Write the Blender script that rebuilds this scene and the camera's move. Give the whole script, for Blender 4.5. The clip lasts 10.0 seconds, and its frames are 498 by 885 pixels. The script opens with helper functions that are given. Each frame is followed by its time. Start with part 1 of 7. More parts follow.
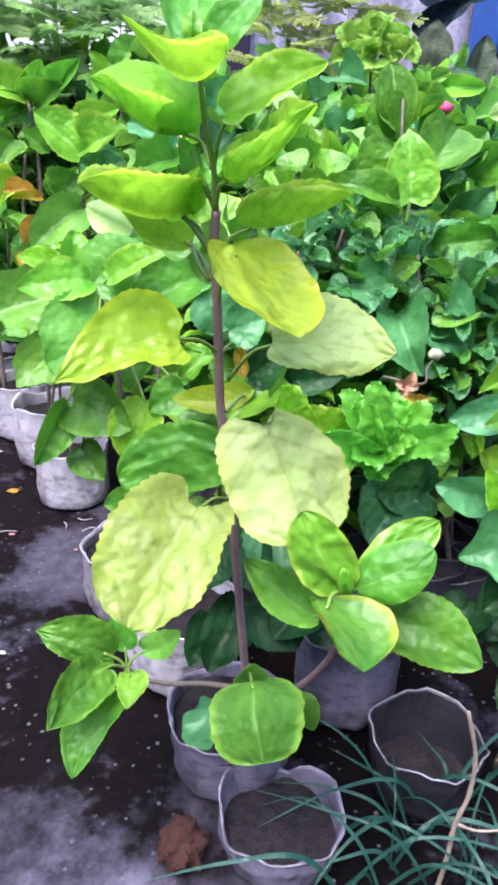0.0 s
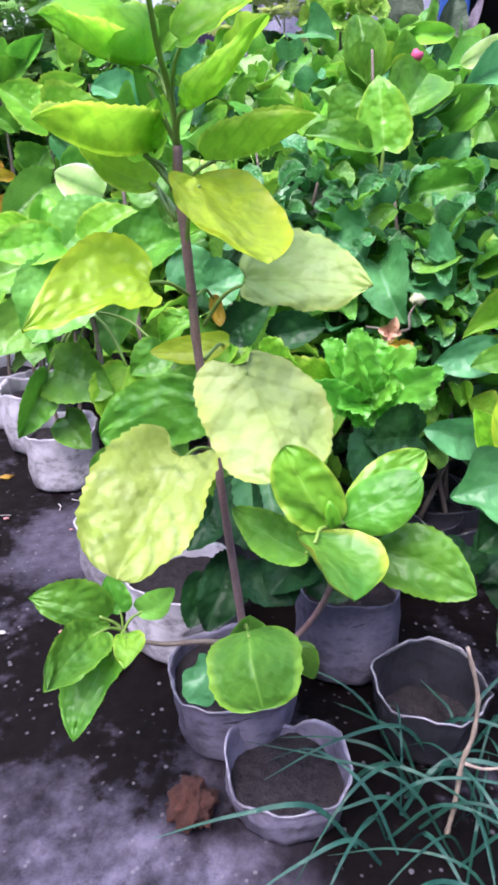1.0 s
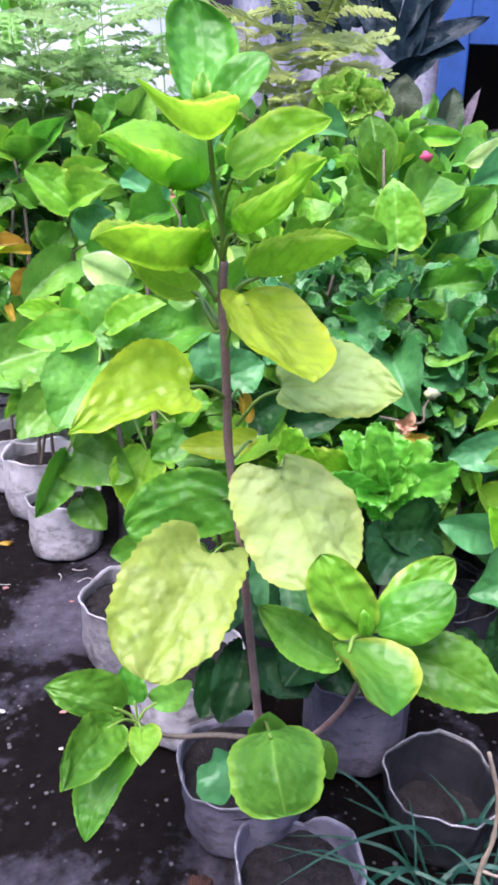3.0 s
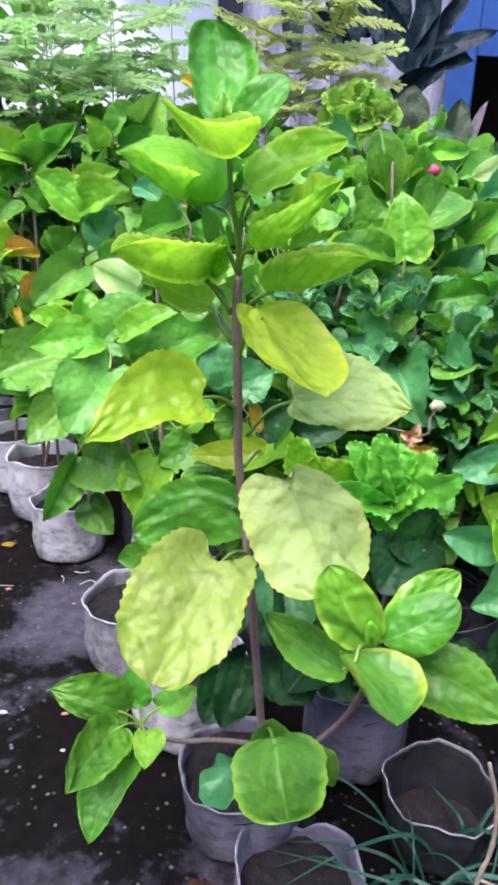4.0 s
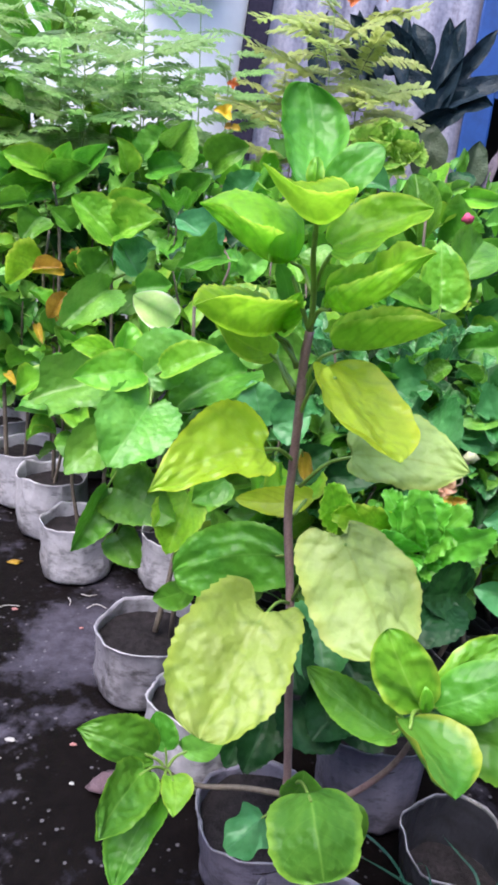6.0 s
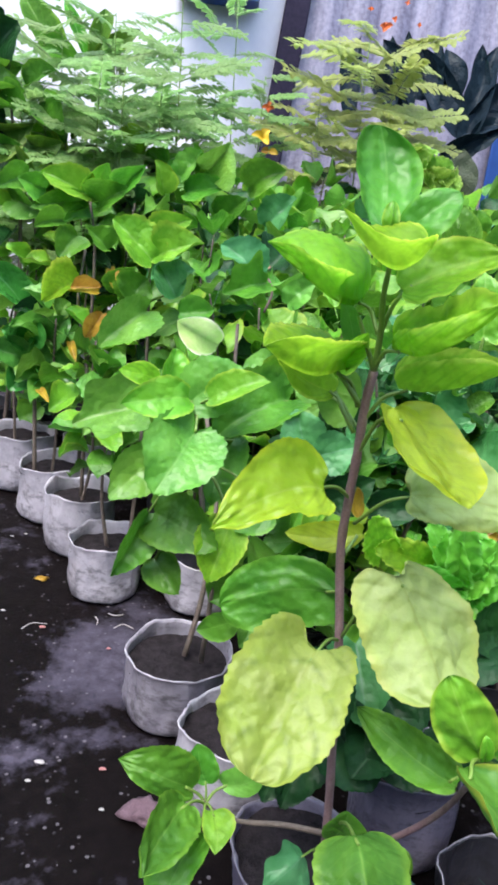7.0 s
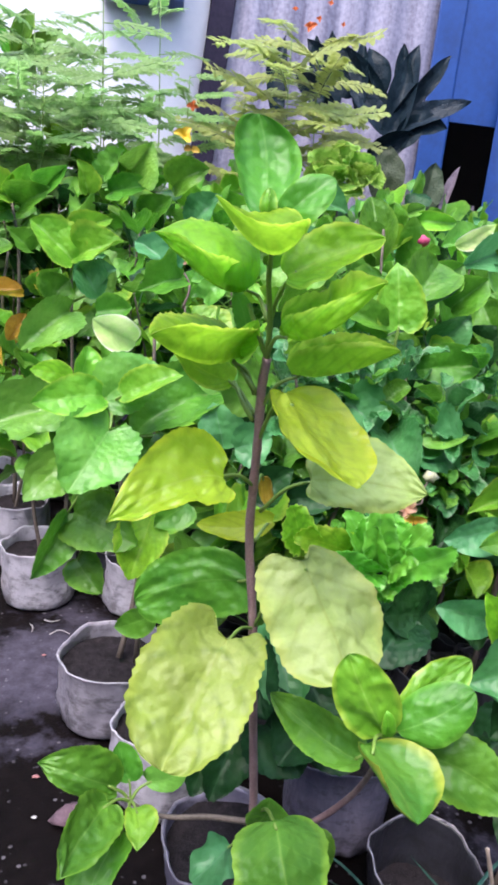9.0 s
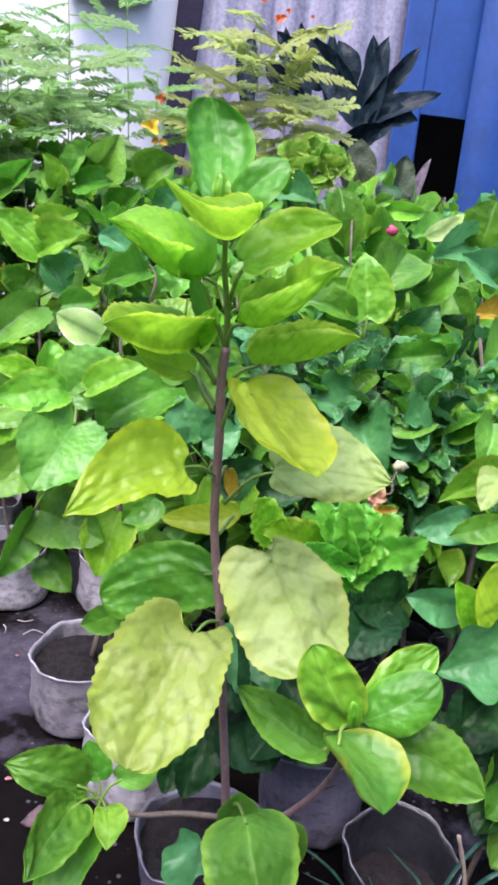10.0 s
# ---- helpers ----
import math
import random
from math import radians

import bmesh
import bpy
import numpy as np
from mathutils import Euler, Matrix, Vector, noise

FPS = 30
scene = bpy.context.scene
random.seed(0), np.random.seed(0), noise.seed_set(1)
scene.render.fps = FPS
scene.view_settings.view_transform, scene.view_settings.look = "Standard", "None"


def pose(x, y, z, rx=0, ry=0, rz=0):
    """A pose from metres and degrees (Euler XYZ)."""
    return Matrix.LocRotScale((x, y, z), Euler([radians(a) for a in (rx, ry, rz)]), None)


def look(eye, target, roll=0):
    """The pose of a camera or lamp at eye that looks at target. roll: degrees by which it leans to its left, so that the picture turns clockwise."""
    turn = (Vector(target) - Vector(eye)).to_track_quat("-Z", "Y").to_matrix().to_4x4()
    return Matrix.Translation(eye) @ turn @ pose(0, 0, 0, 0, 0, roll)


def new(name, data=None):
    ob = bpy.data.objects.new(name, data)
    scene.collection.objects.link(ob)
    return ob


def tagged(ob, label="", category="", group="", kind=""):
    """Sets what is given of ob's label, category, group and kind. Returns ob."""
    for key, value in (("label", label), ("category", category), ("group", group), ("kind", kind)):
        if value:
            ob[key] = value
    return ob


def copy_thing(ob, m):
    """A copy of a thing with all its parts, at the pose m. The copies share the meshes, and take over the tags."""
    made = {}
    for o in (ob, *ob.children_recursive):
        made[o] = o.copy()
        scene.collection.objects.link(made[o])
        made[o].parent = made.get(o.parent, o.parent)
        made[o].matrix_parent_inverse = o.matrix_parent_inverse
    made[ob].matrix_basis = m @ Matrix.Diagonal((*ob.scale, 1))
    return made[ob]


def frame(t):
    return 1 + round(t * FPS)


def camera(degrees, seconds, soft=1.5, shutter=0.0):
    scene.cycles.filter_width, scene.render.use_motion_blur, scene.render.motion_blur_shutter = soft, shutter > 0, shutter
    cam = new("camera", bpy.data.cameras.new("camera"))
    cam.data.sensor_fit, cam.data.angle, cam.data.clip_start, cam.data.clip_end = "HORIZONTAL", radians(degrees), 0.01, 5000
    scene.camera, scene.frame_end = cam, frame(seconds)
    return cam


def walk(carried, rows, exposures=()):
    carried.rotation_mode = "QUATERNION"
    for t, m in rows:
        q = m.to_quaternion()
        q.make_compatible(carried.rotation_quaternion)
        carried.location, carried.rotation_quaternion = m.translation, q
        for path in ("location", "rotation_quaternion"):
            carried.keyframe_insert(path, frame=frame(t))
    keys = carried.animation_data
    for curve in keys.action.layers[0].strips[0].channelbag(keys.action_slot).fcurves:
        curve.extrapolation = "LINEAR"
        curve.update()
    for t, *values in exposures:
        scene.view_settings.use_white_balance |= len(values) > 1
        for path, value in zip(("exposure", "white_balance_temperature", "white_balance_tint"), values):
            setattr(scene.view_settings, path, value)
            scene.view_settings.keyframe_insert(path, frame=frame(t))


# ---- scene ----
cam = camera(39.1, 10.0, soft=3.3)
# seconds, eye, target, roll
PATH = [
    (0, (0.0, 0.0, 0.725), (0.034, 1.841, -0.0558), 2.71),
    (0.5, (0.0179, 0.0002, 0.6895), (0.0701, 1.8293, -0.1177), 0.12),
    (1, (0.0143, -0.0059, 0.6871), (0.0553, 1.8212, -0.1253), -0.76),
    (1.5, (0.0154, -0.0038, 0.689), (0.0834, 1.8208, -0.1272), -0.11),
    (2, (0.0042, -0.0113, 0.6961), (0.0736, 1.8215, -0.1015), 0.39),
    (2.5, (-0.0017, -0.0009, 0.706), (0.0983, 1.8557, -0.0308), 1.25),
    (2.7, (-0.0122, -0.0011, 0.7174), (0.0723, 1.879, 0.0405), 1.04),
    (3.8, (-0.0337, -0.0038, 0.733), (0.064, 1.883, 0.0771), 2.43),
    (4, (-0.0348, -0.0084, 0.735), (0.0504, 1.8794, 0.08), 2.52),
    (4.5, (-0.0459, -0.0096, 0.7414), (0.0557, 1.8835, 0.1042), 3.37),
    (5, (-0.058, -0.0061, 0.7463), (0.0454, 1.8912, 0.1221), 4.03),
    (5.5, (-0.0786, 0.0046, 0.747), (0.0254, 1.9013, 0.1212), 4.88),
    (6, (-0.0964, 0.0041, 0.7586), (0.0232, 1.9056, 0.1502), 6.14),
    (6.2, (-0.1068, 0.0039, 0.7605), (-0.011, 1.9111, 0.166), 6.14),
    (7.3, (-0.1393, 0.0208, 0.7733), (-0.0632, 1.935, 0.1989), 7.64),
    (7.5, (-0.1377, 0.0256, 0.7693), (-0.0681, 1.9398, 0.1939), 7.68),
    (8, (-0.1351, 0.0233, 0.7734), (-0.0401, 1.94, 0.21), 8.18),
    (8.5, (-0.1275, 0.0115, 0.7784), (0.0075, 1.9337, 0.2428), 7.84),
    (9, (-0.091, 0.0062, 0.7676), (0.1196, 1.9158, 0.2116), 6.07),
    (9.5, (-0.0841, 0.0104, 0.7653), (0.1367, 1.9177, 0.2055), 6.04),
    (10, (-0.0739, 0.0113, 0.7624), (0.1913, 1.9125, 0.201), 5.46),
]
EXPOSURES = [(0.0, 1.73, 6100, 18), (0.5, 1.72, 6100, 22), (2.5, 1.67, 6150, 21), (3.8, 1.50, 6300, 12), (5.0, 1.44, 6350, 11), (7.0, 1.33, 6400, 10), (8.5, 1.33, 6400, 11), (9.0, 1.35, 6400, 16), (10.0, 1.35, 6400, 18)]
walk(cam, [(t, look(eye, target, roll)) for t, eye, target, roll in PATH], EXPOSURES)

# ---- light: open shade under a bright overcast sky ----
SUN_UP, SUN_ROUND = 64.0, 215.0
world = bpy.data.worlds.new("overcast_sky")
scene.world = world
world.use_nodes = True
wn, wl = world.node_tree.nodes, world.node_tree.links
sky = wn.new("ShaderNodeTexSky")
sky.sky_type = "NISHITA"
sky.sun_disc = False
sky.sun_elevation, sky.sun_rotation = radians(SUN_UP), radians(SUN_ROUND)
sky.air_density, sky.dust_density, sky.ozone_density = 1.0, 3.0, 1.5
wl.new(sky.outputs[0], wn["Background"].inputs["Color"])
wn["Background"].inputs["Strength"].default_value = 0.21
sun = new("sun", bpy.data.lights.new("sun", "SUN"))
sun.data.energy, sun.data.angle, sun.data.color = 1.5, radians(40), (1.0, 0.99, 0.96)
az, up = radians(SUN_ROUND), radians(SUN_UP)
sun.matrix_world = look((math.sin(az) * math.cos(up) * 5, math.cos(az) * math.cos(up) * 5, math.sin(up) * 5), (0, 0, 0))


# ---- materials ----
def nodes_of(name, rough=0.5, spec=0.5):
    m = bpy.data.materials.new(name)
    m.use_nodes = True
    b = m.node_tree.nodes["Principled BSDF"]
    b.inputs["Roughness"].default_value = rough
    b.inputs["Specular IOR Level"].default_value = spec
    return m, m.node_tree.nodes, m.node_tree.links, b


def noise_of(n, l, scale, detail=4.0, rough=0.55, coord="Object", stretch=None):
    tc = n.new("ShaderNodeTexCoord")
    t = n.new("ShaderNodeTexNoise")
    t.inputs["Scale"].default_value, t.inputs["Detail"].default_value, t.inputs["Roughness"].default_value = scale, detail, rough
    if stretch:
        mp = n.new("ShaderNodeMapping")
        mp.inputs["Scale"].default_value = stretch
        l.new(tc.outputs[coord], mp.inputs["Vector"])
        l.new(mp.outputs[0], t.inputs["Vector"])
    else:
        l.new(tc.outputs[coord], t.inputs["Vector"])
    return t.outputs["Fac"]


def ramp_of(n, l, fac, *stops):
    r = n.new("ShaderNodeValToRGB")
    e = r.color_ramp.elements
    while len(e) < len(stops):
        e.new(0.5)
    for k, (p, c) in zip(e, stops):
        k.position, k.color = p, (*c, 1) if len(c) == 3 else c
    l.new(fac, r.inputs[0])
    return r.outputs[0]


def mix_of(n, l, fac, a, b, mode="MIX"):
    x = n.new("ShaderNodeMix")
    x.data_type, x.blend_type = "RGBA", mode
    for sock, v in ((x.inputs[0], fac), (x.inputs[6], a), (x.inputs[7], b)):
        if isinstance(v, (int, float)):
            sock.default_value = v
        elif isinstance(v, tuple):
            sock.default_value = (*v, 1)
        else:
            l.new(v, sock)
    return x.outputs[2]


def math_of(n, l, op, a, b=0.0, c=0.0):
    x = n.new("ShaderNodeMath")
    x.operation = op
    for sock, v in zip(x.inputs, (a, b, c)):
        if isinstance(v, (int, float)):
            sock.default_value = v
        else:
            l.new(v, sock)
    return x.outputs[0]


def bump_of(n, l, b, height, strength, dist=0.002):
    x = n.new("ShaderNodeBump")
    x.inputs["Strength"].default_value, x.inputs["Distance"].default_value = strength, dist
    l.new(height, x.inputs["Height"])
    l.new(x.outputs[0], b.inputs["Normal"])


LEAF_SHARE = (0.735, 0.75, 0.95)  # how much of its bright hue a leaf gives back


def leaf_paint(name, deep, light, vein, rough=0.32, through_light=0.25, veins=5.5, blotch=0.5, rim=None, spec=0.5, spots=None, lift=1.0, mottle=0.12, glow=1.3):
    """A leaf: two greens in blotches, paler midrib and side veins, some light let through."""
    deep, light, vein, rim, spots = [c and tuple(lift * k * v + o for k, v, o in zip(LEAF_SHARE, c, (0, 0, 0.002 + 0.026 * c[1]))) for c in (deep, light, vein, rim, spots)]
    m, n, l, b = nodes_of(name, rough, spec)
    tc = n.new("ShaderNodeTexCoord")
    uv = n.new("ShaderNodeSeparateXYZ")
    l.new(tc.outputs["UV"], uv.inputs[0])
    info = n.new("ShaderNodeObjectInfo")
    big = noise_of(n, l, 26.0, 3.0)
    mid_n = noise_of(n, l, 75.0, 4.0)
    fine = noise_of(n, l, 320.0, 3.0)
    across = math_of(n, l, "ABSOLUTE", math_of(n, l, "MULTIPLY_ADD", uv.outputs[0], 2.0, -1.0))
    bent = math_of(n, l, "POWER", across, 1.35)
    along = math_of(n, l, "ADD", uv.outputs[1], math_of(n, l, "MULTIPLY_ADD", big, 0.10, -0.05))
    col = mix_of(n, l, ramp_of(n, l, big, (0.5 - 0.28 * blotch, (0, 0, 0)), (0.5 + 0.28 * blotch, (1, 1, 1))), deep, light)
    col = mix_of(n, l, ramp_of(n, l, mid_n, (0.45, (0, 0, 0)), (0.75, (0.16, 0.16, 0.16))), col, vein)
    col = mix_of(n, l, ramp_of(n, l, noise_of(n, l, 110.0, 2.0), (0.48, (0, 0, 0)), (0.66, (mottle,) * 3)), col, tuple(0.7 * c for c in deep))
    side = math_of(n, l, "FRACT", math_of(n, l, "MULTIPLY", math_of(n, l, "SUBTRACT", along, math_of(n, l, "MULTIPLY", bent, 0.42)), veins))
    side = math_of(n, l, "ABSOLUTE", math_of(n, l, "SUBTRACT", side, 0.5))
    lines = ramp_of(n, l, side, (0.0, (0.14, 0.14, 0.14)), (0.06, (0, 0, 0)))
    mid = ramp_of(n, l, across, (0.012, (0.45, 0.45, 0.45)), (0.045, (0, 0, 0)))
    col = mix_of(n, l, math_of(n, l, "MAXIMUM", lines, mid), col, vein)
    if rim:
        edge = ramp_of(n, l, math_of(n, l, "ADD", across, math_of(n, l, "MULTIPLY_ADD", mid_n, 0.3, -0.15)), (0.80, (0, 0, 0)), (1.0, (0.95, 0.95, 0.95)))
        col = mix_of(n, l, edge, col, rim)
    if spots:
        broken = ramp_of(n, l, noise_of(n, l, 34.0, 3.0), (0.40, (0, 0, 0)), (0.56, (1, 1, 1)))
        band = math_of(n, l, "MULTIPLY", ramp_of(n, l, side, (0.0, (0.8, 0.8, 0.8)), (0.22, (0, 0, 0))), broken)
        col = mix_of(n, l, band, col, spots)
    hs = n.new("ShaderNodeHueSaturation")
    l.new(col, hs.inputs["Color"])
    tone = math_of(n, l, "MULTIPLY", noise_of(n, l, 38.0, 2.0), math_of(n, l, "MULTIPLY_ADD", fine, 0.3, 0.36))
    l.new(math_of(n, l, "ADD", tone, math_of(n, l, "MULTIPLY_ADD", info.outputs["Random"], 0.24, 0.64)), hs.inputs["Value"])
    l.new(math_of(n, l, "MULTIPLY_ADD", info.outputs["Random"], 0.024, 0.49), hs.inputs["Hue"])
    l.new(hs.outputs[0], b.inputs["Base Color"])
    l.new(math_of(n, l, "MULTIPLY_ADD", mid_n, 0.25, rough - 0.12), b.inputs["Roughness"])
    cells = n.new("ShaderNodeTexVoronoi")
    cells.feature = "SMOOTH_F1"
    cells.inputs["Scale"].default_value = 120.0
    cells.inputs["Smoothness"].default_value = 0.6
    l.new(tc.outputs["Object"], cells.inputs["Vector"])
    quilt = math_of(n, l, "MULTIPLY", ramp_of(n, l, side, (0.0, (0, 0, 0)), (0.3, (1, 1, 1))), 0.05)
    swell = math_of(n, l, "ADD", quilt, math_of(n, l, "ADD", math_of(n, l, "MULTIPLY", big, 0.9), math_of(n, l, "MULTIPLY_ADD", cells.outputs["Distance"], -0.55, math_of(n, l, "MULTIPLY", mid_n, 0.4))))
    bump_of(n, l, b, math_of(n, l, "ADD", swell, math_of(n, l, "MULTIPLY", fine, 0.10)), 0.5, 0.006)
    tr = n.new("ShaderNodeBsdfTranslucent")
    lit = n.new("ShaderNodeHueSaturation")
    lit.inputs["Value"].default_value = glow
    l.new(hs.outputs[0], lit.inputs["Color"])
    l.new(lit.outputs[0], tr.inputs["Color"])
    ms = n.new("ShaderNodeMixShader")
    ms.inputs[0].default_value = through_light
    l.new(b.outputs[0], ms.inputs[1])
    l.new(tr.outputs[0], ms.inputs[2])
    l.new(ms.outputs[0], n["Material Output"].inputs["Surface"])
    return m


GREEN = leaf_paint("leaf_green", (0.07, 0.25, 0.006), (0.13, 0.37, 0.010), (0.22, 0.46, 0.05), rim=(0.20, 0.46, 0.02), rough=0.42, spec=0.45, through_light=0.3)
OLIVE = leaf_paint("leaf_olive", (0.075, 0.20, 0.008), (0.115, 0.27, 0.014), (0.26, 0.44, 0.05), rim=(0.24, 0.42, 0.02), rough=0.45, spec=0.3)
BRIGHT = leaf_paint("leaf_bright", (0.15, 0.43, 0.006), (0.24, 0.55, 0.012), (0.36, 0.61, 0.07), rim=(0.42, 0.64, 0.03), rough=0.38)
RIMMED = leaf_paint("leaf_yellow_rimmed", (0.15, 0.42, 0.006), (0.26, 0.54, 0.010), (0.38, 0.60, 0.05), rim=(0.80, 0.86, 0.03), through_light=0.25, lift=0.56, rough=0.45)
LIME = leaf_paint("leaf_lime", (0.21, 0.50, 0.005), (0.34, 0.64, 0.008), (0.44, 0.66, 0.03), rim=(0.58, 0.76, 0.05), blotch=0.9, through_light=0.55, glow=1.55, spots=(0.20, 0.48, 0.004), lift=1.12, mottle=0.45, rough=0.42, spec=0.32)
YELLOW = leaf_paint("leaf_yellowing", (0.36, 0.53, 0.006), (0.48, 0.63, 0.02), (0.55, 0.66, 0.10), rim=(0.55, 0.63, 0.01), spots=(0.33, 0.47, 0.01), through_light=0.5, glow=1.5, lift=1.2)
PALE = leaf_paint("leaf_pale", (0.40, 0.58, 0.085), (0.50, 0.66, 0.155), (0.36, 0.46, 0.05), rough=0.5, veins=4.0, rim=(0.50, 0.62, 0.08), spots=(0.32, 0.45, 0.06), lift=0.92, through_light=0.22, mottle=0.1)
PALE_GOLD = leaf_paint("leaf_pale_gold", (0.37, 0.52, 0.04), (0.50, 0.62, 0.10), (0.36, 0.46, 0.03), rough=0.5, veins=4.0, rim=(0.48, 0.62, 0.04), spots=(0.19, 0.30, 0.012), lift=0.84, through_light=0.22, mottle=0.12)
CURLY = leaf_paint("leaf_curly", (0.10, 0.42, 0.012), (0.18, 0.56, 0.03), (0.26, 0.62, 0.11), rim=(0.26, 0.66, 0.08), rough=0.3, through_light=0.4, lift=1.3)
# dark leaves; for low shrubs this colour also holds the shade under the canopy
DARK = leaf_paint("leaf_dark_and_shaded", (0.009, 0.046, 0.006), (0.022, 0.095, 0.012), (0.05, 0.15, 0.035), rough=0.4, spec=0.25)
BLUISH = leaf_paint("leaf_bluish", (0.062, 0.28, 0.05), (0.135, 0.42, 0.10), (0.19, 0.40, 0.17), rough=0.4)
SOFT = leaf_paint("leaf_soft_green", (0.125, 0.37, 0.02), (0.215, 0.50, 0.035), (0.33, 0.58, 0.10), rough=0.38)
GLOSSY = leaf_paint("leaf_glossy", (0.04, 0.19, 0.014), (0.085, 0.33, 0.028), (0.17, 0.42, 0.08), rim=(0.10, 0.33, 0.03), rough=0.2)
GOLD = leaf_paint("leaf_gold", (0.52, 0.30, 0.012), (0.70, 0.47, 0.03), (0.42, 0.18, 0.02), mottle=0.5)
SMALL_DARK = leaf_paint("leaf_small_dark", (0.045, 0.21, 0.036), (0.10, 0.37, 0.065), (0.16, 0.36, 0.10), rim=(0.24, 0.44, 0.15), rough=0.24, blotch=0.8)
FEATHER = leaf_paint("leaflet_green", (0.26, 0.48, 0.08), (0.43, 0.67, 0.17), (0.45, 0.62, 0.20), through_light=0.45)
FEATHER_LIME = leaf_paint("leaflet_lime", (0.40, 0.49, 0.07), (0.58, 0.64, 0.14), (0.66, 0.68, 0.25), through_light=0.4)
CREAM = leaf_paint("leaf_cream", (0.55, 0.90, 0.14), (0.85, 1.02, 0.30), (0.50, 0.80, 0.14), rim=(1.1, 1.1, 0.65), through_light=0.4)
FRILL = leaf_paint("leaf_frilled", (0.19, 0.42, 0.02), (0.36, 0.58, 0.05), (0.48, 0.62, 0.10), rim=(0.54, 0.68, 0.10), rough=0.45, mottle=0.4, through_light=0.3, spec=0.3)
DULL = leaf_paint("leaf_dull_olive", (0.035, 0.06, 0.02), (0.075, 0.10, 0.04), (0.10, 0.11, 0.05), rough=0.5, through_light=0.05, spec=0.2)
WITHERED = leaf_paint("leaf_withered_mauve", (0.14, 0.11, 0.10), (0.26, 0.20, 0.20), (0.30, 0.24, 0.22), rough=0.6, through_light=0.1, spec=0.2)
INKY = leaf_paint("leaf_inky", (0.006, 0.015, 0.016), (0.014, 0.029, 0.030), (0.022, 0.042, 0.042), rough=0.4, through_light=0.03, spec=0.14)


def plain(name, c1, c2, scale=60.0, rough=0.6, bump=0.3, dist=0.002, stretch=None, detail=5.0, metal=0.0, spec=0.5):
    m, n, l, b = nodes_of(name, rough, spec)
    f = noise_of(n, l, scale, detail, 0.6, "Object", stretch)
    g = noise_of(n, l, scale * 6, 3.0)
    col = ramp_of(n, l, f, (0.3, c1), (0.7, c2))
    col = mix_of(n, l, 0.35, col, ramp_of(n, l, g, (0.35, c1), (0.65, c2)))
    l.new(col, b.inputs["Base Color"])
    b.inputs["Metallic"].default_value = metal
    bump_of(n, l, b, math_of(n, l, "ADD", f, math_of(n, l, "MULTIPLY", g, 0.4)), bump, dist)
    return m


BARK = plain("bark_mauve", (0.19, 0.105, 0.115), (0.38, 0.25, 0.26), 90, 0.6, 0.5, 0.001, (1, 1, 0.4))
TWIG = plain("twig_grey", (0.08, 0.062, 0.053), (0.19, 0.15, 0.125), 120, 0.7, 0.5, 0.001)
DRY_WOOD = plain("dry_wood", (0.26, 0.20, 0.16), (0.42, 0.34, 0.28), 120, 0.7, 0.5, 0.001)
STALK = plain("stalk_green", (0.12, 0.22, 0.035), (0.19, 0.31, 0.06), 80, 0.45, 0.2, 0.001)
SOIL = plain("soil", (0.009, 0.0078, 0.009), (0.042, 0.035, 0.040), 70, 0.95, 1.0, 0.006, spec=0.08)
COIR = plain("coir", (0.026, 0.007, 0.005), (0.075, 0.019, 0.011), 130, 0.9, 1.0, 0.006)
PETAL_PINK = plain("petal_pink", (0.40, 0.025, 0.10), (0.52, 0.065, 0.17), 60)
PETAL_ORANGE = plain("petal_orange", (0.45, 0.07, 0.012), (0.52, 0.15, 0.03), 60)
PETAL_YELLOW = plain("petal_yellow", (0.47, 0.31, 0.006), (0.54, 0.40, 0.025), 60)
PETAL_DRY = plain("petal_dry", (0.33, 0.13, 0.07), (0.45, 0.29, 0.20), 60)
BUD_CREAM = plain("bud_cream", (0.36, 0.37, 0.20), (0.45, 0.445, 0.31), 80)
GRASS = leaf_paint("grass_blade", (0.016, 0.085, 0.045), (0.04, 0.15, 0.075), (0.06, 0.16, 0.09))
CHALK = plain("chalk_chip", (0.33, 0.31, 0.31), (0.45, 0.43, 0.43), 80)
MAUVE_CLOD = plain("mauve_clod", (0.07, 0.04, 0.055), (0.15, 0.095, 0.12), 70, 0.9, 0.8, 0.004)
ROSE_CHIP = plain("rose_chip", (0.33, 0.12, 0.12), (0.41, 0.20, 0.20), 80)


def bag_paint(name, c1, c2, dirt):
    m, n, l, b = nodes_of(name, 0.28, 0.6)
    f = noise_of(n, l, 22.0, 6.0, 0.65)
    col = ramp_of(n, l, f, (0.3, c1), (0.7, c2))
    geo = n.new("ShaderNodeTexCoord")
    z = n.new("ShaderNodeSeparateXYZ")
    l.new(geo.outputs["Object"], z.inputs[0])
    patch = noise_of(n, l, 30.0, 4.0, 0.7, "Object", (1, 1, 1.8))
    stain = ramp_of(n, l, math_of(n, l, "SUBTRACT", patch, math_of(n, l, "MULTIPLY", z.outputs[2], 0.9)), (0.43, (0, 0, 0)), (0.62, (1, 1, 1)))
    col = mix_of(n, l, math_of(n, l, "MULTIPLY", stain, 0.72), col, dirt)
    l.new(col, b.inputs["Base Color"])
    crease = math_of(n, l, "ADD", noise_of(n, l, 30.0, 3.0, 0.5, "Object", (1, 1, 0.45)), math_of(n, l, "MULTIPLY", noise_of(n, l, 75.0, 3.0, 0.5, "Object", (1, 1, 0.7)), 0.25))
    bump_of(n, l, b, crease, 0.6, 0.012)
    return m


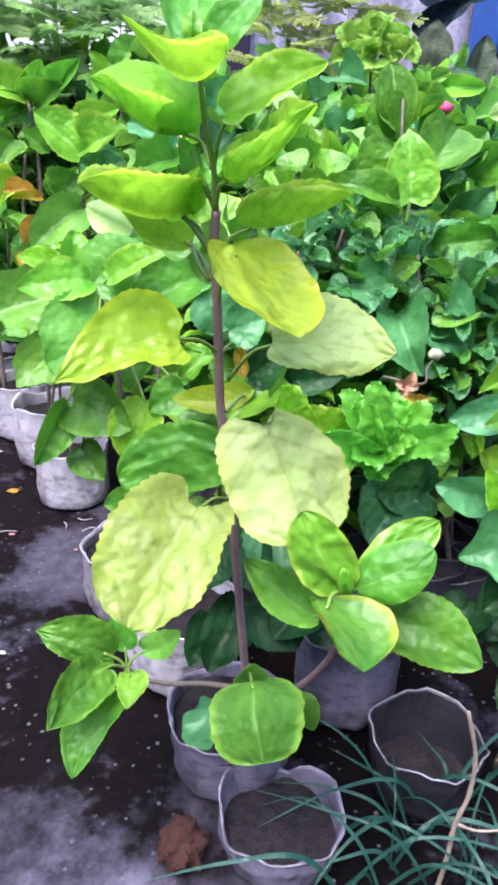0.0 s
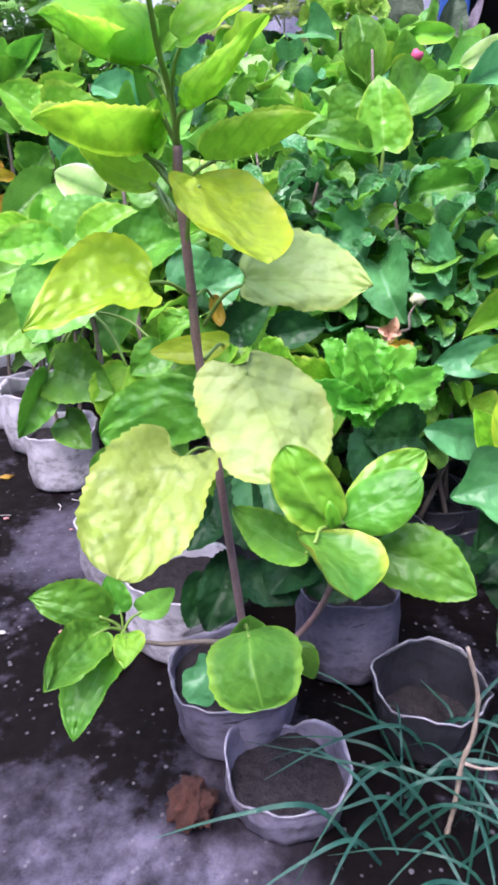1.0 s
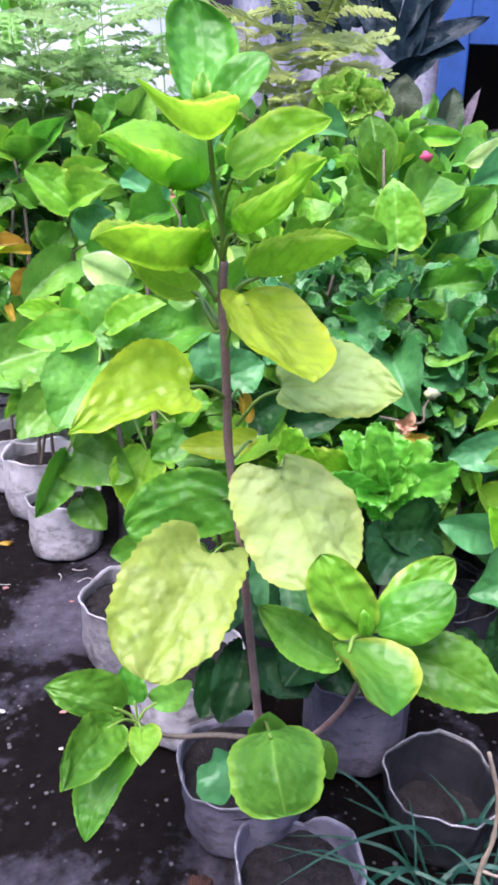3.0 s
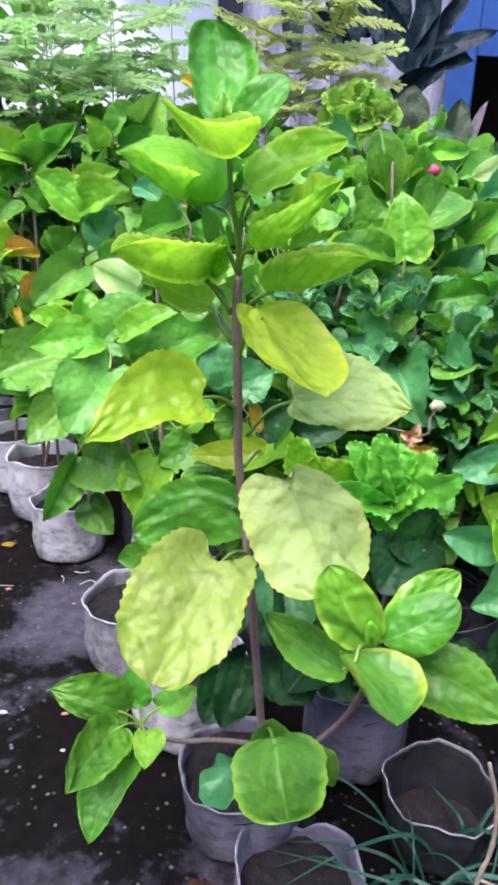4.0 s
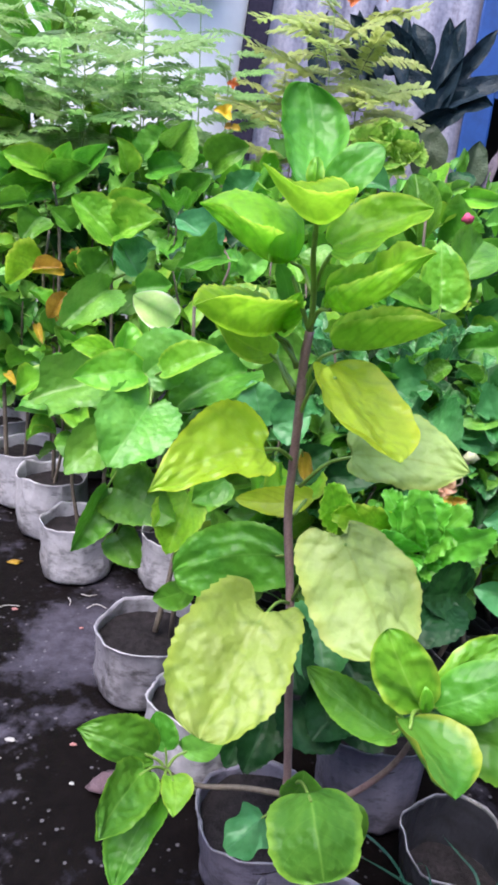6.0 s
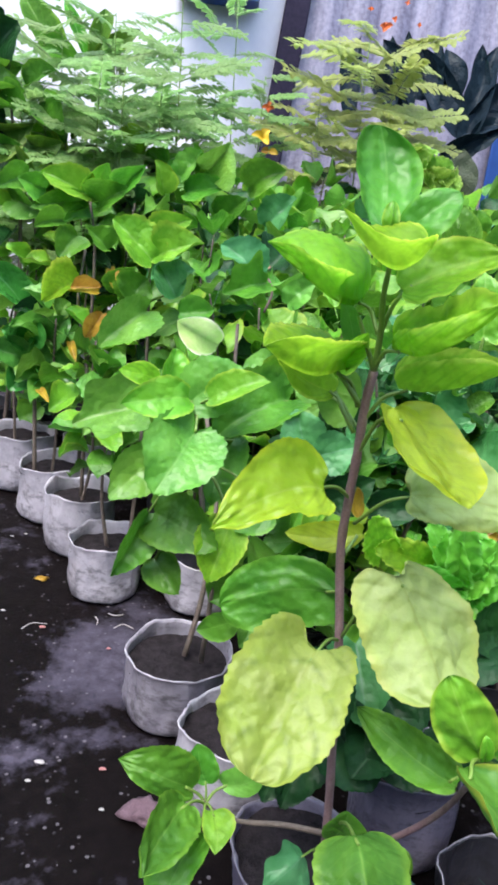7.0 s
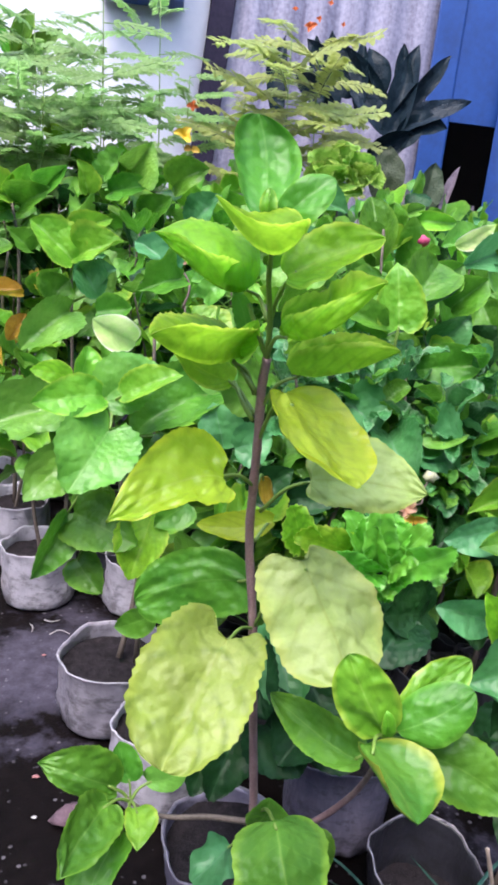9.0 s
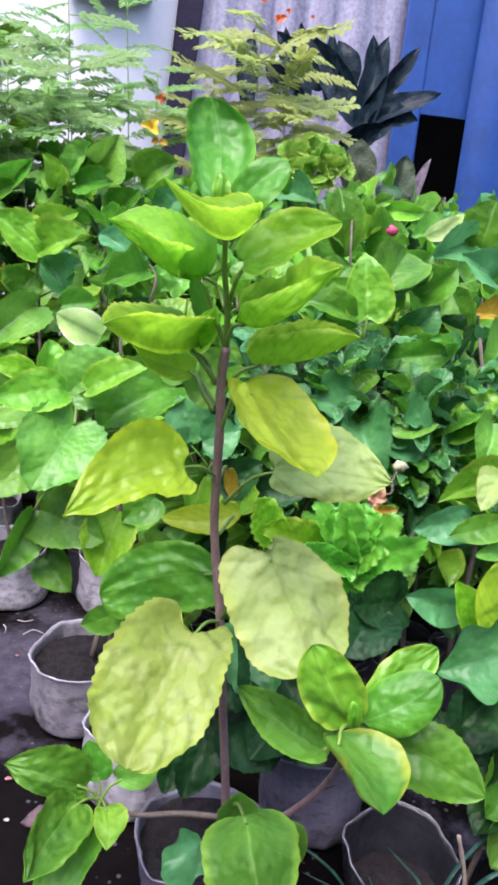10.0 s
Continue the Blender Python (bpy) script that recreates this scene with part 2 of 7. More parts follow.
BAG = bag_paint("bag_plastic", (0.18, 0.168, 0.21), (0.36, 0.34, 0.40), (0.03, 0.027, 0.03))
BAG_WHITE = bag_paint("bag_plastic_white", (0.34, 0.325, 0.385), (0.55, 0.53, 0.60), (0.05, 0.045, 0.05))
BAG_LILAC = bag_paint("bag_plastic_lilac", (0.13, 0.12, 0.18), (0.27, 0.25, 0.34), (0.04, 0.035, 0.045))
# grey plastic with the deep shade among the rows put into its colour
BAG_GREY_SHADED = bag_paint("bag_plastic_grey_shaded", (0.018, 0.018, 0.024), (0.042, 0.042, 0.055), (0.015, 0.015, 0.015))


def ground_paint():
    m, n, l, b = nodes_of("wet_ground", 0.5, 0.06)
    tc = n.new("ShaderNodeTexCoord")
    big = noise_of(n, l, 4.2, 5.0, 0.6)
    small = noise_of(n, l, 45.0, 6.0, 0.7)
    grain = noise_of(n, l, 300.0, 3.0, 0.7)
    base = ramp_of(n, l, small, (0.3, (0.002, 0.0013, 0.0014)), (0.72, (0.0065, 0.0046, 0.0048)))
    pos = n.new("ShaderNodeSeparateXYZ")
    l.new(tc.outputs["Object"], pos.inputs[0])
    ragged = math_of(n, l, "ADD", math_of(n, l, "MULTIPLY", noise_of(n, l, 9.0, 6.0, 0.65), 0.75), math_of(n, l, "MULTIPLY", small, 0.35))
    dx = math_of(n, l, "MULTIPLY_ADD", pos.outputs[0], 1.0, 0.27)
    dy = math_of(n, l, "MULTIPLY_ADD", pos.outputs[1], 0.7, -0.80)
    ring = math_of(n, l, "SQRT", math_of(n, l, "ADD", math_of(n, l, "MULTIPLY", dx, dx), math_of(n, l, "MULTIPLY", dy, dy)))
    spill = ramp_of(n, l, math_of(n, l, "ADD", math_of(n, l, "MULTIPLY", ring, 2.2), ragged), (0.74, (0.42, 0.42, 0.42)), (0.88, (0, 0, 0)))
    front = ramp_of(n, l, math_of(n, l, "ADD", math_of(n, l, "MULTIPLY", pos.outputs[1], 0.6), math_of(n, l, "MULTIPLY", ragged, 0.6)), (0.57, (0.9, 0.9, 0.9)), (0.70, (0, 0, 0)))
    streak = ramp_of(n, l, math_of(n, l, "ADD", big, math_of(n, l, "MULTIPLY", small, 0.22)), (0.68, (0, 0, 0)), (0.80, (0.4, 0.4, 0.4)))
    front = math_of(n, l, "MULTIPLY", front, ramp_of(n, l, math_of(n, l, "ADD", pos.outputs[0], math_of(n, l, "MULTIPLY", big, 0.2)), (0.08, (1, 1, 1)), (0.2, (0, 0, 0))))
    front = math_of(n, l, "MULTIPLY", front, ramp_of(n, l, math_of(n, l, "ADD", math_of(n, l, "MULTIPLY", noise_of(n, l, 16.0, 6.0, 0.7), 0.6), math_of(n, l, "MULTIPLY", small, 0.4)), (0.38, (0.25, 0.25, 0.25)), (0.58, (1, 1, 1))))
    front = math_of(n, l, "MULTIPLY", front, ramp_of(n, l, math_of(n, l, "ADD", pos.outputs[1], math_of(n, l, "MULTIPLY", ragged, 0.5)), (0.0, (0, 0, 0)), (0.15, (1, 1, 1))))
    front = math_of(n, l, "MULTIPLY", front, ramp_of(n, l, math_of(n, l, "ADD", math_of(n, l, "ADD", pos.outputs[0], 1.0), math_of(n, l, "MULTIPLY", ragged, 0.5)), (0.5, (0, 0, 0)), (0.7, (1, 1, 1))))
    patch = math_of(n, l, "MAXIMUM", math_of(n, l, "MAXIMUM", spill, front), streak)
    dry = ramp_of(n, l, small, (0.3, (0.065, 0.06, 0.09)), (0.7, (0.185, 0.168, 0.235)))
    col = mix_of(n, l, patch, base, dry)
    vo = n.new("ShaderNodeTexVoronoi")
    vo.inputs["Scale"].default_value = 62.0
    l.new(tc.outputs["Object"], vo.inputs["Vector"])
    far = math_of(n, l, "ADD", vo.outputs["Distance"], math_of(n, l, "MULTIPLY", small, 0.5))
    speck = ramp_of(n, l, far, (0.36, (1, 1, 1)), (0.43, (0, 0, 0)))
    speck = math_of(n, l, "MULTIPLY", speck, ramp_of(n, l, noise_of(n, l, 17.0, 2.0), (0.42, (0, 0, 0)), (0.54, (1, 1, 1))))
    col = mix_of(n, l, math_of(n, l, "MULTIPLY", speck, 0.55), col, (0.16, 0.148, 0.168))
    l.new(col, b.inputs["Base Color"])
    l.new(ramp_of(n, l, big, (0.35, (0.4,) * 3), (0.7, (0.7,) * 3)), b.inputs["Roughness"])
    bump_of(n, l, b, math_of(n, l, "ADD", small, math_of(n, l, "MULTIPLY", grain, 0.3)), 0.4, 0.003)
    return m


GROUND = ground_paint()
SHEET_WHITE = plain("white_sheet", (0.66, 0.65, 0.72), (0.78, 0.77, 0.83), 3.0, 0.6, 0.2, 0.01)
SHEET_METAL = plain("weathered_sheet", (0.10, 0.09, 0.145), (0.41, 0.39, 0.50), 9.0, 0.55, 0.2, 0.003, (2.2, 1, 0.08))
SHEET_DARK = plain("dark_post", (0.016, 0.013, 0.028), (0.036, 0.03, 0.055), 12.0, 0.7, spec=0.1)
SHEET_BLUE = plain("blue_sheet", (0.005, 0.036, 0.17), (0.011, 0.065, 0.28), 6.0, 0.5, 0.2, 0.004)
# for the added walls; its tone sets how much light they bounce back
ADDED_WALL = plain("added_wall_plaster", (0.18, 0.17, 0.17), (0.28, 0.27, 0.27), 4.0, 0.8, 0.3, 0.006)
# near-black paint that stands in for the darkness inside the gap
PAINTED_DARK = plain("painted_dark_inside", (0.008, 0.007, 0.009), (0.02, 0.018, 0.02), 10.0, 0.8)

# ---- building helpers ----
PLACE = {}


def thing(name, at, label, category, group="", kind=""):
    ob = tagged(new(name), label, category, group, kind)
    ob.location = at
    PLACE[ob.name] = Matrix.Translation(at)
    return ob


def mesh_of(name, verts, faces, mat, uvs=None, smooth=True):
    me = bpy.data.meshes.new(name)
    me.from_pydata([tuple(v) for v in verts], [], faces)
    me.materials.append(mat)
    if smooth:
        me.polygons.foreach_set("use_smooth", [True] * len(me.polygons))
    if uvs is not None:
        layer = me.uv_layers.new(name="UVMap")
        order = np.empty(len(me.loops), dtype=np.int32)
        me.loops.foreach_get("vertex_index", order)
        layer.data.foreach_set("uv", np.asarray(uvs, dtype=np.float32)[order].ravel())
    me.update()
    return me


def part(name, me, parent, label="", m=None):
    """One mesh as a part of parent, at the world pose m."""
    ob = new(name, me)
    m = m or Matrix.Identity(4)
    ob.parent = parent
    ob.matrix_basis = PLACE[parent.name].inverted() @ m
    PLACE[ob.name] = m
    if label:
        ob["label"] = label
    return ob


def spline(points, steps):
    p = [Vector(q) for q in points]
    if len(p) == 2:
        return [p[0].lerp(p[1], k / steps) for k in range(steps + 1)]
    p = [p[0] * 2 - p[1]] + p + [p[-1] * 2 - p[-2]]
    out = []
    for i in range(1, len(p) - 2):
        for k in range(steps):
            t = k / steps
            a, b, c, d = p[i - 1], p[i], p[i + 1], p[i + 2]
            out.append(0.5 * (2 * b + (c - a) * t + (2 * a - 5 * b + 4 * c - d) * t * t + (3 * b - a - 3 * c + d) * t ** 3))
    return out + [p[-2]]


def tube_data(points, r0, r1, sides=7, steps=6, lump=0.0):
    line = spline(points, steps)
    verts, faces, uvs = [], [], []
    for i, q in enumerate(line):
        d = (line[min(i + 1, len(line) - 1)] - line[max(i - 1, 0)]).normalized()
        s = d.cross(Vector((0.31, 0.87, 0.2))).normalized()
        u = s.cross(d)
        k = i / (len(line) - 1)
        r = (r0 + (r1 - r0) * k) * (1 + lump * math.sin(i * 2.1) * math.sin(i * 0.7 + 1))
        for j in range(sides):
            a = 2 * math.pi * j / sides
            verts.append(q + r * (math.cos(a) * s + math.sin(a) * u))
            uvs.append((j / sides, k))
    for i in range(len(line) - 1):
        for j in range(sides):
            j2 = (j + 1) % sides
            faces.append((i * sides + j, i * sides + j2, (i + 1) * sides + j2, (i + 1) * sides + j))
    faces.append(tuple(range(sides - 1, -1, -1)))
    faces.append(tuple(range(len(verts) - sides, len(verts))))
    return verts, faces, uvs


def tube(name, points, r0, r1, mat, parent, label="", sides=7, steps=6, lump=0.0):
    origin = Vector(points[0])
    v, f, uv = tube_data([Vector(p) - origin for p in points], r0, r1, sides, steps, lump)
    return part(name, mesh_of(name, v, f, mat, uv), parent, label, Matrix.Translation(origin))


# shape: where the width peaks and how pointed, backward lobes, teeth
# widest place, bluntness of the tip, depth of the base lobes, depth and number of the teeth
SHAPES = {
    "ovate": (0.84, 1.62, 0.05, 0.075, 13),
    "heart": (0.86, 1.30, 0.13, 0.085, 15),
    "delta": (0.70, 1.75, 0.09, 0.05, 15),
    "round": (0.96, 0.84, 0.08, 0.06, 14),
    "oval": (0.95, 1.18, 0.0, 0.0, 0),
    "spoon": (1.25, 0.86, 0.0, 0.0, 0),
    "lance": (0.90, 1.8, 0.0, 0.0, 0),
    "lobed": (0.88, 0.95, 0.08, 0.18, 3),
    "frill": (0.90, 0.80, 0.12, 0.16, 11),
}


def leaf_data(shape, length, width, fold=0.15, arch=0.06, wave=0.04, puck=0.0, twist=0.0, seed=0, nv=18, nu=12):
    """A leaf blade along +y, face up +z, as long and wide as told. fold: the halves rise; arch: the back bends up between base and tip."""
    q, blunt, lobe, tooth, count = SHAPES[shape]
    rnd = random.Random(seed)
    folds = fold if isinstance(fold, tuple) else (fold, fold)
    ph1, ph2, ph3 = rnd.uniform(0, 6.28), rnd.uniform(0, 6.28), rnd.uniform(0, 6.28)
    lop = rnd.uniform(-0.09, 0.09)
    sickle, roll_a, roll_b = rnd.uniform(-0.08, 0.08), rnd.uniform(-0.10, 0.30), rnd.uniform(-0.10, 0.30)
    if shape in ("lobed", "frill"):
        nv, nu = max(nv, 44), max(nu, 14)
    verts, uvs, faces = [], [], []
    for i in range(nv + 1):
        v = (i / nv) ** 1.25
        rib = 0.5 * (1 - math.cos(math.pi * v))
        half = 0.5 * width * max(math.sin(math.pi * v ** q), 0.0) ** (0.92 * (1 - v) + blunt * 1.1 * v)
        low = (1 + lobe) * rib - lobe + lobe * math.exp(-(math.pi * v / 0.10) ** 2)
        for j in range(nu + 1):
            u = 2 * j / nu - 1
            au = abs(u)
            right = u > 0
            h = half * (1 + lop * (1 if right else -1) + 0.16 * noise.noise(Vector((v * 2.3 + seed * 1.9, 3.1 if right else 8.4, 0.0))) * au)
            y = rib + (low - rib) * au ** 1.2
            if tooth:
                saw = (v * count + (0.4 if right else 0.0) + 0.7 * noise.noise(Vector((v * 4.0, seed * 1.3, 9.0 if right else 2.0)))) % 1.0
                k = 1 + tooth * (au ** 3) * ((saw - 0.5) if shape != "lobed" else math.cos(6.283 * v * count) * 0.9 - 0.2)
                h *= k
                y = 0.45 + (y - 0.45) * (1 + (k - 1) * 0.7)
            y *= length
            x = h * u + sickle * length * v * (1 - v) * 2.2
            fo = folds[0] if u < 0 else folds[1]
            z = fo * au * h * 1.4 + fo * 0.5 * au * au * h
            z += arch * 4 * rib * (1 - rib) * length
            z += (roll_b if right else roll_a) * h * au ** 4 * (0.6 + 0.8 * noise.noise(Vector((v * 3.1, seed * 2.3, 1.0 if right else 5.0))))
            z += wave * width * au ** 1.5 * math.sin(v * 9 + (ph1 if right else ph2)) * math.sqrt(max(v * (1 - v) * 4, 0))
            z += wave * 0.35 * width * au ** 3 * math.sin(v * 27 + (ph2 if right else ph3)) * math.sqrt(max(v * (1 - v) * 4, 0))
            if shape == "frill":
                z += 0.05 * width * au * au * math.sin(v * 42 + (ph1 if right else ph3)) * math.sqrt(max(v * (1 - v) * 4, 0))
            z += 0.016 * length * math.sin(4.5 * v + ph3) * math.cos(2.2 * u + ph1)
            z += 0.075 * width * noise.noise(Vector((x * 2.6 / width + seed * 3.7, y * 2.6 / width, 0.7)))
            if puck:
                vary = 0.6 + 0.9 * noise.noise(Vector((x * 1.7 / width + seed, y * 1.7 / width, 4.1)))
                z += puck * width * math.sin(6.283 * (5.5 * (v - 0.34 * au ** 1.3)) + 0.6) * math.sin(math.pi * min(1, au * 1.15)) * 0.2 * vary
                z += puck * width * 1.2 * noise.noise(Vector((x * 5 / width + seed, y * 5 / width, 1.3)))
                z += puck * width * 0.5 * noise.noise(Vector((x * 11 / width + seed, y * 11 / width, 2.3)))
            c, sn = math.cos(twist * (v - 0.5)), math.sin(twist * (v - 0.5))
            verts.append((x * c - z * sn, y, x * sn + z * c))
            uvs.append((0.5 + 0.5 * u, v))
    w = nu + 1
    for i in range(nv):
        for j in range(nu):
            faces.append((i * w + j, i * w + j + 1, (i + 1) * w + j + 1, (i + 1) * w + j))
    return verts, faces, uvs


LEAVES = [0]


def leaf(plant, shape, base, tip, width, face, mat, fold=0.15, arch=0.06, wave=0.04, puck=0.0, twist=0.0, root=None, label=""):
    """A leaf of a plant from its base to its tip, facing face; root is where its stalk meets the stem."""
    base, tip = Vector(base), Vector(tip)
    y = (tip - base).normalized()
    z = Vector(face)
    z = (z - y * z.dot(y)).normalized()
    x = y.cross(z)
    m = Matrix.Translation(base) @ Matrix((x, y, z)).transposed().to_4x4()
    LEAVES[0] += 1
    fine = width > 0.055
    if isinstance(fold, float):
        fold = (fold * (0.7 + 0.6 * ((LEAVES[0] * 37 % 11) / 10)), fold * (0.7 + 0.6 * ((LEAVES[0] * 53 % 13) / 12)))
    v, f, uv = leaf_data(shape, (tip - base).length, width, fold, arch, wave, puck, twist, LEAVES[0], 42 if fine else 30, 20 if fine else 12)
    ob = part("leaf", mesh_of("leaf", v, f, mat, uv), plant, label, m)
    if root:
        r = Vector(root)
        mid = r.lerp(base, 0.55) + Vector((0, 0, 0.12 * (base - r).length))
        tube("petiole", [r, mid, base + y * 0.004], 0.0027 if fine else 0.0019, 0.0019 if fine else 0.0014, STALK, ob, "", 6, 4)
    return ob


def blade_of(plant, shape, base, mid, tip, left, right, mat, cup=0.05, hem=0.0, wave=0.02, puck=0.0, lobe=None, root=None, label=""):
    """A leaf whose midrib runs from base over mid to tip and whose margins pass left and right. cup: how far the halves belly out; hem: how far the rim rolls."""
    base, mid, tip, left, right = [Vector(p) for p in (base, mid, tip, left, right)]
    q, blunt, lobes, tooth, count = SHAPES[shape]
    lobe = lobes if lobe is None else lobe
    LEAVES[0] += 1
    seed = LEAVES[0]
    bend = 2 * mid - 0.5 * (base + tip)
    length = (tip - base).length

    def rib(s):
        return (1 - s) ** 2 * base + 2 * s * (1 - s) * bend + s * s * tip

    def span(v):
        return max(math.sin(math.pi * v ** q), 0.0) ** ((0.58 * (1 - v) + 0.72 * v) if shape in ("heart", "round") else (0.8 * (1 - v) + blunt * v))

    def reach(edge):
        s = min(0.78, max(0.18, (edge - base).dot(tip - base) / length ** 2))
        return (edge - rib(s)) / span(math.acos(1 - 2 * s) / math.pi)

    offs = (reach(left), reach(right))
    nv, nu = (52, 22) if shape in ("lobed", "frill") or length > 0.08 else (34, 16)
    ph = [random.Random(seed).uniform(0, 6.28) for _ in range(4)]
    verts, uvs, faces = [], [], []
    for i in range(nv + 1):
        v = (i / nv) ** 1.15
        s = 0.5 * (1 - math.cos(math.pi * v))
        run = (rib(min(1.0, s + 0.02)) - rib(max(0.0, s - 0.02))).normalized()
        w = span(v)
        back = lobe * length * (1 - s) ** 2 * (1 - math.exp(-(math.pi * v / 0.09) ** 2))
        for j in range(nu + 1):
            u = 2 * j / nu - 1
            au = abs(u)
            off = offs[1] if u > 0 else offs[0]
            wide = off.length * w
            side = off - run * off.dot(run) * 0.6
            nrm = run.cross(side).normalized() * (1 if u > 0 else -1)
            k = 1 + 0.10 * noise.noise(Vector((v * 2.3 + seed * 1.9, 3.1 if u > 0 else 8.4, 0.0))) * au
            cut = 0.0
            if tooth:
                saw = (s * count + (0.4 if u > 0 else 0.0) + 0.6 * noise.noise(Vector((v * 4.0, seed * 1.3, 9.0 if u > 0 else 2.0)))) % 1.0
                cut = tooth * 0.9 * au ** 4 * ((saw - 0.5) if shape != "lobed" else math.cos(6.283 * v * count) * 0.9 - 0.2)
            p = rib(s) + off * (w * u * (1 if u > 0 else -1) * (k + cut)) - run * back * au ** 1.2
            z = -cup * wide * 4 * au * (1 - au) + hem * wide * au ** 5 * (0.7 + 0.8 * noise.noise(Vector((v * 3.1, seed * 2.3, 1.0 if u > 0 else 5.0))))
            z += wave * length * au ** 1.6 * math.sqrt(max(4 * v * (1 - v), 0)) * (math.sin(s * 9 + ph[0 if u > 0 else 1]) + 0.4 * math.sin(s * 25 + ph[2 if u > 0 else 3]))
            z -= 0.010 * length * math.exp(-(au / 0.05) ** 2)
            if puck:
                vein = abs(((s - 0.30 * au ** 1.2) * 6.5) % 1.0 - 0.5) * 2
                z += puck * length * 0.22 * (1 - vein) ** 1.5 * math.sin(math.pi * min(1.0, au * 1.05)) * (0.5 + 0.9 * noise.noise(Vector((s * 4 + seed, u * 2, 4.1))))
                z += puck * length * 0.9 * noise.noise(Vector((u * 2.2 + seed * 3.7, s * 3.4, 0.7))) + puck * length * 0.55 * noise.noise(Vector((u * 5.5 + seed, s * 8.5, 2.3)))
            verts.append(p + nrm * z - base)
            uvs.append((0.5 + 0.5 * u, s))
    n = nu + 1
    for i in range(nv):
        for j in range(nu):
            faces.append((i * n + j, i * n + j + 1, (i + 1) * n + j + 1, (i + 1) * n + j))
    ob = part("leaf", mesh_of("leaf", verts, faces, mat, uvs), plant, label, Matrix.Translation(base))
    if root:
        r = Vector(root)
        over = r.lerp(base, 0.55) + Vector((0, 0, 0.10 * (base - r).length))
        thick = 0.0019 if length > 0.06 else 0.0015
        tube("petiole", [r, over, base + (rib(0.1) - base)], thick, thick * 0.75, STALK, ob, "", 6, 5)
    return ob


# ---- grow bags ----
def grow_bag(x, y, r, h, mat, seed, label, lean=0.0, soil_drop=0.03, dip=0.012, fill=True, taper=1.0, rim_mat=None):
    """A soft plastic planting bag with a crumpled wall, an uneven folded rim and soil inside."""
    rnd = random.Random(seed)
    ob = thing("grow_bag", (x, y, 0), label, "plant bag", "grow bags in rows")
    off = rnd.uniform(0, 50)
    n, verts, faces = 64, [], []
    prof = [(0.0, 0.001), (0.84, 0.004), (0.95, 0.02), (0.98, 0.06), (0.99, 0.16), (1.0, 0.3), (0.99, 0.45), (1.0, 0.6), (0.99, 0.75), (0.99, 0.87), (1.0, 0.97), (1.015, 1.0), (0.985, 1.0), (0.965, 0.96), (0.955, 0.8), (0.95, 0.55), (0.945, 0.3), (0.94, 0.1)]
    for i, (k, g) in enumerate(prof):
        for j in range(n):
            a = 2 * math.pi * j / n
            d = Vector((math.cos(a), math.sin(a), 0))
            zz = h * g
            wob = noise.noise(Vector((d.x * 1.3 + off, d.y * 1.3, g * 1.2))) * 0.10 + noise.noise(Vector((d.x * 3.5, d.y * 3.5 + off, g * 5))) * 0.045
            wob += 0.022 * noise.noise(Vector((d.x * 9 + off, d.y * 9, g * 7))) + 0.03 * (abs(noise.noise(Vector((d.x * 4 + off * 2, d.y * 4, g * 3.5)))) - 0.2)
            fold = 0.03 * max(0, noise.noise(Vector((d.x * 6 + off, d.y * 6, g * 2)))) * (1 if g > 0.05 else 0)
            rr = r * k * (1 + (wob + fold) * min(1, k * 1.2)) * (taper + (1 - taper) * min(1, g * 1.2))
            if g > 0.5:
                zz += dip * (g - 0.5) * 2 * (noise.noise(Vector((d.x * 1.1 + off, d.y * 1.1, 7.0))) * 1.6 + 0.3 * noise.noise(Vector((d.x * 4 + off, d.y * 4, 3.0))))
            verts.append((d.x * rr + lean * zz, d.y * rr, zz))
    for i in range(len(prof) - 1):
        for j in range(n):
            faces.append((i * n + j, i * n + (j + 1) % n, (i + 1) * n + (j + 1) % n, (i + 1) * n + j))
    part("bag_wall", mesh_of("bag_wall", verts, faces, mat), ob, "", Matrix.Translation((x, y, 0)))
    if rim_mat:
        ring = [Vector(verts[11 * n + j]) for j in range(0, n, 2)]
        rv, rf = [], []
        for j, q in enumerate(ring):
            d = Vector((q.x, q.y, 0)).normalized()
            for c in range(6):
                t = math.pi * c / 3
                k = 0.0010 * (1 + 0.9 * noise.noise(Vector((d.x * 5 + off, d.y * 5, 1))))
                rv.append(q + d * math.cos(t) * k + Vector((0, 0, math.sin(t) * k * 1.6)))
        for j in range(len(ring)):
            for c in range(6):
                j2, c2 = (j + 1) % len(ring), (c + 1) % 6
                rf.append((j * 6 + c, j * 6 + c2, j2 * 6 + c2, j2 * 6 + c))
        part("folded_rim", mesh_of("folded_rim", rv, rf, rim_mat), ob, "pale folded plastic rim", Matrix.Translation((x, y, 0)))
    if fill:
        sv, sf = [(lean * (h - soil_drop), 0, h - soil_drop + 0.006)], []
        for k in range(1, 6):
            for j in range(24):
                a = 2 * math.pi * j / 24
                q = Vector((math.cos(a), math.sin(a), 0)) * r * 0.975 * (taper + (1 - taper) * min(1, 1.2 * (1 - soil_drop / h))) * k / 5
                sv.append((q.x + lean * (h - soil_drop), q.y, h - soil_drop + 0.010 * noise.noise(Vector((q.x * 40 + off, q.y * 40, 2)))))
        for j in range(24):
            sf.append((0, 1 + j, 1 + (j + 1) % 24))
        for k in range(4):
            for j in range(24):
                sf.append((1 + k * 24 + j, 1 + (k + 1) * 24 + j, 1 + (k + 1) * 24 + (j + 1) % 24, 1 + k * 24 + (j + 1) % 24))
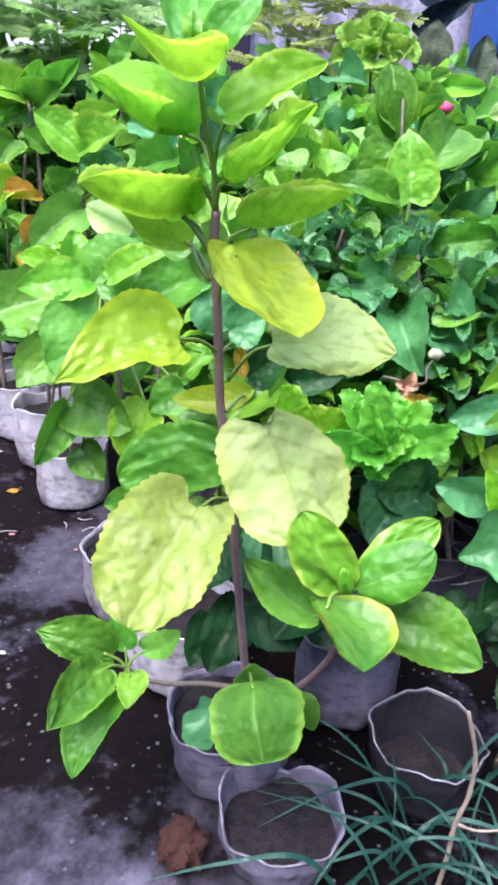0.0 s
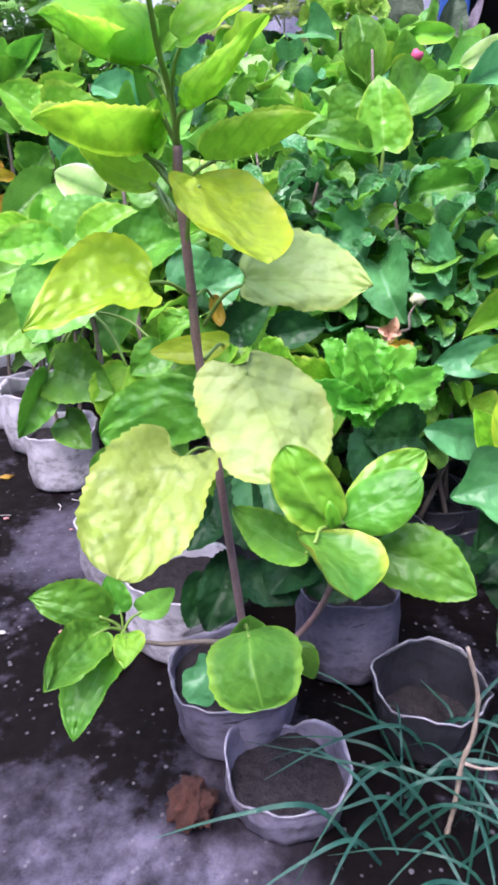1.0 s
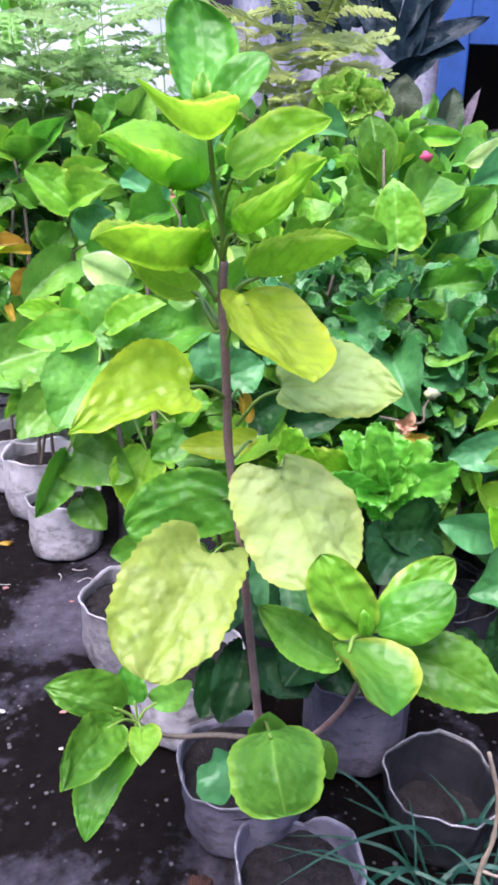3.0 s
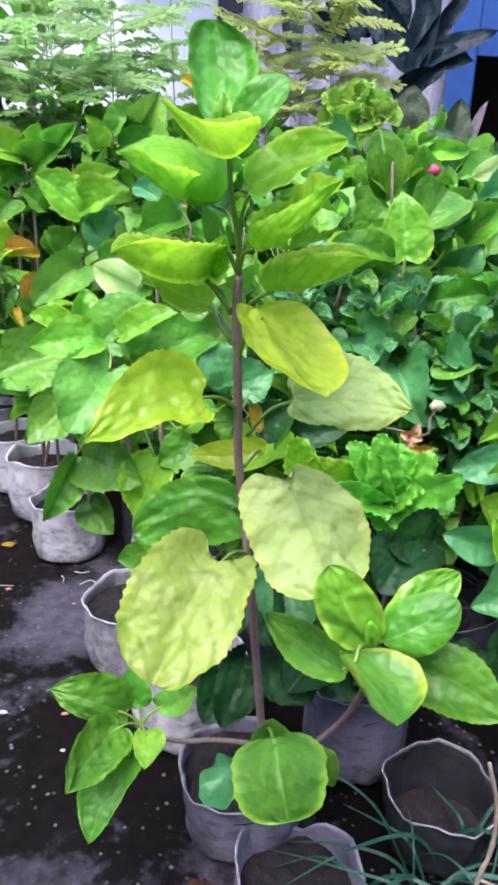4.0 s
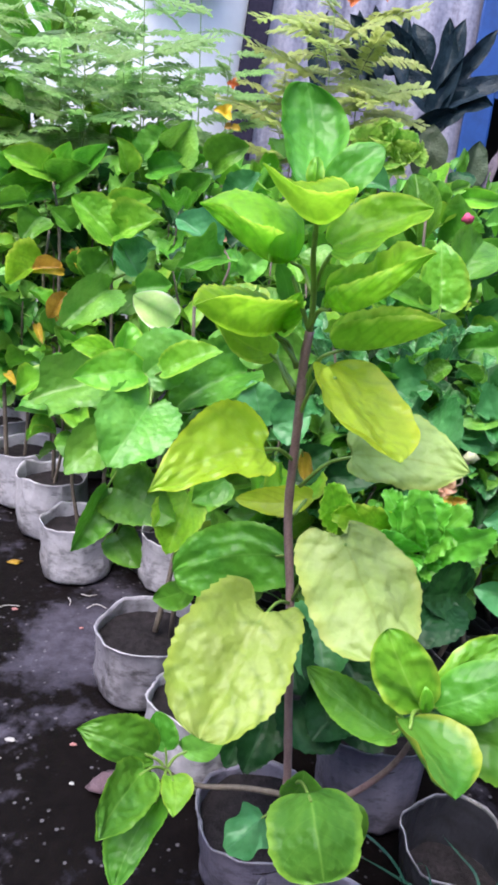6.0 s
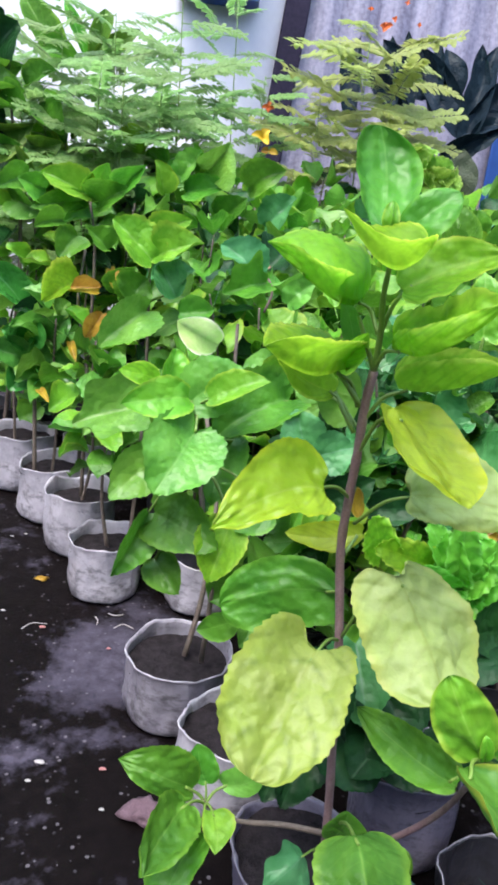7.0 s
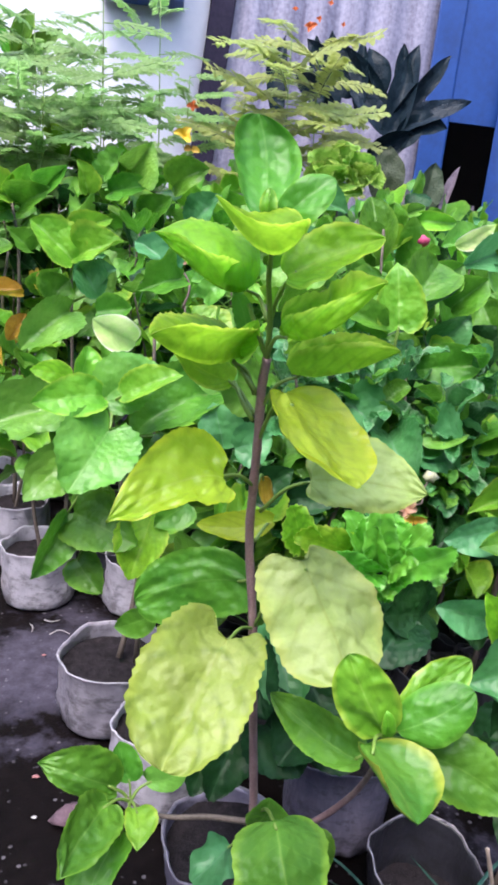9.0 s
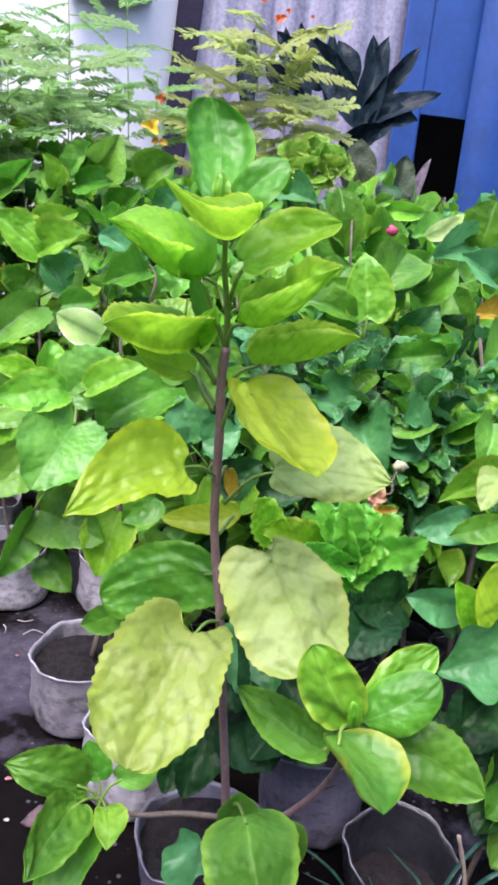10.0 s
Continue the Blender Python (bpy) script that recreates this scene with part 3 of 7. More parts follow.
        part("soil", mesh_of("soil", sv, sf, SOIL), ob, "dark dry potting soil", Matrix.Translation((x, y, 0)))
    return ob


# ---- filler of the rows: whole plants whose leaves share a few blades ----
POOL = {}


def blade(shape, mat, k):
    key = (shape, mat.name, k)
    curl = 0.7 if shape == "round" else 1.0
    if key not in POOL:
        rnd = random.Random(k * 17 + len(shape))
        puck = 0.06 if shape == "round" else 0.03
        v, f, uv = leaf_data(shape, 0.085, 0.085 * rnd.uniform(0.6, 0.95), (curl * rnd.uniform(0.0, 0.95), curl * rnd.uniform(0.0, 0.95)), rnd.uniform(-0.06, 0.2), curl * rnd.uniform(0.06, 0.17), puck, rnd.uniform(-1.0, 1.0), k, 16, 10)
        sv, sf, suv = tube_data([(0, -0.047, -0.010), (0, -0.021, -0.003), (0, 0.002, 0)], 0.0015, 0.0012, 5, 3)
        n = len(v)
        POOL[key] = mesh_of("leaf", list(v) + list(sv), list(f) + [tuple(q + n for q in g) for g in sf], mat, list(uv) + [(0.5, 0.1)] * len(suv))
    return POOL[key]


def bush(x, y, height, seed, mats, shape="ovate", count=20, spread=0.10, size=0.07, low=0.35, label="leafy green potted shrub in the crowded rows", stem_mat=None, base=0.09, lean=(0, 0), thick=0.0046):
    rnd = random.Random(seed)
    ob = thing("potted_shrub", (x, y, base), label, "plant", "shrubs in rows")
    top = Vector((x + rnd.uniform(-0.02, 0.02) + lean[0], y + rnd.uniform(-0.02, 0.02) + lean[1], height))
    mid = Vector((x + rnd.uniform(-0.045, 0.045) + lean[0] * 0.4, y + lean[1] * 0.4, base + (height - base) * 0.35))
    mid2 = Vector((x + rnd.uniform(-0.03, 0.03) + lean[0] * 0.7, y + lean[1] * 0.7, base + (height - base) * 0.7))
    tube("stem", [(x, y, base), mid, mid2, top], thick, 0.002, stem_mat or TWIG, ob, "", 6, 4)
    for k in range(count):
        g = low + (1 - low) * (k + 0.5) / count
        a = k * 2.4 + rnd.uniform(-0.5, 0.5)
        z = base + (height - base) * g
        ax = Vector((x, y, base)).lerp(top, g)
        out = spread * (0.5 + 0.75 * rnd.random()) * (1.0 - 0.5 * max(0, g - 0.75) / 0.25)
        d = Vector((math.cos(a), math.sin(a), 0))
        s = size * rnd.uniform(0.65, 1.3)
        steep = rnd.uniform(-0.7, 0.45) + (0.9 if g > 0.93 else 0)
        yv = (d + Vector((0, 0, steep))).normalized()
        p = Vector((ax.x, ax.y, z)) + d * out * 0.55 + Vector((0, 0, rnd.uniform(0.0, 0.03)))
        zv = Vector((rnd.uniform(-0.5, 0.5), rnd.uniform(-0.8, 0.2), 1.0))
        zv = (zv - yv * zv.dot(yv)).normalized()
        m = Matrix.Translation(p) @ Matrix((yv.cross(zv), yv, zv)).transposed().to_4x4() @ Matrix.Scale(s / 0.085, 4)
        part("leaf", blade(shape, rnd.choice(mats), rnd.randrange(10)), ob, "", m)
    return ob


# ---- feathery plants: fronds with paired leaflets ----
def frond_mesh(mat, pairs, seed, leaflet):
    rnd = random.Random(seed)
    v, f, uv = tube_data([(0, 0, 0), (0.01, 0.35, 0.05), (0, 0.7, 0.06), (0, 1.0, 0.0)], 0.009, 0.004, 5, 3)
    v, f, uv = list(v), list(f), [(0.5, 0.2)] * len(v)
    for k in range(pairs):
        g = 0.16 + 0.84 * k / pairs
        zc = 0.06 * math.sin(g * 2.8)
        for s in (-1, 1):
            ln = (leaflet - 0.07 * abs(g - 0.45)) * rnd.uniform(0.85, 1.1)
            w = ln * 0.44
            ang = rnd.uniform(0.9, 1.25)
            dx, dy = s * math.sin(ang), math.cos(ang)
            n = len(v)
            pts = [(0, 0), (0.25, 0.8), (0.6, 1.0), (0.92, 0.6), (1.0, 0.0), (0.92, -0.6), (0.6, -1.0), (0.25, -0.8)]
            droop = rnd.uniform(-0.3, 0.1)
            for p, q in pts:
                px, py = dx * p * ln - dy * q * w * 0.5, dy * p * ln + dx * q * w * 0.5
                v.append((px, g + py, zc + droop * p * ln + 0.012 * abs(q)))
                uv.append((0.5 + 0.45 * q, p))
            f.append(tuple(range(n, n + 8)))
    return mesh_of("frond", v, f, mat, uv)


def feather_plant(x, y, z0, z1, seed, mat, count, length, low, label):
    rnd = random.Random(seed)
    ob = thing("feathery_plant", (x, y, z0), label, "plant", "feathery plants")
    top = Vector((x + rnd.uniform(-0.05, 0.05), y, z1))
    tube("stem", [(x, y, z0), ((x + top.x) / 2 + 0.015, y, (z0 + z1) / 2), top], 0.004, 0.0015, STALK, ob, "", 6, 4)
    kinds = [frond_mesh(mat, 21 + q, seed * 5 + q, 0.155) for q in range(3)]
    count = int(count * (0.8 if mat is FEATHER_LIME else 1.15))
    for k in range(count):
        g = low + (1 - low) * (k + 0.7) / count
        a = k * 2.4 + rnd.uniform(-0.6, 0.6)
        d = Vector((math.cos(a), math.sin(a), rnd.uniform(-0.2, 0.3))).normalized()
        p = Vector((x, y, z0)).lerp(top, g)
        zv = Vector((rnd.uniform(-0.3, 0.3), -0.75, 1))
        zv = (zv - d * zv.dot(d)).normalized()
        s = length * rnd.uniform(0.75, 1.15)
        part("frond", kinds[k % 3], ob, "", Matrix.Translation(p) @ Matrix((d.cross(zv), d, zv)).transposed().to_4x4() @ Matrix.Scale(s, 4))
    return ob


def box_data(x0, y0, z0, x1, y1, z1):
    v = [(x, y, z) for x in (x0, x1) for y in (y0, y1) for z in (z0, z1)]
    return v, [(0, 1, 3, 2), (4, 6, 7, 5), (0, 4, 5, 1), (2, 3, 7, 6), (0, 2, 6, 4), (1, 5, 7, 3)]


def blob(name, at, size, mat, parent=None, seed=0, label="", category="", squash=(1, 1, 1), rough=0.3, group="", detail=2):
    """An uneven lump, such as a bud, a crumb or a chip."""
    bm = bmesh.new()
    bmesh.ops.create_icosphere(bm, subdivisions=detail, radius=1.0)
    for w in bm.verts:
        k = 1 + rough * noise.noise(w.co * 1.7 + Vector((seed, 0, 0))) + (rough * 0.7 * noise.noise(w.co * 6.0 + Vector((0, seed, 0))) if detail > 2 else 0)
        w.co = Vector((w.co.x * squash[0], w.co.y * squash[1], w.co.z * squash[2])) * k * size
    me = bpy.data.meshes.new(name)
    bm.to_mesh(me)
    bm.free()
    me.materials.append(mat)
    me.polygons.foreach_set("use_smooth", [True] * len(me.polygons))
    if parent:
        return part(name, me, parent, label, Matrix.Translation(at))
    ob = tagged(new(name, me), label, category, group)
    ob.location = at
    return ob


def petals(name, at, size, mat, parent, count, seed, face=(0, -1, 0.4), label=""):
    """A small open or crumpled bloom of a few petals."""
    rnd = random.Random(seed)
    zv = Vector(face).normalized()
    first = None
    for k in range(count):
        a = 2 * math.pi * k / count + rnd.uniform(-0.3, 0.3)
        side = zv.cross(Vector((0.1, 0.2, 1))).normalized()
        yv = (math.cos(a) * side + math.sin(a) * zv.cross(side) + zv * rnd.uniform(0.1, 0.7)).normalized()
        nz = (zv - yv * zv.dot(yv)).normalized()
        v, f, uv = leaf_data("oval", size * rnd.uniform(0.8, 1.2), size * 0.75, 0.4, 0.1, 0.12, 0.05, rnd.uniform(-0.6, 0.6), seed + k, 8, 6)
        m = Matrix.Translation(at) @ Matrix((yv.cross(nz), yv, nz)).transposed().to_4x4()
        if first is None:
            first = part(name, mesh_of(name, v, f, mat, uv), parent, label, m)
        else:
            part("petal", mesh_of("petal", v, f, mat, uv), first, "", m)
    return first



# ---- ground and the sheets that close the yard ----
def grid_sheet(name, x0, y0, x1, y1, step, mat, lift):
    nx, ny = int((x1 - x0) / step), int((y1 - y0) / step)
    v = [(x0 + (x1 - x0) * i / nx, y0 + (y1 - y0) * j / ny, lift(x0 + (x1 - x0) * i / nx, y0 + (y1 - y0) * j / ny)) for j in range(ny + 1) for i in range(nx + 1)]
    f = [(j * (nx + 1) + i, j * (nx + 1) + i + 1, (j + 1) * (nx + 1) + i + 1, (j + 1) * (nx + 1) + i) for j in range(ny) for i in range(nx)]
    return v, f


gv, gf = grid_sheet("ground", -3, -2, 3, 4, 0.05, GROUND, lambda x, y: 0.004 * noise.noise(Vector((x * 2.5, y * 2.5, 0))) - 0.004)
n0 = len(gv)
gv += [(-300, -300, -0.006), (300, -300, -0.006), (300, 300, -0.006), (-300, 300, -0.006), (-3, -2, -0.006), (3, -2, -0.006), (3, 4, -0.006), (-3, 4, -0.006)]
gf += [(n0, n0 + 1, n0 + 5, n0 + 4), (n0 + 1, n0 + 2, n0 + 6, n0 + 5), (n0 + 2, n0 + 3, n0 + 7, n0 + 6), (n0 + 3, n0, n0 + 4, n0 + 7)]
tagged(new("ground", mesh_of("ground", gv, gf, GROUND)), "dark wet trodden ground with grey dried patches", "ground", "", "structure")


def sheet(name, low0, low1, high0, high1, y, height, mat, label, ribs=0.0, pitch=0.076, thick=0.004):
    """An upright sheet between two edges, given at z = 0 and at z = height; ribs: depth of its corrugation."""
    cols = max(2, int(abs(low1 - low0) / (pitch / 8)) if ribs else 12)
    v, f = [], []
    for back in (0, thick):
        for j in range(9):
            g = j / 8
            for i in range(cols + 1):
                k = i / cols
                x = (low0 + (low1 - low0) * k) * (1 - g) + (high0 + (high1 - high0) * k) * g
                wob = ribs * math.sin(2 * math.pi * x / pitch) if ribs else 0.012 * noise.noise(Vector((x * 3, g * 4, y)))
                v.append((x, y + back + wob, height * g))
    w, n = cols + 1, 9 * (cols + 1)
    for j in range(8):
        for i in range(cols):
            q = j * w + i
            f.append((q, q + 1, q + w + 1, q + w))
            f.append((n + q, n + q + w, n + q + w + 1, n + q + 1))
    rim = list(range(w)) + [j * w + cols for j in range(1, 9)] + [8 * w + i for i in range(cols - 1, -1, -1)] + [j * w for j in range(7, 0, -1)]
    for p, q in zip(rim, rim[1:] + rim[:1]):
        f.append((q, p, p + n, q + n))
    return tagged(new(name, mesh_of(name, v, f, mat)), label, "wall sheet", "", "structure")

sheet("wall_white", -3.2, -0.196, -3.2, -0.018, 3.4, 2.6, SHEET_WHITE, "white tarpaulin sheet hung as a yard wall")
sheet("wall_post", -0.194, -0.090, -0.016, 0.088, 3.385, 2.6, SHEET_DARK, "dark leaning post between wall sheets", 0.0, 0.076, 0.05)
sheet("wall_metal", -0.110, 0.930, 0.068, 0.939, 3.42, 2.6, SHEET_METAL, "weathered grey corrugated metal wall sheet", 0.016, 0.15)
sheet("wall_blue", 0.910, 1.04, 0.919, 1.04, 3.40, 2.6, SHEET_BLUE, "blue painted sheet wall beside a dark gap")
sheet("wall_blue_panel", 1.25, 3.2, 1.25, 3.2, 3.37, 2.6, SHEET_BLUE, "blue painted panel at the edge of a dark gap")
v, f = box_data(1.03, 3.41, 1.37, 1.27, 3.43, 2.6)
tagged(new("wall_blue_top", mesh_of("wall_blue_top", v, f, SHEET_BLUE, None, False)), "blue painted sheet over a dark gap", "wall sheet", "", "structure")
v, f = box_data(-0.535, 3.25, 1.659, -0.189, 3.385, 2.0)
tagged(new("blue_awning", mesh_of("blue_awning", v, f, SHEET_BLUE, None, False)), "dark blue box awning hung on the white sheet", "awning", "", "structure")
# walls added behind the sheets so that the gap reads as dark
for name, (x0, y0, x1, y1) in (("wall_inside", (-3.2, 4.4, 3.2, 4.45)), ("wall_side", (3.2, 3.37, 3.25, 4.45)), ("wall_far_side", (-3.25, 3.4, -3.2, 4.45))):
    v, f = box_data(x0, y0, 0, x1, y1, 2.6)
    tagged(new(name, mesh_of(name, v, f, PAINTED_DARK, None, False)), "wall added behind the sheets, painted near-black to darken the gap", "wall", "", "structure")
# unseen walls, added to cut low sky light and bounce some onto the plants
for name, (x0, y0, x1, y1) in (("wall_behind", (-3.3, -2.35, 3.3, -2.2)), ("wall_left", (-3.4, -2.2, -3.25, 3.4)), ("wall_right", (3.25, -2.2, 3.4, 3.37))):
    v, f = box_data(x0, y0, 0, x1, y1, 2.6)
    tagged(new(name, mesh_of(name, v, f, ADDED_WALL, None, False)), "unseen plain wall added round the yard to block and bounce light", "wall", "", "structure")
# unseen roof, added to block the sky above the gap
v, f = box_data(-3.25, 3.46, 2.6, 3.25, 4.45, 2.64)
tagged(new("ceiling", mesh_of("ceiling", v, f, PAINTED_DARK, None, False)), "unseen roof added behind the sheets to keep light out of the gap", "roof", "", "structure")

# ---- grow bags along the path ----
grow_bag(-0.354, 1.372, 0.076, 0.125, BAG_WHITE, 3, "crumpled pale grey plastic grow bag with soil, in the edge row")
grow_bag(-0.165, 1.010, 0.085, 0.11, BAG, 4, "pale grey plastic grow bag with a rolled rim and bare soil", 0.0, 0.026, 0.008, True, 1.0, BAG_WHITE)
grow_bag(-0.449, 1.565, 0.080, 0.147, BAG_WHITE, 5, "whitish plastic grow bag, torn and sagging at the rim")
grow_bag(-0.556, 1.742, 0.092, 0.145, BAG_WHITE, 6, "whitish plastic grow bag with dark scuffs low down")
grow_bag(-0.700, 1.925, 0.095, 0.160, BAG_WHITE, 7, "whitish plastic grow bag with a folded rim")
grow_bag(-0.068, 0.850, 0.080, 0.11, BAG_WHITE, 8, "whitish plastic grow bag under spreading leaves")
grow_bag(-0.142, 1.363, 0.075, 0.11, BAG_WHITE, 9, "whitish plastic grow bag among overhanging leaves")
grow_bag(0.164, 0.787, 0.070, 0.13, BAG_LILAC, 10, "lavender grey plastic grow bag in deep shade")
grow_bag(0.007, 0.663, 0.076, 0.090, BAG_LILAC, 33, "pale grey plastic grow bag holding the tall shrub", 0.0, 0.014, 0.014, True, 0.85, BAG)
grow_bag(0.064, 0.552, 0.067, 0.055, BAG_LILAC, 34, "lilac grey crumpled plastic grow bag of bare soil", 0.0, 0.025, 0.018, True, 0.9, BAG)
grow_bag(0.245, 0.642, 0.069, 0.085, BAG_GREY_SHADED, 35, "grey plastic grow bag with a pale torn rim, wall coloured dark for shade", 0.0, 0.07, 0.018, True, 0.85, BAG)

grow_bag(-0.860, 2.180, 0.085, 0.150, BAG_GREY_SHADED, 12, "blackish plastic grow bag at the end of the edge row")
grow_bag(-0.500, 1.960, 0.085, 0.150, BAG_WHITE, 13, "whitish plastic grow bag behind the edge row")

# ---- the tall shrub in front ----
tall = thing("hibiscus_shrub", (0.030, 0.613, 0.06), "tall young hibiscus shrub with yellowing lower leaves", "plant")
tube("stem", [(0.030, 0.613, 0.06), (0.023, 0.600, 0.149), (0.017, 0.595, 0.221), (0.007, 0.594, 0.312), (-0.004, 0.592, 0.414), (-0.016, 0.597, 0.502), (-0.019, 0.587, 0.559), (-0.021, 0.575, 0.603), (-0.024, 0.563, 0.649), (-0.023, 0.558, 0.678)], 0.0046, 0.0038, BARK, tall, "mauve-brown woody stem", 9, 6, 0.08)
tube("shoot", [(-0.023, 0.558, 0.678), (-0.025, 0.548, 0.708), (-0.031, 0.532, 0.737), (-0.034, 0.515, 0.764), (-0.039, 0.512, 0.781)], 0.0027, 0.0017, STALK, tall, "green growing shoot", 8, 6, 0.0)
# crown
blade_of(tall, "spoon", (-0.043, 0.512, 0.783), (-0.039, 0.556, 0.821), (-0.048, 0.568, 0.856), (-0.065, 0.544, 0.825), (-0.014, 0.548, 0.820), GREEN, cup=-0.10, hem=-0.12, puck=0.02, root=(-0.038, 0.513, 0.778))
blade_of(tall, "oval", (-0.030, 0.514, 0.781), (-0.014, 0.506, 0.798), (0.004, 0.510, 0.813), (-0.025, 0.512, 0.806), (-0.003, 0.494, 0.789), GREEN, cup=0.10, puck=0.02, root=(-0.036, 0.514, 0.775))
blade_of(tall, "oval", (-0.039, 0.512, 0.781), (-0.039, 0.508, 0.791), (-0.039, 0.514, 0.802), (-0.045, 0.512, 0.793), (-0.033, 0.512, 0.793), BRIGHT, cup=-0.2)
blade_of(tall, "ovate", (-0.016, 0.482, 0.774), (-0.042, 0.478, 0.759), (-0.077, 0.470, 0.791), (-0.048, 0.456, 0.778), (-0.061, 0.505, 0.788), LIME, cup=0.12, hem=0.05, puck=0.02, wave=0.006, lobe=0.05)
blade_of(tall, "ovate", (-0.040, 0.566, 0.732), (-0.072, 0.522, 0.733), (-0.118, 0.575, 0.765), (-0.065, 0.522, 0.753), (-0.083, 0.578, 0.782), LIME, cup=0.12, hem=0.08, puck=0.03, wave=0.03, root=(-0.027, 0.548, 0.708))
blade_of(tall, "ovate", (-0.017, 0.536, 0.744), (0.017, 0.540, 0.762), (0.050, 0.528, 0.778), (0.006, 0.545, 0.783), (0.011, 0.505, 0.755), LIME, cup=-0.10, hem=0.22, puck=0.03, wave=0.03, root=(-0.025, 0.548, 0.708))
blade_of(tall, "ovate", (-0.018, 0.531, 0.702), (0.005, 0.490, 0.708), (0.039, 0.466, 0.749), (-0.002, 0.492, 0.726), (0.010, 0.530, 0.738), LIME, cup=0.12, hem=0.12, puck=0.03, wave=0.05, root=(-0.023, 0.557, 0.681))
blade_of(tall, "ovate", (-0.003, 0.550, 0.668), (0.036, 0.546, 0.673), (0.077, 0.534, 0.696), (0.022, 0.542, 0.695), (0.024, 0.574, 0.698), LIME, cup=0.12, hem=0.05, puck=0.02, wave=0.02, root=(-0.022, 0.565, 0.637))
blade_of(tall, "ovate", (-0.043, 0.575, 0.673), (-0.077, 0.535, 0.673), (-0.114, 0.502, 0.696), (-0.063, 0.515, 0.708), (-0.087, 0.570, 0.708), LIME, cup=0.12, hem=0.06, puck=0.025, wave=0.012, root=(-0.029, 0.568, 0.645))
blade_of(tall, "ovate", (-0.051, 0.585, 0.668), (-0.043, 0.565, 0.690), (-0.035, 0.545, 0.709), (-0.057, 0.555, 0.693), (-0.031, 0.565, 0.684), LIME, cup=0.1, root=(-0.028, 0.565, 0.646))
blade_of(tall, "ovate", (-0.045, 0.600, 0.649), (-0.070, 0.585, 0.658), (-0.100, 0.575, 0.679), (-0.078, 0.575, 0.650), (-0.060, 0.595, 0.672), LIME, cup=0.08, puck=0.02, root=(-0.028, 0.570, 0.623))
blade_of(tall, "ovate", (-0.048, 0.640, 0.634), (-0.057, 0.650, 0.655), (-0.071, 0.650, 0.672), (-0.078, 0.650, 0.651), (-0.039, 0.650, 0.656), SOFT, root=(-0.026, 0.572, 0.628))
blade_of(tall, "ovate", (-0.014, 0.640, 0.636), (-0.030, 0.650, 0.638), (-0.054, 0.655, 0.639), (-0.032, 0.650, 0.662), (-0.026, 0.640, 0.608), SOFT)
blade_of(tall, "ovate", (-0.040, 0.575, 0.696), (-0.044, 0.578, 0.711), (-0.053, 0.580, 0.728), (-0.053, 0.578, 0.711), (-0.036, 0.578, 0.714), SOFT, root=(-0.025, 0.560, 0.685))
tube("shoot", [(-0.023, 0.558, 0.677), (-0.035, 0.555, 0.703), (-0.042, 0.558, 0.719)], 0.0022, 0.0016, STALK, tall, "", 7, 5)
tube("shoot", [(-0.028, 0.565, 0.648), (-0.039, 0.570, 0.661), (-0.048, 0.585, 0.669)], 0.0022, 0.0016, STALK, tall, "", 7, 5)
tube("shoot", [(-0.028, 0.570, 0.623), (-0.037, 0.575, 0.636), (-0.044, 0.598, 0.649)], 0.0022, 0.0016, STALK, tall, "", 7, 5)
# yellowing leaves lower down
blade_of(tall, "oval", (-0.009, 0.525, 0.658), (0.010, 0.470, 0.631), (0.039, 0.462, 0.607), (-0.009, 0.452, 0.636), (0.046, 0.520, 0.641), YELLOW, cup=0.12, hem=0.06, puck=0.035, wave=0.012, lobe=0.02, root=(-0.021, 0.575, 0.603))
blade_of(tall, "ovate", (0.026, 0.558, 0.578), (0.078, 0.572, 0.574), (0.128, 0.556, 0.573), (0.096, 0.594, 0.606), (0.075, 0.550, 0.556), PALE, cup=0.06, hem=0.12, puck=0.035, wave=0.03, root=(-0.010, 0.590, 0.534))
blade_of(tall, "delta", (-0.049, 0.545, 0.579), (-0.088, 0.528, 0.578), (-0.137, 0.492, 0.557), (-0.075, 0.556, 0.615), (-0.083, 0.505, 0.565), YELLOW, cup=0.10, hem=0.06, puck=0.04, wave=0.03, root=(-0.019, 0.587, 0.559))
blade_of(tall, "ovate", (0.011, 0.640, 0.504), (-0.021, 0.640, 0.495), (-0.064, 0.640, 0.496), (-0.027, 0.645, 0.511), (-0.021, 0.625, 0.488), YELLOW, cup=0.1, root=(-0.011, 0.600, 0.500))
blade_of(tall, "round", (0.021, 0.530, 0.517), (0.040, 0.503, 0.486), (0.057, 0.464, 0.450), (-0.012, 0.508, 0.491), (0.093, 0.516, 0.473), PALE, cup=0.05, puck=0.045, wave=0.03, hem=-0.05, lobe=0.16, root=(-0.004, 0.592, 0.414))
blade_of(tall, "heart", (-0.033, 0.547, 0.428), (-0.057, 0.503, 0.401), (-0.081, 0.463, 0.361), (-0.113, 0.490, 0.410), (-0.006, 0.502, 0.421), PALE_GOLD, cup=0.05, puck=0.05, wave=0.03, hem=-0.05, lobe=0.2, root=(-0.004, 0.592, 0.414))
blade_of(tall, "round", (-0.011, 0.605, 0.454), (-0.062, 0.625, 0.442), (-0.118, 0.635, 0.413), (-0.070, 0.640, 0.471), (-0.044, 0.610, 0.411), GREEN, cup=0.06, puck=0.04, wave=0.03, root=(-0.008, 0.596, 0.464))
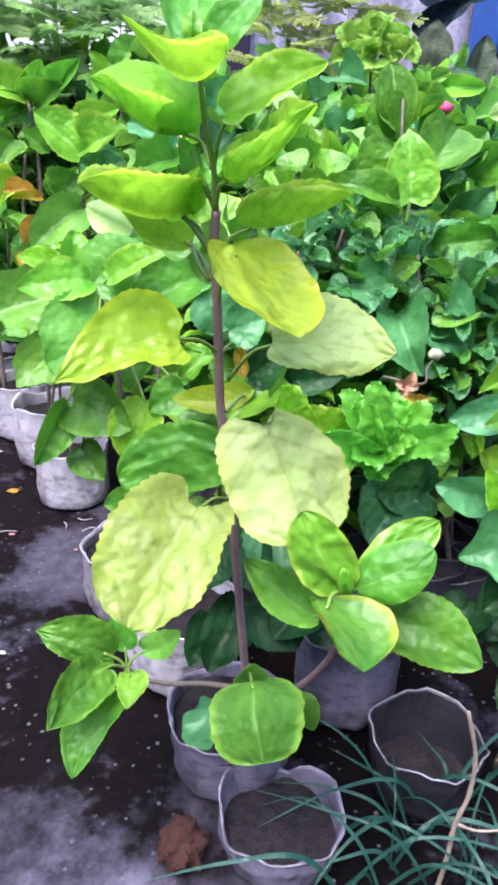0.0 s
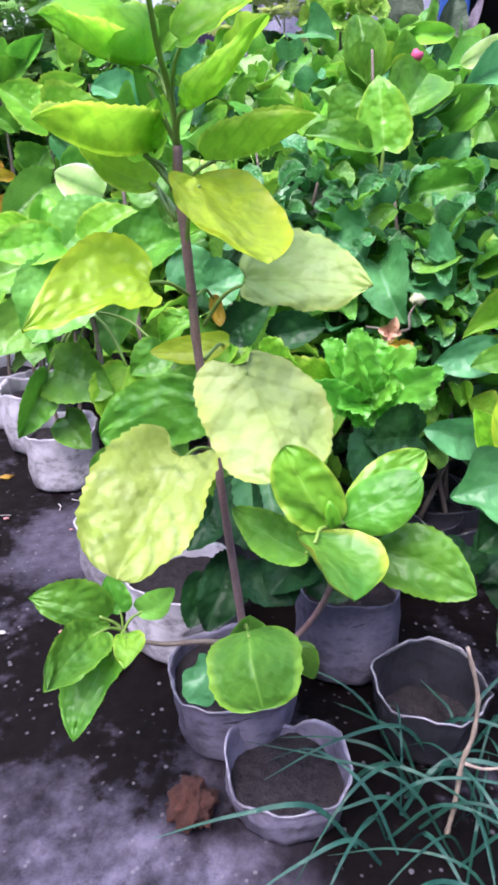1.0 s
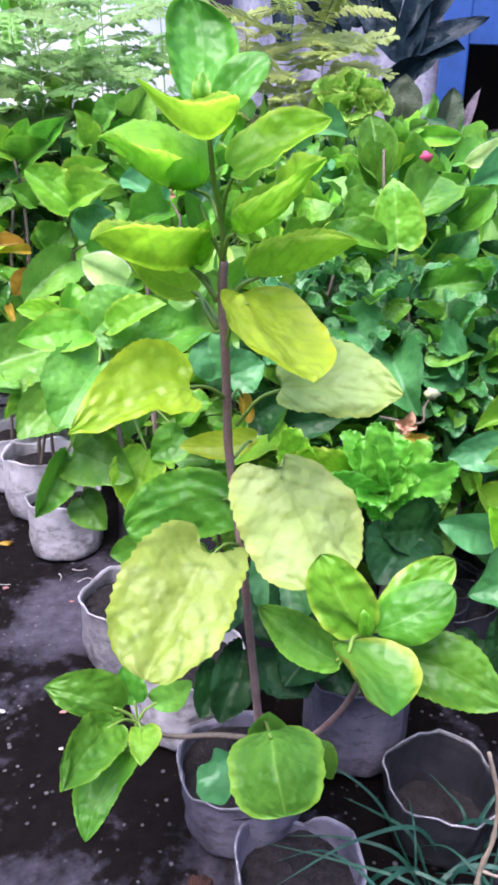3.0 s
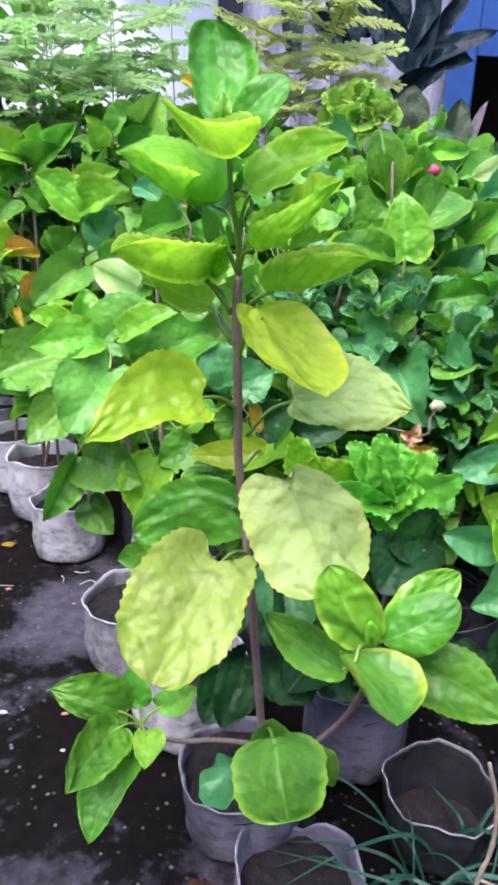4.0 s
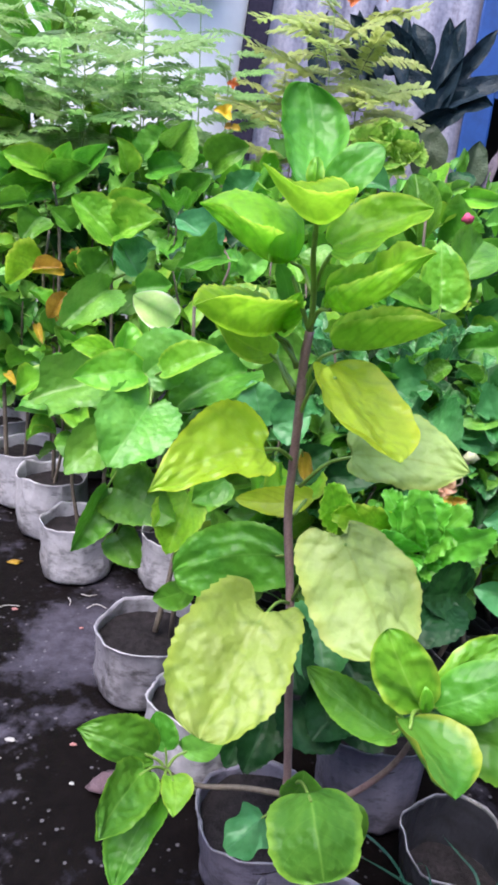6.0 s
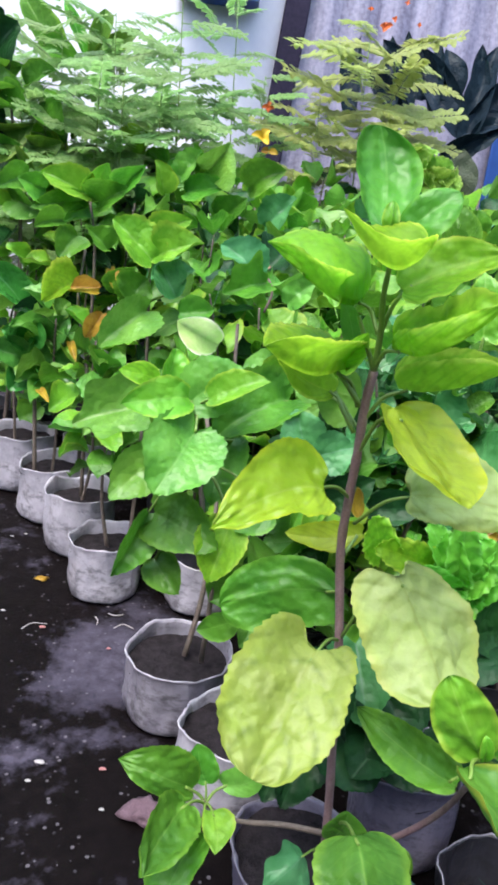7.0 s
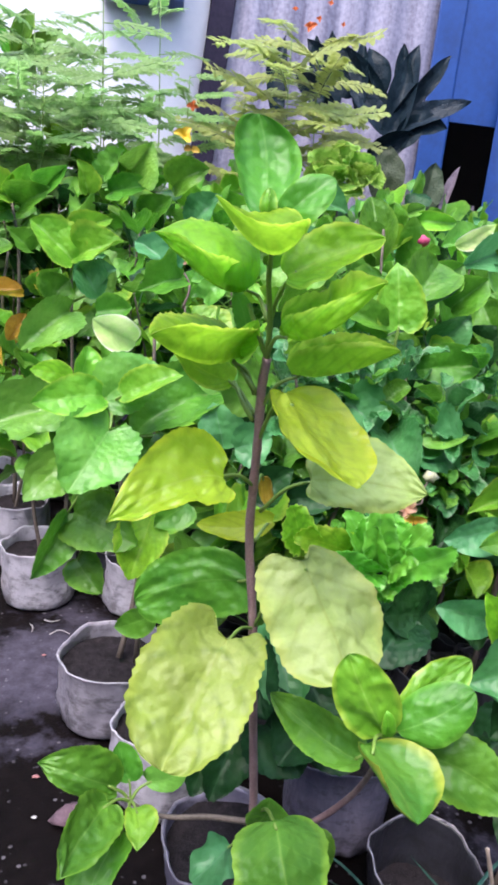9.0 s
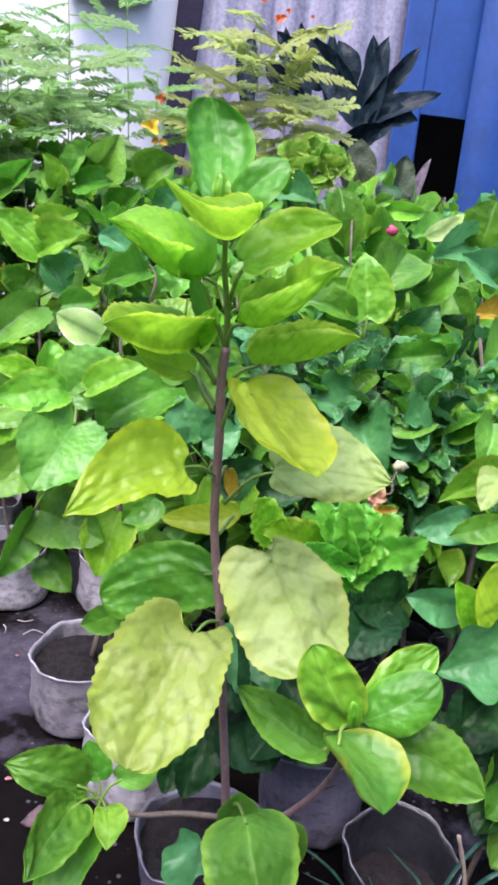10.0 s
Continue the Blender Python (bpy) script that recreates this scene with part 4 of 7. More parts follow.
blade_of(tall, "ovate", (-0.100, 0.660, 0.383), (-0.119, 0.660, 0.372), (-0.139, 0.660, 0.366), (-0.119, 0.660, 0.390), (-0.118, 0.655, 0.357), GREEN)
blade_of(tall, "round", (0.023, 0.505, 0.274), (0.025, 0.462, 0.270), (0.034, 0.448, 0.236), (-0.017, 0.480, 0.251), (0.070, 0.480, 0.257), OLIVE, cup=0.05, puck=0.035, wave=0.03, root=(0.019, 0.580, 0.206))
blade_of(tall, "lobed", (-0.004, 0.575, 0.173), (-0.019, 0.555, 0.174), (-0.042, 0.545, 0.157), (-0.040, 0.560, 0.183), (-0.004, 0.550, 0.154), BLUISH, root=(0.018, 0.590, 0.166))
blade_of(tall, "ovate", (0.062, 0.550, 0.221), (0.078, 0.540, 0.217), (0.088, 0.530, 0.192), (0.068, 0.535, 0.201), (0.090, 0.540, 0.221), GREEN, root=(0.025, 0.585, 0.186))
blade_of(tall, "ovate", (0.018, 0.560, 0.213), (0.025, 0.555, 0.236), (0.026, 0.555, 0.252), (0.008, 0.555, 0.235), (0.045, 0.550, 0.238), GREEN)
blade_of(tall, "oval", (-0.003, 0.645, 0.548), (-0.001, 0.645, 0.533), (0.003, 0.640, 0.520), (-0.006, 0.645, 0.532), (0.008, 0.640, 0.535), GOLD, cup=0.4, puck=0.05, root=(-0.016, 0.588, 0.559))
# low side branch over the path
tube("branch", [(0.019, 0.590, 0.187), (-0.026, 0.595, 0.188), (-0.068, 0.600, 0.182), (-0.095, 0.600, 0.190), (-0.113, 0.600, 0.206)], 0.0034, 0.002, TWIG, tall, "", 8, 6)
blade_of(tall, "ovate", (-0.124, 0.600, 0.217), (-0.162, 0.588, 0.242), (-0.202, 0.597, 0.249), (-0.161, 0.600, 0.268), (-0.163, 0.580, 0.226), GREEN, puck=0.04, cup=0.08, root=(-0.109, 0.600, 0.201))
blade_of(tall, "ovate", (-0.130, 0.580, 0.218), (-0.147, 0.535, 0.224), (-0.161, 0.485, 0.227), (-0.163, 0.530, 0.245), (-0.116, 0.535, 0.221), GREEN, puck=0.04, cup=0.1, root=(-0.109, 0.600, 0.201))
blade_of(tall, "ovate", (-0.111, 0.565, 0.199), (-0.132, 0.525, 0.190), (-0.146, 0.494, 0.157), (-0.161, 0.515, 0.190), (-0.109, 0.530, 0.196), GREEN, puck=0.03, cup=0.1, root=(-0.109, 0.600, 0.201))
blade_of(tall, "ovate", (-0.102, 0.575, 0.216), (-0.096, 0.548, 0.217), (-0.097, 0.528, 0.213), (-0.109, 0.545, 0.218), (-0.081, 0.545, 0.222), BRIGHT, puck=0.03, root=(-0.109, 0.600, 0.201))
blade_of(tall, "ovate", (-0.110, 0.605, 0.221), (-0.118, 0.612, 0.236), (-0.124, 0.620, 0.258), (-0.131, 0.612, 0.230), (-0.099, 0.610, 0.239), GREEN, puck=0.03, root=(-0.109, 0.600, 0.201))
blade_of(tall, "ovate", (-0.093, 0.610, 0.218), (-0.070, 0.600, 0.231), (-0.050, 0.590, 0.260), (-0.074, 0.605, 0.249), (-0.066, 0.590, 0.224), SOFT, root=(-0.109, 0.600, 0.201))
# low branch reaching forward
tube("branch", [(0.022, 0.595, 0.161), (0.064, 0.560, 0.212), (0.091, 0.510, 0.299), (0.095, 0.465, 0.386), (0.090, 0.452, 0.410)], 0.0036, 0.0022, BARK, tall, "", 8, 6)
blade_of(tall, "oval", (0.086, 0.446, 0.417), (0.064, 0.444, 0.450), (0.050, 0.456, 0.478), (0.041, 0.452, 0.453), (0.090, 0.446, 0.450), BRIGHT, puck=0.05, cup=-0.06, hem=-0.1, root=(0.090, 0.452, 0.410))
blade_of(tall, "oval", (0.098, 0.458, 0.414), (0.132, 0.478, 0.440), (0.164, 0.492, 0.455), (0.121, 0.482, 0.452), (0.148, 0.470, 0.430), BRIGHT, puck=0.03, root=(0.090, 0.452, 0.410))
blade_of(tall, "oval", (0.095, 0.446, 0.419), (0.120, 0.440, 0.437), (0.149, 0.446, 0.456), (0.117, 0.458, 0.453), (0.132, 0.430, 0.423), GREEN, puck=0.03, cup=0.12, hem=0.06, root=(0.090, 0.452, 0.410))
blade_of(tall, "ovate", (0.069, 0.440, 0.395), (0.047, 0.480, 0.383), (0.011, 0.540, 0.381), (0.057, 0.485, 0.402), (0.039, 0.465, 0.374), GREEN, puck=0.015, cup=0.08, root=(0.090, 0.452, 0.410))
blade_of(tall, "oval", (0.066, 0.432, 0.417), (0.084, 0.400, 0.407), (0.092, 0.376, 0.400), (0.067, 0.385, 0.421), (0.121, 0.420, 0.404), RIMMED, puck=0.03, cup=0.14, hem=0.12, root=(0.090, 0.452, 0.410))
blade_of(tall, "ovate", (0.123, 0.460, 0.386), (0.156, 0.448, 0.382), (0.196, 0.430, 0.362), (0.163, 0.460, 0.406), (0.142, 0.436, 0.361), GREEN, puck=0.02, cup=0.08, root=(0.090, 0.452, 0.410))
blade_of(tall, "oval", (0.087, 0.445, 0.415), (0.084, 0.440, 0.430), (0.082, 0.442, 0.440), (0.079, 0.440, 0.430), (0.090, 0.440, 0.431), BRIGHT, cup=0.3)

# ---- the shrub behind, leaning over the path ----
left = thing("hibiscus_shrub", (-0.142, 1.363, 0.1), "bright green hibiscus shrub leaning over the path", "plant", "hibiscus shrubs")
tube("stem", [(-0.142, 1.363, 0.1), (-0.142, 0.872, 0.357), (-0.158, 0.858, 0.472), (-0.175, 0.846, 0.562)], 0.0045, 0.003, TWIG, left, "", 8, 6, 0.0)
tube("stem", [(-0.155, 1.02, 0.09), (-0.137, 1.06, 0.19), (-0.132, 1.14, 0.32), (-0.167, 1.21, 0.45)], 0.0050, 0.0035, TWIG, left, "", 7, 5)
leaf(left, "heart", (-0.166, 0.817, 0.538), (-0.204, 0.746, 0.478), 0.091, (0.35, -0.71, 0.61), SOFT, fold=0.15, arch=0.06, root=(-0.171, 0.844, 0.556))
leaf(left, "ovate", (-0.209, 0.827, 0.497), (-0.257, 0.773, 0.453), 0.062, (0.27, -0.74, 0.61), SOFT, fold=0.25, root=(-0.162, 0.863, 0.486))
leaf(left, "ovate", (-0.181, 0.838, 0.569), (-0.255, 0.789, 0.566), 0.052, (0.48, -0.74, 0.48), BRIGHT, fold=0.2, root=(-0.171, 0.844, 0.556))
leaf(left, "ovate", (-0.18, 0.836, 0.564), (-0.119, 0.859, 0.611), 0.076, (0.06, -0.93, 0.37), SOFT, fold=0.15, root=(-0.171, 0.844, 0.556))
leaf(left, "ovate", (-0.156, 0.828, 0.573), (-0.086, 0.814, 0.606), 0.040, (-0.39, -0.77, 0.5), BRIGHT, fold=0.3, root=(-0.171, 0.844, 0.556))
leaf(left, "oval", (-0.21, 0.853, 0.578), (-0.203, 0.868, 0.623), 0.036, (0.51, -0.84, 0.18), BRIGHT, fold=0.3, root=(-0.171, 0.844, 0.556))
leaf(left, "ovate", (-0.223, 0.866, 0.583), (-0.269, 0.85, 0.592), 0.032, (0.36, -0.8, 0.48), LIME, fold=0.2, root=(-0.171, 0.844, 0.556))
leaf(left, "lobed", (-0.236, 0.933, 0.526), (-0.328, 0.899, 0.504), 0.085, (0.12, -0.75, 0.65), SOFT, fold=0.31, arch=0.04, wave=0.107, twist=0.53, puck=0.02, root=(-0.171, 0.844, 0.556))
leaf(left, "ovate", (-0.218, 0.842, 0.414), (-0.254, 0.799, 0.342), 0.047, (0.5, -0.83, 0.25), GREEN, fold=0.45, root=(-0.162, 0.863, 0.486))
leaf(left, "heart", (-0.209, 0.842, 0.415), (-0.127, 0.772, 0.408), 0.078, (-0.51, -0.65, 0.56), GREEN, fold=0.12, root=(-0.162, 0.863, 0.486))
leaf(left, "ovate", (-0.113, 0.819, 0.426), (-0.134, 0.768, 0.364), 0.064, (-0.03, -0.77, 0.64), LIME, fold=0.2, root=(-0.162, 0.863, 0.486))
leaf(left, "ovate", (-0.205, 0.842, 0.352), (-0.167, 0.809, 0.321), 0.048, (-0.11, -0.74, 0.67), GREEN, fold=0.2, root=(-0.162, 0.863, 0.486))
leaf(left, "heart", (-0.05, 0.934, 0.561), (-0.147, 0.87, 0.51), 0.088, (0.14, -0.73, 0.67), GREEN, fold=0.53, arch=0.083, wave=0.067, twist=-0.26, puck=0.02, root=(-0.162, 0.863, 0.486))
leaf(left, "ovate", (-0.119, 0.899, 0.509), (-0.139, 0.844, 0.432), 0.066, (-0.02, -0.81, 0.59), GREEN, fold=0.2, root=(-0.162, 0.863, 0.486))
leaf(left, "ovate", (-0.068, 0.823, 0.444), (-0.108, 0.796, 0.422), 0.049, (0.26, -0.82, 0.5), GREEN, fold=0.2, root=(-0.162, 0.863, 0.486))

# ---- shrubs further back ----
far_left = thing("hibiscus_shrub", (-0.3, 1.327, 0.1), "green hibiscus shrub with broad folded leaves", "plant", "hibiscus shrubs")
tube("stem", [(-0.3, 1.327, 0.1), (-0.296, 1.364, 0.411), (-0.312, 1.401, 0.721)], 0.0045, 0.0025, TWIG, far_left, "", 7, 5)
leaf(far_left, "ovate", (-0.3, 1.36, 0.694), (-0.379, 1.355, 0.76), 0.092, (0.38, -0.85, 0.38), BRIGHT, fold=0.41, arch=0.023, wave=0.06, twist=-0.39, puck=0.02, root=(-0.309, 1.381, 0.66))
leaf(far_left, "ovate", (-0.297, 1.364, 0.704), (-0.21, 1.34, 0.742), 0.073, (-0.42, -0.78, 0.47), BRIGHT, fold=0.44, arch=0.053, wave=0.093, twist=0.26, puck=0.02, root=(-0.309, 1.381, 0.66))
leaf(far_left, "ovate", (-0.311, 1.425, 0.729), (-0.24, 1.427, 0.777), 0.060, (-0.17, -0.94, 0.28), BRIGHT, fold=0.71, arch=0.147, wave=0.056, twist=-0.47, puck=0.02)
leaf(far_left, "heart", (-0.302, 1.331, 0.605), (-0.374, 1.27, 0.536), 0.080, (0.31, -0.85, 0.43), SOFT, fold=0.49, arch=0.102, wave=0.057, twist=-0.47, puck=0.02, root=(-0.308, 1.378, 0.65))
leaf(far_left, "ovate", (-0.249, 1.338, 0.636), (-0.292, 1.359, 0.691), 0.058, (0.09, -0.91, 0.41), BLUISH, fold=0.55, arch=0.126, wave=0.07, twist=-0.2, puck=0.02, root=(-0.301, 1.368, 0.62))
leaf(far_left, "ovate", (-0.256, 1.348, 0.665), (-0.221, 1.355, 0.69), 0.044, (-0.12, -0.91, 0.4), BLUISH, fold=0.54, arch=0.122, wave=0.102, twist=0.45, puck=0.02)
leaf(far_left, "ovate", (-0.339, 1.359, 0.618), (-0.307, 1.371, 0.661), 0.075, (-0.06, -0.95, 0.32), GREEN, fold=0.32, arch=0.045, wave=0.107, twist=0.54, puck=0.02)
leaf(far_left, "oval", (-0.403, 1.408, 0.63), (-0.462, 1.409, 0.624), 0.031, (-0.07, -0.82, 0.56), GOLD, fold=0.49, wave=0.108, arch=0.068, twist=0.55, puck=0.02)
leaf(far_left, "oval", (-0.398, 1.415, 0.580), (-0.427, 1.395, 0.532), 0.032, (0.09, -0.97, 0.25), GOLD, fold=0.6, wave=0.1, arch=0.108, twist=0.05, puck=0.02)
leaf(far_left, "oval", (-0.377, 1.46, 0.663), (-0.366, 1.447, 0.626), 0.028, (0.21, -0.9, 0.37), GOLD, fold=0.63, wave=0.1, arch=0.117, twist=0.09, puck=0.02)
cream = thing("hibiscus_shrub", (-0.127, 0.993, 0.1), "hibiscus shrub with pale new leaves", "plant", "hibiscus shrubs")
tube("stem", [(-0.127, 0.993, 0.1), (-0.12, 1.006, 0.372), (-0.132, 1.018, 0.643)], 0.0045, 0.0025, TWIG, cream, "", 7, 5)
leaf(cream, "oval", (-0.156, 1.009, 0.611), (-0.215, 0.99, 0.641), 0.052, (0.31, -0.95, 0.03), CREAM, fold=0.6)
leaf(cream, "ovate", (-0.112, 1.057, 0.701), (-0.17, 1.075, 0.747), 0.056, (0.11, -0.87, 0.48), BLUISH, fold=0.72, arch=0.151, wave=0.105, twist=0.49, puck=0.02)
leaf(cream, "lobed", (-0.099, 1.036, 0.703), (-0.156, 1.012, 0.684), 0.056, (0.2, -0.85, 0.48), GREEN, fold=0.6, arch=0.141, wave=0.085, twist=0.11, puck=0.02, root=(-0.094, 1.05, 0.683))
leaf(cream, "ovate", (-0.065, 1.026, 0.678), (-0.031, 1.015, 0.714), 0.040, (-0.43, -0.89, 0.13), SOFT, fold=0.26, arch=0.024, wave=0.094, twist=0.28, puck=0.02)
leaf(cream, "ovate", (-0.22, 1.075, 0.641), (-0.168, 1.076, 0.652), 0.043, (-0.07, -0.92, 0.38), GREEN, fold=0.29, arch=0.036, wave=0.076, twist=-0.08, puck=0.02)
leaf(cream, "ovate", (-0.029, 0.863, 0.508), (-0.047, 0.881, 0.562), 0.058, (-0.05, -0.95, 0.31), BLUISH, fold=0.2)
leaf(cream, "ovate", (-0.016, 0.843, 0.515), (0.03, 0.846, 0.531), 0.057, (-0.03, -0.96, 0.27), BLUISH, fold=0.2)
leaf(cream, "ovate", (0.01, 0.843, 0.456), (0.06, 0.833, 0.496), 0.050, (-0.32, -0.94, 0.15), DARK, fold=0.2)
leaf(cream, "ovate", (0.061, 0.839, 0.452), (0.129, 0.821, 0.47), 0.043, (-0.33, -0.9, 0.28), DARK, fold=0.2)
right = thing("hibiscus_shrub", (0.247, 1.06, 0.1), "glossy green shrub with upright round leaves", "plant", "hibiscus shrubs")
tube("stem", [(0.247, 1.06, 0.1), (0.256, 1.069, 0.364), (0.244, 1.077, 0.628)], 0.0045, 0.0025, TWIG, right, "", 7, 5)
leaf(right, "delta", (0.231, 1.046, 0.66), (0.222, 1.078, 0.757), 0.077, (-0.26, -0.92, 0.28), BRIGHT, fold=(0.25, 0.1), twist=0.0, arch=0.03, wave=0.053, puck=0.02, root=(0.229, 1.047, 0.63))
leaf(right, "oval", (0.217, 1.133, 0.731), (0.166, 1.099, 0.682), 0.071, (-0, -0.82, 0.58), GREEN, fold=0.3, arch=0.038, wave=0.082, twist=0.03, puck=0.02)
leaf(right, "oval", (0.214, 1.109, 0.657), (0.176, 1.127, 0.705), 0.063, (-0.04, -0.95, 0.32), GREEN, fold=0.38, arch=0.065, wave=0.094, twist=0.27, puck=0.02)
leaf(right, "oval", (0.216, 1.046, 0.659), (0.118, 1.038, 0.682), 0.046, (0.18, -0.86, 0.48), GREEN, fold=0.59, arch=0.106, wave=0.078, twist=-0.04, puck=0.02)
leaf(right, "oval", (0.275, 1.065, 0.598), (0.371, 1.046, 0.618), 0.063, (-0.27, -0.85, 0.44), GREEN, fold=0.34, puck=0.02, arch=0.033, wave=0.075, twist=-0.09)
leaf(right, "heart", (0.264, 0.999, 0.523), (0.319, 0.938, 0.476), 0.098, (-0.4, -0.76, 0.52), BLUISH, fold=0.53, puck=0.03, arch=0.137, wave=0.062, twist=-0.36, root=(0.244, 1.02, 0.551))
leaf(right, "heart", (0.386, 1.02, 0.542), (0.328, 0.986, 0.493), 0.083, (-0.11, -0.75, 0.65), GREEN, fold=0.62, arch=0.148, wave=0.064, twist=-0.33, puck=0.02)
leaf(right, "oval", (0.254, 1.078, 0.696), (0.308, 1.139, 0.762), 0.085, (0.03, -0.75, 0.66), GREEN, fold=0.34, arch=0.05, wave=0.053, twist=-0.54, puck=0.02)
leaf(right, "heart", (0.147, 0.974, 0.555), (0.193, 0.94, 0.524), 0.075, (-0.16, -0.77, 0.61), BLUISH, fold=0.56, arch=0.111, wave=0.104, twist=0.48, puck=0.02)
leaf(right, "ovate", (0.214, 0.959, 0.521), (0.243, 0.883, 0.455), 0.074, (-0.38, -0.68, 0.62), BLUISH, fold=0.56, arch=0.129, wave=0.052, twist=-0.55, puck=0.02)
leaf(right, "round", (0.198, 1.058, 0.562), (0.241, 1.04, 0.58), 0.055, (-0.46, -0.85, 0.26), BLUISH, fold=0.48, puck=0.06, arch=0.066, wave=0.056, twist=-0.47)
leaf(right, "round", (0.188, 1.049, 0.535), (0.228, 1.032, 0.553), 0.053, (-0.43, -0.9, 0.11), DARK, fold=0.36, puck=0.06, arch=0.022, wave=0.066, twist=-0.28)
leaf(right, "round", (0.239, 1.039, 0.512), (0.274, 1.022, 0.53), 0.047, (-0.58, -0.63, 0.51), GREEN, fold=0.62, puck=0.06, arch=0.113, wave=0.067, twist=-0.26)
leaf(right, "round", (0.15, 1.064, 0.573), (0.194, 1.046, 0.591), 0.055, (-0.43, -0.88, 0.21), BLUISH, fold=0.41, puck=0.06, arch=0.04, wave=0.05, twist=-0.59)
leaf(right, "round", (0.101, 1.074, 0.595), (0.154, 1.056, 0.613), 0.064, (-0.32, -0.95, -0.02), DARK, fold=0.39, puck=0.06, arch=0.035, wave=0.052, twist=-0.55)
leaf(right, "round", (0.094, 1.063, 0.561), (0.139, 1.046, 0.579), 0.055, (-0.47, -0.77, 0.43), GREEN, fold=0.43, puck=0.06, arch=0.049, wave=0.052, twist=-0.56)
leaf(right, "round", (0.138, 1.054, 0.539), (0.174, 1.036, 0.557), 0.048, (-0.54, -0.77, 0.35), BLUISH, fold=0.49, puck=0.06, arch=0.07, wave=0.078, twist=-0.05)
leaf(right, "round", (0.264, 1.052, 0.556), (0.306, 1.035, 0.574), 0.056, (-0.41, -0.91, 0.07), DARK, fold=0.5, puck=0.06, arch=0.072, wave=0.059, twist=-0.42)
leaf(right, "round", (0.186, 1.071, 0.601), (0.222, 1.054, 0.617), 0.048, (-0.56, -0.64, 0.52), GREEN, fold=0.6, puck=0.06, arch=0.106, wave=0.08, twist=0.01)
leaf(right, "round", (0.075, 1.067, 0.568), (0.112, 1.049, 0.586), 0.046, (-0.48, -0.86, 0.18), BLUISH, fold=0.47, puck=0.06, arch=0.061, wave=0.054, twist=-0.53)
upper_right = thing("hibiscus_shrub", (0.272, 1.229, 0.1), "green shrub with small crowded top leaves", "plant", "hibiscus shrubs")
tube("stem", [(0.272, 1.229, 0.1), (0.275, 1.272, 0.454), (0.257, 1.315, 0.808)], 0.0045, 0.0025, TWIG, upper_right, "", 7, 5)
leaf(upper_right, "oval", (0.258, 1.345, 0.74), (0.236, 1.366, 0.864), 0.068, (-0.2, -0.97, 0.13), GREEN, fold=0.68, arch=0.136, wave=0.066, twist=-0.28, puck=0.02)
leaf(upper_right, "oval", (0.257, 1.351, 0.76), (0.203, 1.348, 0.805), 0.058, (0.23, -0.95, 0.21), SOFT, fold=0.61, arch=0.11, wave=0.074, twist=-0.13, puck=0.02)
leaf(upper_right, "oval", (0.277, 1.354, 0.771), (0.327, 1.339, 0.799), 0.063, (-0.49, -0.71, 0.51), BRIGHT, fold=0.65, arch=0.124, wave=0.103, twist=0.47, puck=0.02)
leaf(upper_right, "oval", (0.286, 1.367, 0.811), (0.283, 1.362, 0.859), 0.057, (-0.23, -0.97, -0.12), GREEN, fold=0.46, arch=0.058, wave=0.072, twist=-0.15, puck=0.02)
leaf(upper_right, "oval", (0.326, 1.372, 0.834), (0.403, 1.348, 0.836), 0.038, (-0.3, -0.95, -0.03), BRIGHT, fold=0.67, arch=0.133, wave=0.06, twist=-0.39, puck=0.02)
leaf(upper_right, "oval", (0.3, 1.343, 0.742), (0.375, 1.33, 0.777), 0.085, (-0.4, -0.71, 0.58), GREEN, fold=0.73, arch=0.154, wave=0.107, twist=0.54, puck=0.02)
leaf(upper_right, "oval", (0.315, 1.376, 0.843), (0.342, 1.358, 0.858), 0.027, (-0.56, -0.83, 0.01), SOFT, fold=0.44, arch=0.05, wave=0.061, twist=-0.37, puck=0.02)
leaf(upper_right, "lance", (0.55, 1.564, 0.815), (0.437, 1.511, 0.793), 0.060, (0.13, -0.59, 0.79), SOFT, fold=0.46, arch=0.025, wave=0.091, twist=0.23, puck=0.02)
leaf(upper_right, "oval", (0.164, 1.491, 0.849), (0.211, 1.431, 0.834), 0.075, (-0.65, -0.62, 0.44), BLUISH, fold=0.57, arch=0.131, wave=0.081, twist=0.02, puck=0.02)
# curly-leaved shrub
curly = thing("hibiscus_shrub", (0.192, 0.863, 0.1), "crinkled curly-leaved bright green shrub", "plant", "hibiscus shrubs")
tube("stem", [(0.192, 0.863, 0.1), (0.207, 0.832, 0.261), (0.202, 0.8, 0.421)], 0.0045, 0.0025, TWIG, curly, "", 7, 5)
leaf(curly, "frill", (0.162, 0.782, 0.391), (0.107, 0.789, 0.435), 0.045, (0.03, -0.98, 0.19), CURLY, fold=0.2, puck=0.02, wave=0.11)
leaf(curly, "frill", (0.165, 0.779, 0.395), (0.123, 0.785, 0.465), 0.042, (0.27, -0.93, 0.25), CURLY, fold=0.2, puck=0.02, wave=0.11)
leaf(curly, "frill", (0.167, 0.775, 0.396), (0.14, 0.771, 0.461), 0.043, (-0.4, -0.89, -0.23), CURLY, fold=0.2, puck=0.02, wave=0.11)
leaf(curly, "frill", (0.17, 0.772, 0.4), (0.156, 0.764, 0.483), 0.044, (-0.2, -0.97, -0.12), CURLY, fold=0.2, puck=0.02, wave=0.11)
leaf(curly, "frill", (0.177, 0.782, 0.394), (0.186, 0.794, 0.462), 0.044, (0.08, -0.99, 0.15), CURLY, fold=0.2, puck=0.02, wave=0.11)
